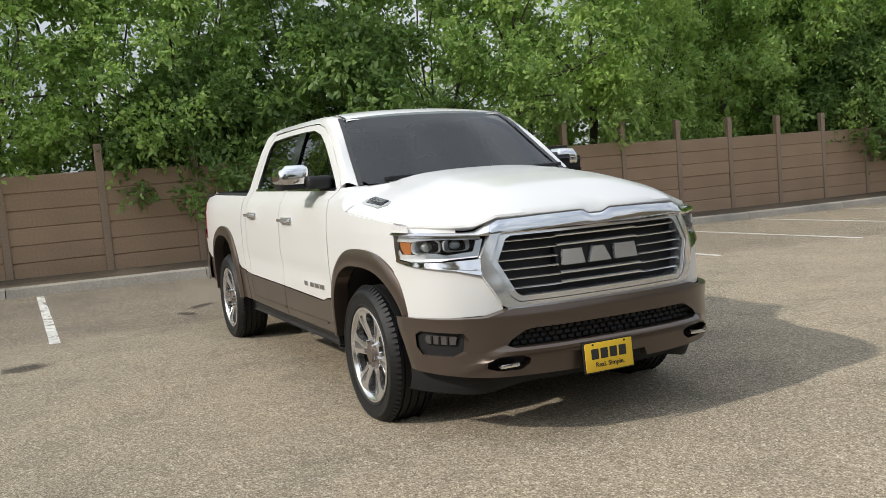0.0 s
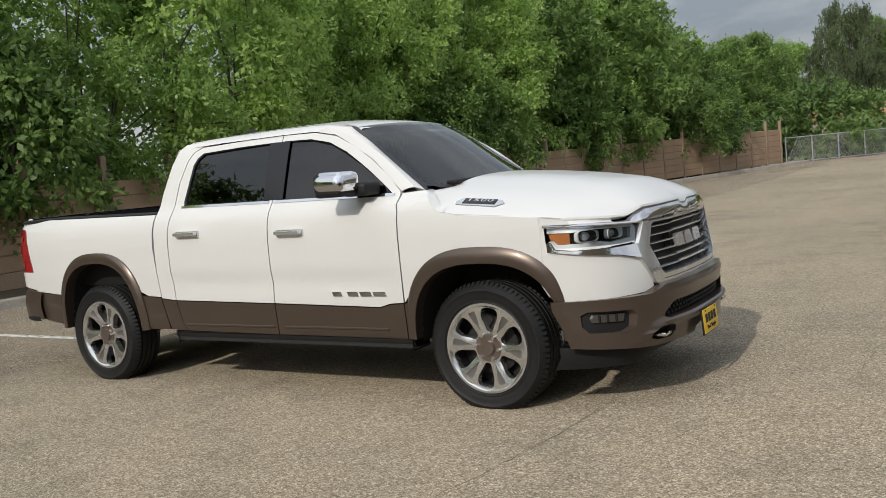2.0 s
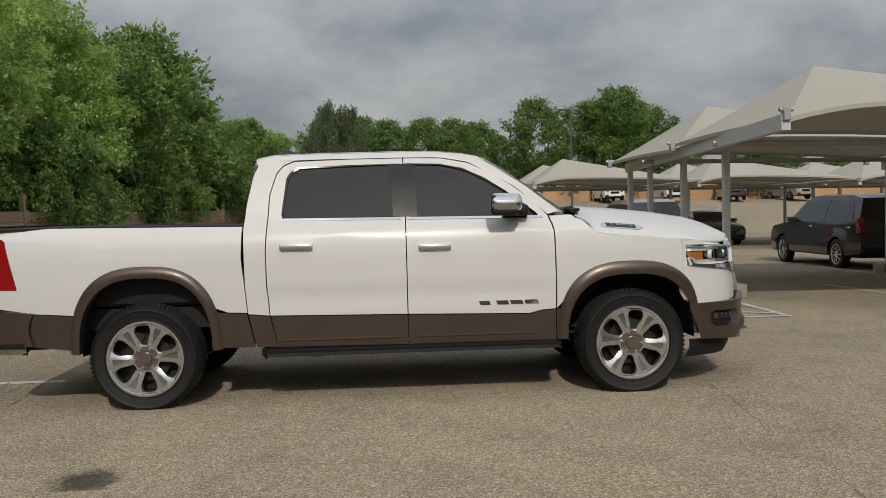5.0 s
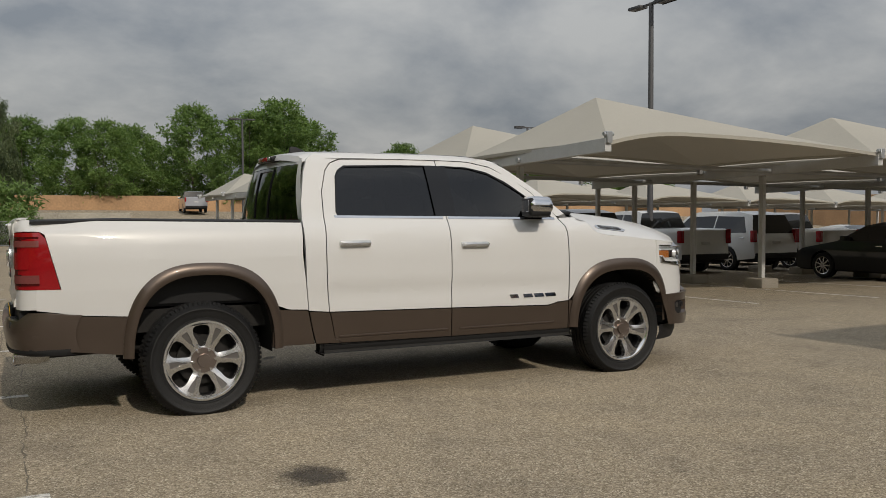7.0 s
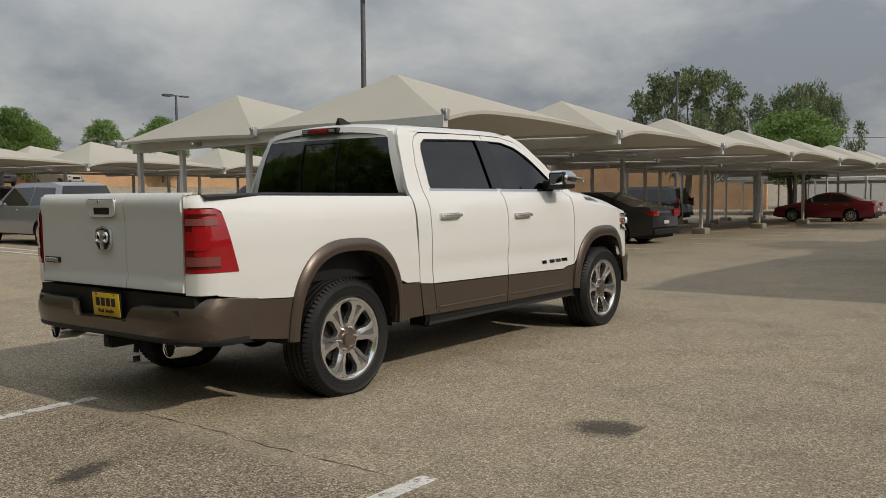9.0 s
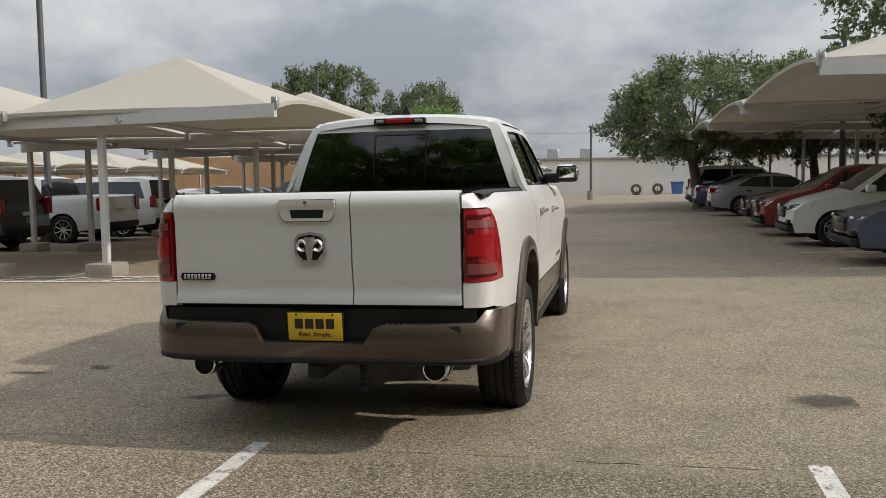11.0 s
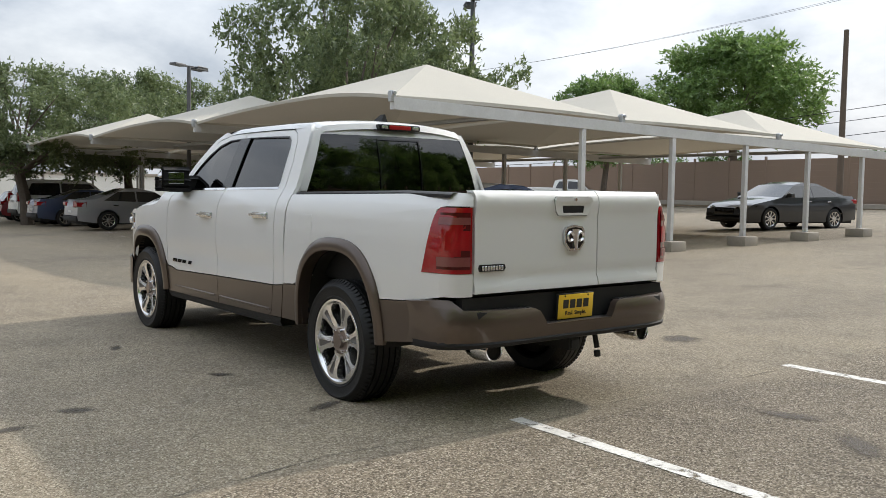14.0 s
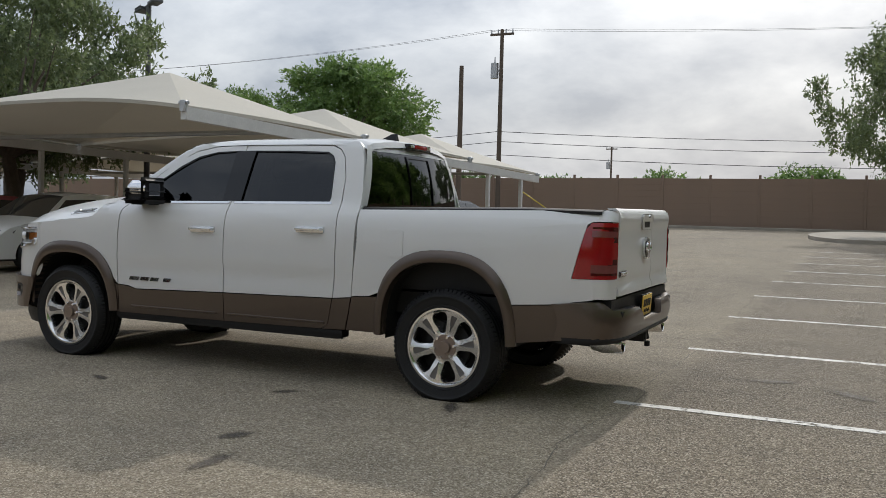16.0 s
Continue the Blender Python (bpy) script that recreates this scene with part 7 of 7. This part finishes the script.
def make_car(kind, name, label, paint, x, y, heading, flip=1):
    L, hw, prof, win, axles, wr, wsh, back = PROFILES[kind]
    root = empty(name, label, "car", group="parked cars")

    def wid(xx, z):
        w = hw * (1 - 0.10 * max(0, (0.9 - xx) / 0.9) ** 2 - 0.08 * max(0, (xx - L + 0.7) / 0.7) ** 2)
        belt = win[4]
        return w - max(0.0, z - belt) * 0.34 - max(0.0, 0.55 - z) * 0.10 - 0.03 * max(0.0, z - 0.75) / max(0.05, belt - 0.75) * (1 if z < belt + 0.4 else 1)
    px, pz = [p[0] for p in prof], [p[1] for p in prof]
    # side with wheel openings
    zb = 0.24 if kind in ("sedan", "hatch") else 0.36
    out = list(prof)
    low = []
    for cx in sorted(axles, reverse=True):
        ar = wr * 1.17
        a = [(cx + ar * math.cos(t), max(zb, wr + ar * math.sin(t))) for t in np.linspace(-0.25, math.pi + 0.25, 15)]
        low += a
    loop = out + [(L - 0.03, zb + 0.08)] + low + [(0.05, zb)]
    x0, x1, x2, x3, wz0, wz1 = win
    for s in (-1, 1):
        bm = bmesh.new()
        sheet(bm, [loop], lambda u, z: (L / 2 - u, s * wid(u, z), z), 0.35, 0.18, (0, -s * 0.02, 0))
        part("body_side", bm, paint, root)
        mid = (x1 + x2) / 2 + 0.05
        for pts in ([(x0 + 0.05, wz0), (x1, wz1 - 0.03), (mid - 0.03, wz1), (mid - 0.03, wz0 + 0.015)], [(mid + 0.03, wz0 + 0.015), (mid + 0.03, wz1), (x2, wz1 - 0.02), (x3, wz0 + 0.05)]):
            bm = bmesh.new()
            sheet(bm, [pts], lambda u, z: (L / 2 - u, s * (wid(u, z) + 0.008), z), 0.4, 0.2, (0, -s * 0.01, 0))
            part("side_window", bm, DARKGLASS, root)
        bm = bmesh.new()
        bx(bm, (L / 2 - x0 - 0.28, s * (hw - 0.04), wz0 + 0.0), (L / 2 - x0 - 0.12, s * (hw + 0.16), wz0 + 0.13), 0.03, 2)
        part("door_mirror", bm, paint, root)
        for hx in (x1 + 0.55, x2 + 0.1):
            bm = bmesh.new()
            bx(bm, (L / 2 - hx - 0.10, s * (wid(hx, wz0 - 0.1) - 0.01), wz0 - 0.13), (L / 2 - hx + 0.08, s * (wid(hx, wz0 - 0.1) + 0.02), wz0 - 0.10), 0.008, 1)
            part("door_handle", bm, CHROME, root)
    bm, gl = bmesh.new(), bmesh.new()
    rows = []
    fine = []
    for k in range(len(prof) - 1):
        for j in range(3):
            fine.append((k, prof[k][0] + (prof[k + 1][0] - prof[k][0]) * j / 3, prof[k][1] + (prof[k + 1][1] - prof[k][1]) * j / 3))
    fine.append((len(prof) - 1, *prof[-1]))
    for k, u, z in fine:
        w = wid(u, z)
        rows.append([(L / 2 - u + (0.10 if u < 0.3 else 0.05) * (1 - (q * q)) * (1 if u < 1.2 else (-0.5 if u > L - 0.5 else 0)), q * w, z + 0.035 * (1 - q * q) * (1 if 0.3 < u < L - 0.3 else 0)) for q in np.linspace(-1, 1, 9)])
    bm.free()
    gl.free()
    runs, last = [], None
    for r in range(len(rows) - 1):
        k = fine[r][0]
        tag = "windshield" if k == wsh[0] else "rear_window" if k == back[0] else "hood" if k < wsh[0] else "roof" if k < back[0] else "tail_panel"
        if tag != last:
            runs.append((tag, [rows[r]]))
            last = tag
        runs[-1][1].append(rows[r + 1])
    for tag, rr in runs:
        bm = bmesh.new()
        loft(bm, rr)
        part(tag, bm, DARKGLASS if tag in ("windshield", "rear_window") else paint, root)
    bm = bmesh.new()
    bx(bm, (-L / 2 + 0.12, -hw + 0.12, zb - 0.04), (L / 2 - 0.12, hw - 0.12, wr + 0.12))
    part("underbody", bm, DARK, root)
    if kind in ("sedan", "hatch", "suv", "pickup"):
        zh = prof[2][1] - 0.07
        bm = bmesh.new()
        bx(bm, (L / 2 - 0.02, -0.38, zh - 0.24), (L / 2 + 0.105, 0.38, zh - 0.03), 0.03, 2)
        part("grille", bm, GLOSSBLACK, root)
        zt = lerp(L - 0.15, px, pz) - 0.16
        for s in (-1, 1):
            bm = bmesh.new()
            rows = []
            for f, h0, h1 in ((0.0, -0.085, -0.02), (0.35, -0.10, 0.012), (0.7, -0.075, 0.03), (1.0, -0.02, 0.035)):
                yy_ = hw - 0.46 + 0.43 * f
                xx_ = L / 2 + 0.075 - 0.40 * f ** 2.0
                rows.append([(xx_ - 0.10, s * (yy_ - 0.01), zh + h0), (xx_, s * yy_, zh + h0), (xx_ - 0.015, s * (yy_ + 0.004), zh + (h0 + h1) / 2), (xx_ - 0.05, s * yy_, zh + h1), (xx_ - 0.14, s * (yy_ - 0.01), zh + h1)])
            loft(bm, rows, flip=s < 0)
            hd = part("headlight", bm, GLOSSBLACK, root)
            bm = bmesh.new()
            for f in (0.30, 0.62):
                bmesh.ops.create_uvsphere(bm, u_segments=10, v_segments=7, radius=0.035, matrix=Matrix.Translation((L / 2 + 0.07 - 0.40 * f ** 2, s * (hw - 0.46 + 0.43 * f), zh - 0.035)))
                part("lamp", bm, CARLIGHT, hd)
                bm = bmesh.new()
            bx(bm, (L / 2 - 0.02, s * (hw - 0.40), zb + 0.16), (L / 2 + 0.075, s * (hw - 0.18), zb + 0.24), 0.02, 2)
            part("fog_recess", bm, BLACK, root)
            bm = bmesh.new()
            if kind in ("suv", "pickup"):
                bx(bm, (-L / 2 - 0.02, s * (hw - 0.17), zt - 0.25), (-L / 2 + 0.16, s * (hw - 0.035), zt + 0.12), 0.03, 2)
            else:
                bx(bm, (-L / 2 - 0.03, s * (hw - 0.42), zt - 0.08), (-L / 2 + 0.30, s * (hw - 0.06), zt + 0.07), 0.03, 2)
            part("taillight", bm, REDLENS, root)
        bm = bmesh.new()
        bx(bm, (-L / 2 - 0.035, -0.16, zt - 0.30), (-L / 2 + 0.02, 0.16, zt - 0.21), 0.005, 1)
        part("plate", bm, WHITE_STEEL, root)
        bm = bmesh.new()
        bx(bm, (-L / 2 - 0.05, -hw + 0.10, zb + 0.06), (-L / 2 + 0.10, hw - 0.10, zb + 0.24), 0.04, 2)
        part("rear_bumper", bm, BLACK, root)
        bm = bmesh.new()
        bx(bm, (L / 2 - 0.10, -hw + 0.14, zb + 0.02), (L / 2 + 0.09, hw - 0.14, zb + 0.14), 0.04, 2)
        part("front_bumper", bm, BLACK, root)
    w0 = None
    for cx in axles:
        for s in (-1, 1):
            w = new("wheel")
            w.parent = root
            w.matrix_local = pose(L / 2 - cx, s * (hw - 0.115), wr, 0, 0, 180 if s > 0 else 0)
            if w0 is None:
                bm = bmesh.new()
                lathe(bm, [(wr * 0.68, -0.09), (wr * 0.75, -0.105), (wr * 0.93, -0.10), (wr, -0.075), (wr, 0.09), (wr * 0.9, 0.10)], (0, 0, 0), 28)
                t = part("tyre", bm, RUBBER, w)
                bm = bmesh.new()
                lathe(bm, [(wr * 0.69, -0.10), (wr * 0.64, -0.095), (wr * 0.61, -0.06), (wr * 0.6, 0.05)], (0, 0, 0), 28)
                for k in range(9):
                    a = 2 * math.pi * k / 9
                    bx(bm, (0.04, -0.09, -0.018), (wr * 0.66, -0.06, 0.018), m=Matrix.Rotation(a, 4, "Y"))
                cyl(bm, (0, -0.05, 0), (0, -0.095, 0), 0.06, n=12)
                rm = part("rim", bm, POLISH, w)
                # dark disc added behind the spokes to stand in for shade
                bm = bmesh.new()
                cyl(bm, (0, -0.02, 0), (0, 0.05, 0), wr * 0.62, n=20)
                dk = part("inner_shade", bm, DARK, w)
                w0 = (t, rm, dk)
            else:
                for src in w0:
                    o = new(src.name.split(".")[0], src.data)
                    o.parent = w
                    if "label" in src:
                        o["label"] = src["label"]
    root.matrix_world = pose(x, y, ground_z(x, y), 0, 0, heading)
    return root


BLUE = car_paint("slate_blue_paint", (0.045, 0.065, 0.125), 0.5)
WHITE_C = car_paint("white_car_paint", (0.72, 0.72, 0.70), 0.0)
RED_C = car_paint("deep_red_paint", (0.22, 0.012, 0.022), 0.3)
DARK_C = car_paint("dark_grey_paint", (0.030, 0.032, 0.036), 0.4)
SILVER_C = car_paint("silver_paint", (0.36, 0.37, 0.40), 0.6)
LIME_C = car_paint("lime_paint", (0.45, 0.70, 0.05), 0.1)
TAN_C = car_paint("beige_paint", (0.40, 0.36, 0.29), 0.3)
CARS = [("sedan", "sedan", "slate blue sedan with bright alloy wheels under the carport", BLUE, 6.8, -7.2, 90),
        ("hatch", "hatchback", "white hatchback parked nose-out under the carport", WHITE_C, 10.8, -6.65, 90),
        ("hatch", "hatchback", "deep red hatchback parked nose-out under the carport", RED_C, 13.9, -6.6, 90),
        ("sedan", "sedan", "dark grey sedan parked nose-out under the carport", DARK_C, 18.0, -7.2, 90),
        ("sedan", "sedan", "silver sedan parked nose-in under the carport", SILVER_C, 25.8, -6.9, -90),
        ("sedan", "sedan", "dark blue sedan parked nose-in under the carport", BLUE, 31.0, -6.8, -90),
        ("suv", "crossover", "white crossover parked nose-in under the carport", WHITE_C, 34.6, -7.0, -90),
        ("hatch", "hatchback", "red hatchback parked nose-in under the carport", RED_C, 38.5, -6.6, -90),
        ("sedan", "sedan", "charcoal sedan parked nose-in under the carport", DARK_C, 16.9, 7.3, 90),
        ("suv", "suv", "black suv parked nose-in under the carport", DARK_C, 36.6, 15.0, 90),
        ("sedan", "sedan", "black sedan in the shade of the carport", DARK_C, 30.6, 15.0, 90),
        ("sedan", "sedan", "dark blue sedan deep under the carport", BLUE, 33.6, 15.0, 90),
        ("sedan", "sedan", "red sedan parked at the aisle's far end", RED_C, 41.5, 7.0, 90),
        ("suv", "suv", "silver suv with dark rear glass under the carport", SILVER_C, 8.1, 21.4, 90),
        ("suv", "suv", "white crossover seen from behind under the carport", WHITE_C, 18.6, 15.2, 90),
        ("pickup", "pickup", "white pickup with its tailgate towards the aisle", WHITE_C, 15.6, 15.4, 90),
        ("suv", "suv", "dark suv under the carport", DARK_C, 12.2, 15.6, 90),
        ("pickup", "pickup", "pale pickup in the second carport row", TAN_C, 21.6, 15.6, 90),
        ("sedan", "sedan", "white sedan in the second carport row", WHITE_C, 24.6, 15.2, 90),
        ("hatch", "hatchback", "dark hatchback in the second carport row", DARK_C, 27.6, 15.2, 90),
        ("hatch", "hatchback", "lime green hatchback facing the aisle", LIME_C, 8.0, 32.0, -90),
        ("suv", "suv", "silver suv under the far carport", SILVER_C, 11.0, 31.0, -90),
        ("sedan", "sedan", "dark sedan under the far carport", DARK_C, 14.0, 31.0, -90),
        ("pickup", "pickup", "silver pickup beside the orange wall", SILVER_C, 12.6, 72.0, 85),
        ("suv", "suv", "white suv beside the orange wall", WHITE_C, 20.0, 73.0, -90),
        ("pickup", "pickup", "white pickup beside the orange wall", WHITE_C, 25.5, 73.0, -90),
        ("suv", "suv", "dark suv beside the orange wall", DARK_C, 31.5, 73.0, -100),
        ("suv", "suv", "beige suv beside the orange wall", TAN_C, 37.0, 73.0, -80),
        ("sedan", "sedan", "dark grey sedan by the southern carport bays", DARK_C, 9.0, -21.6, 80),
        ("sedan", "sedan", "dark sedan inside the southern carport", DARK_C, 21.5, -14.8, 90),
        ("pickup", "pickup", "white pickup near the brown wall", WHITE_C, 35.0, -38.5, 215)]
for c in CARS:
    make_car(*c)
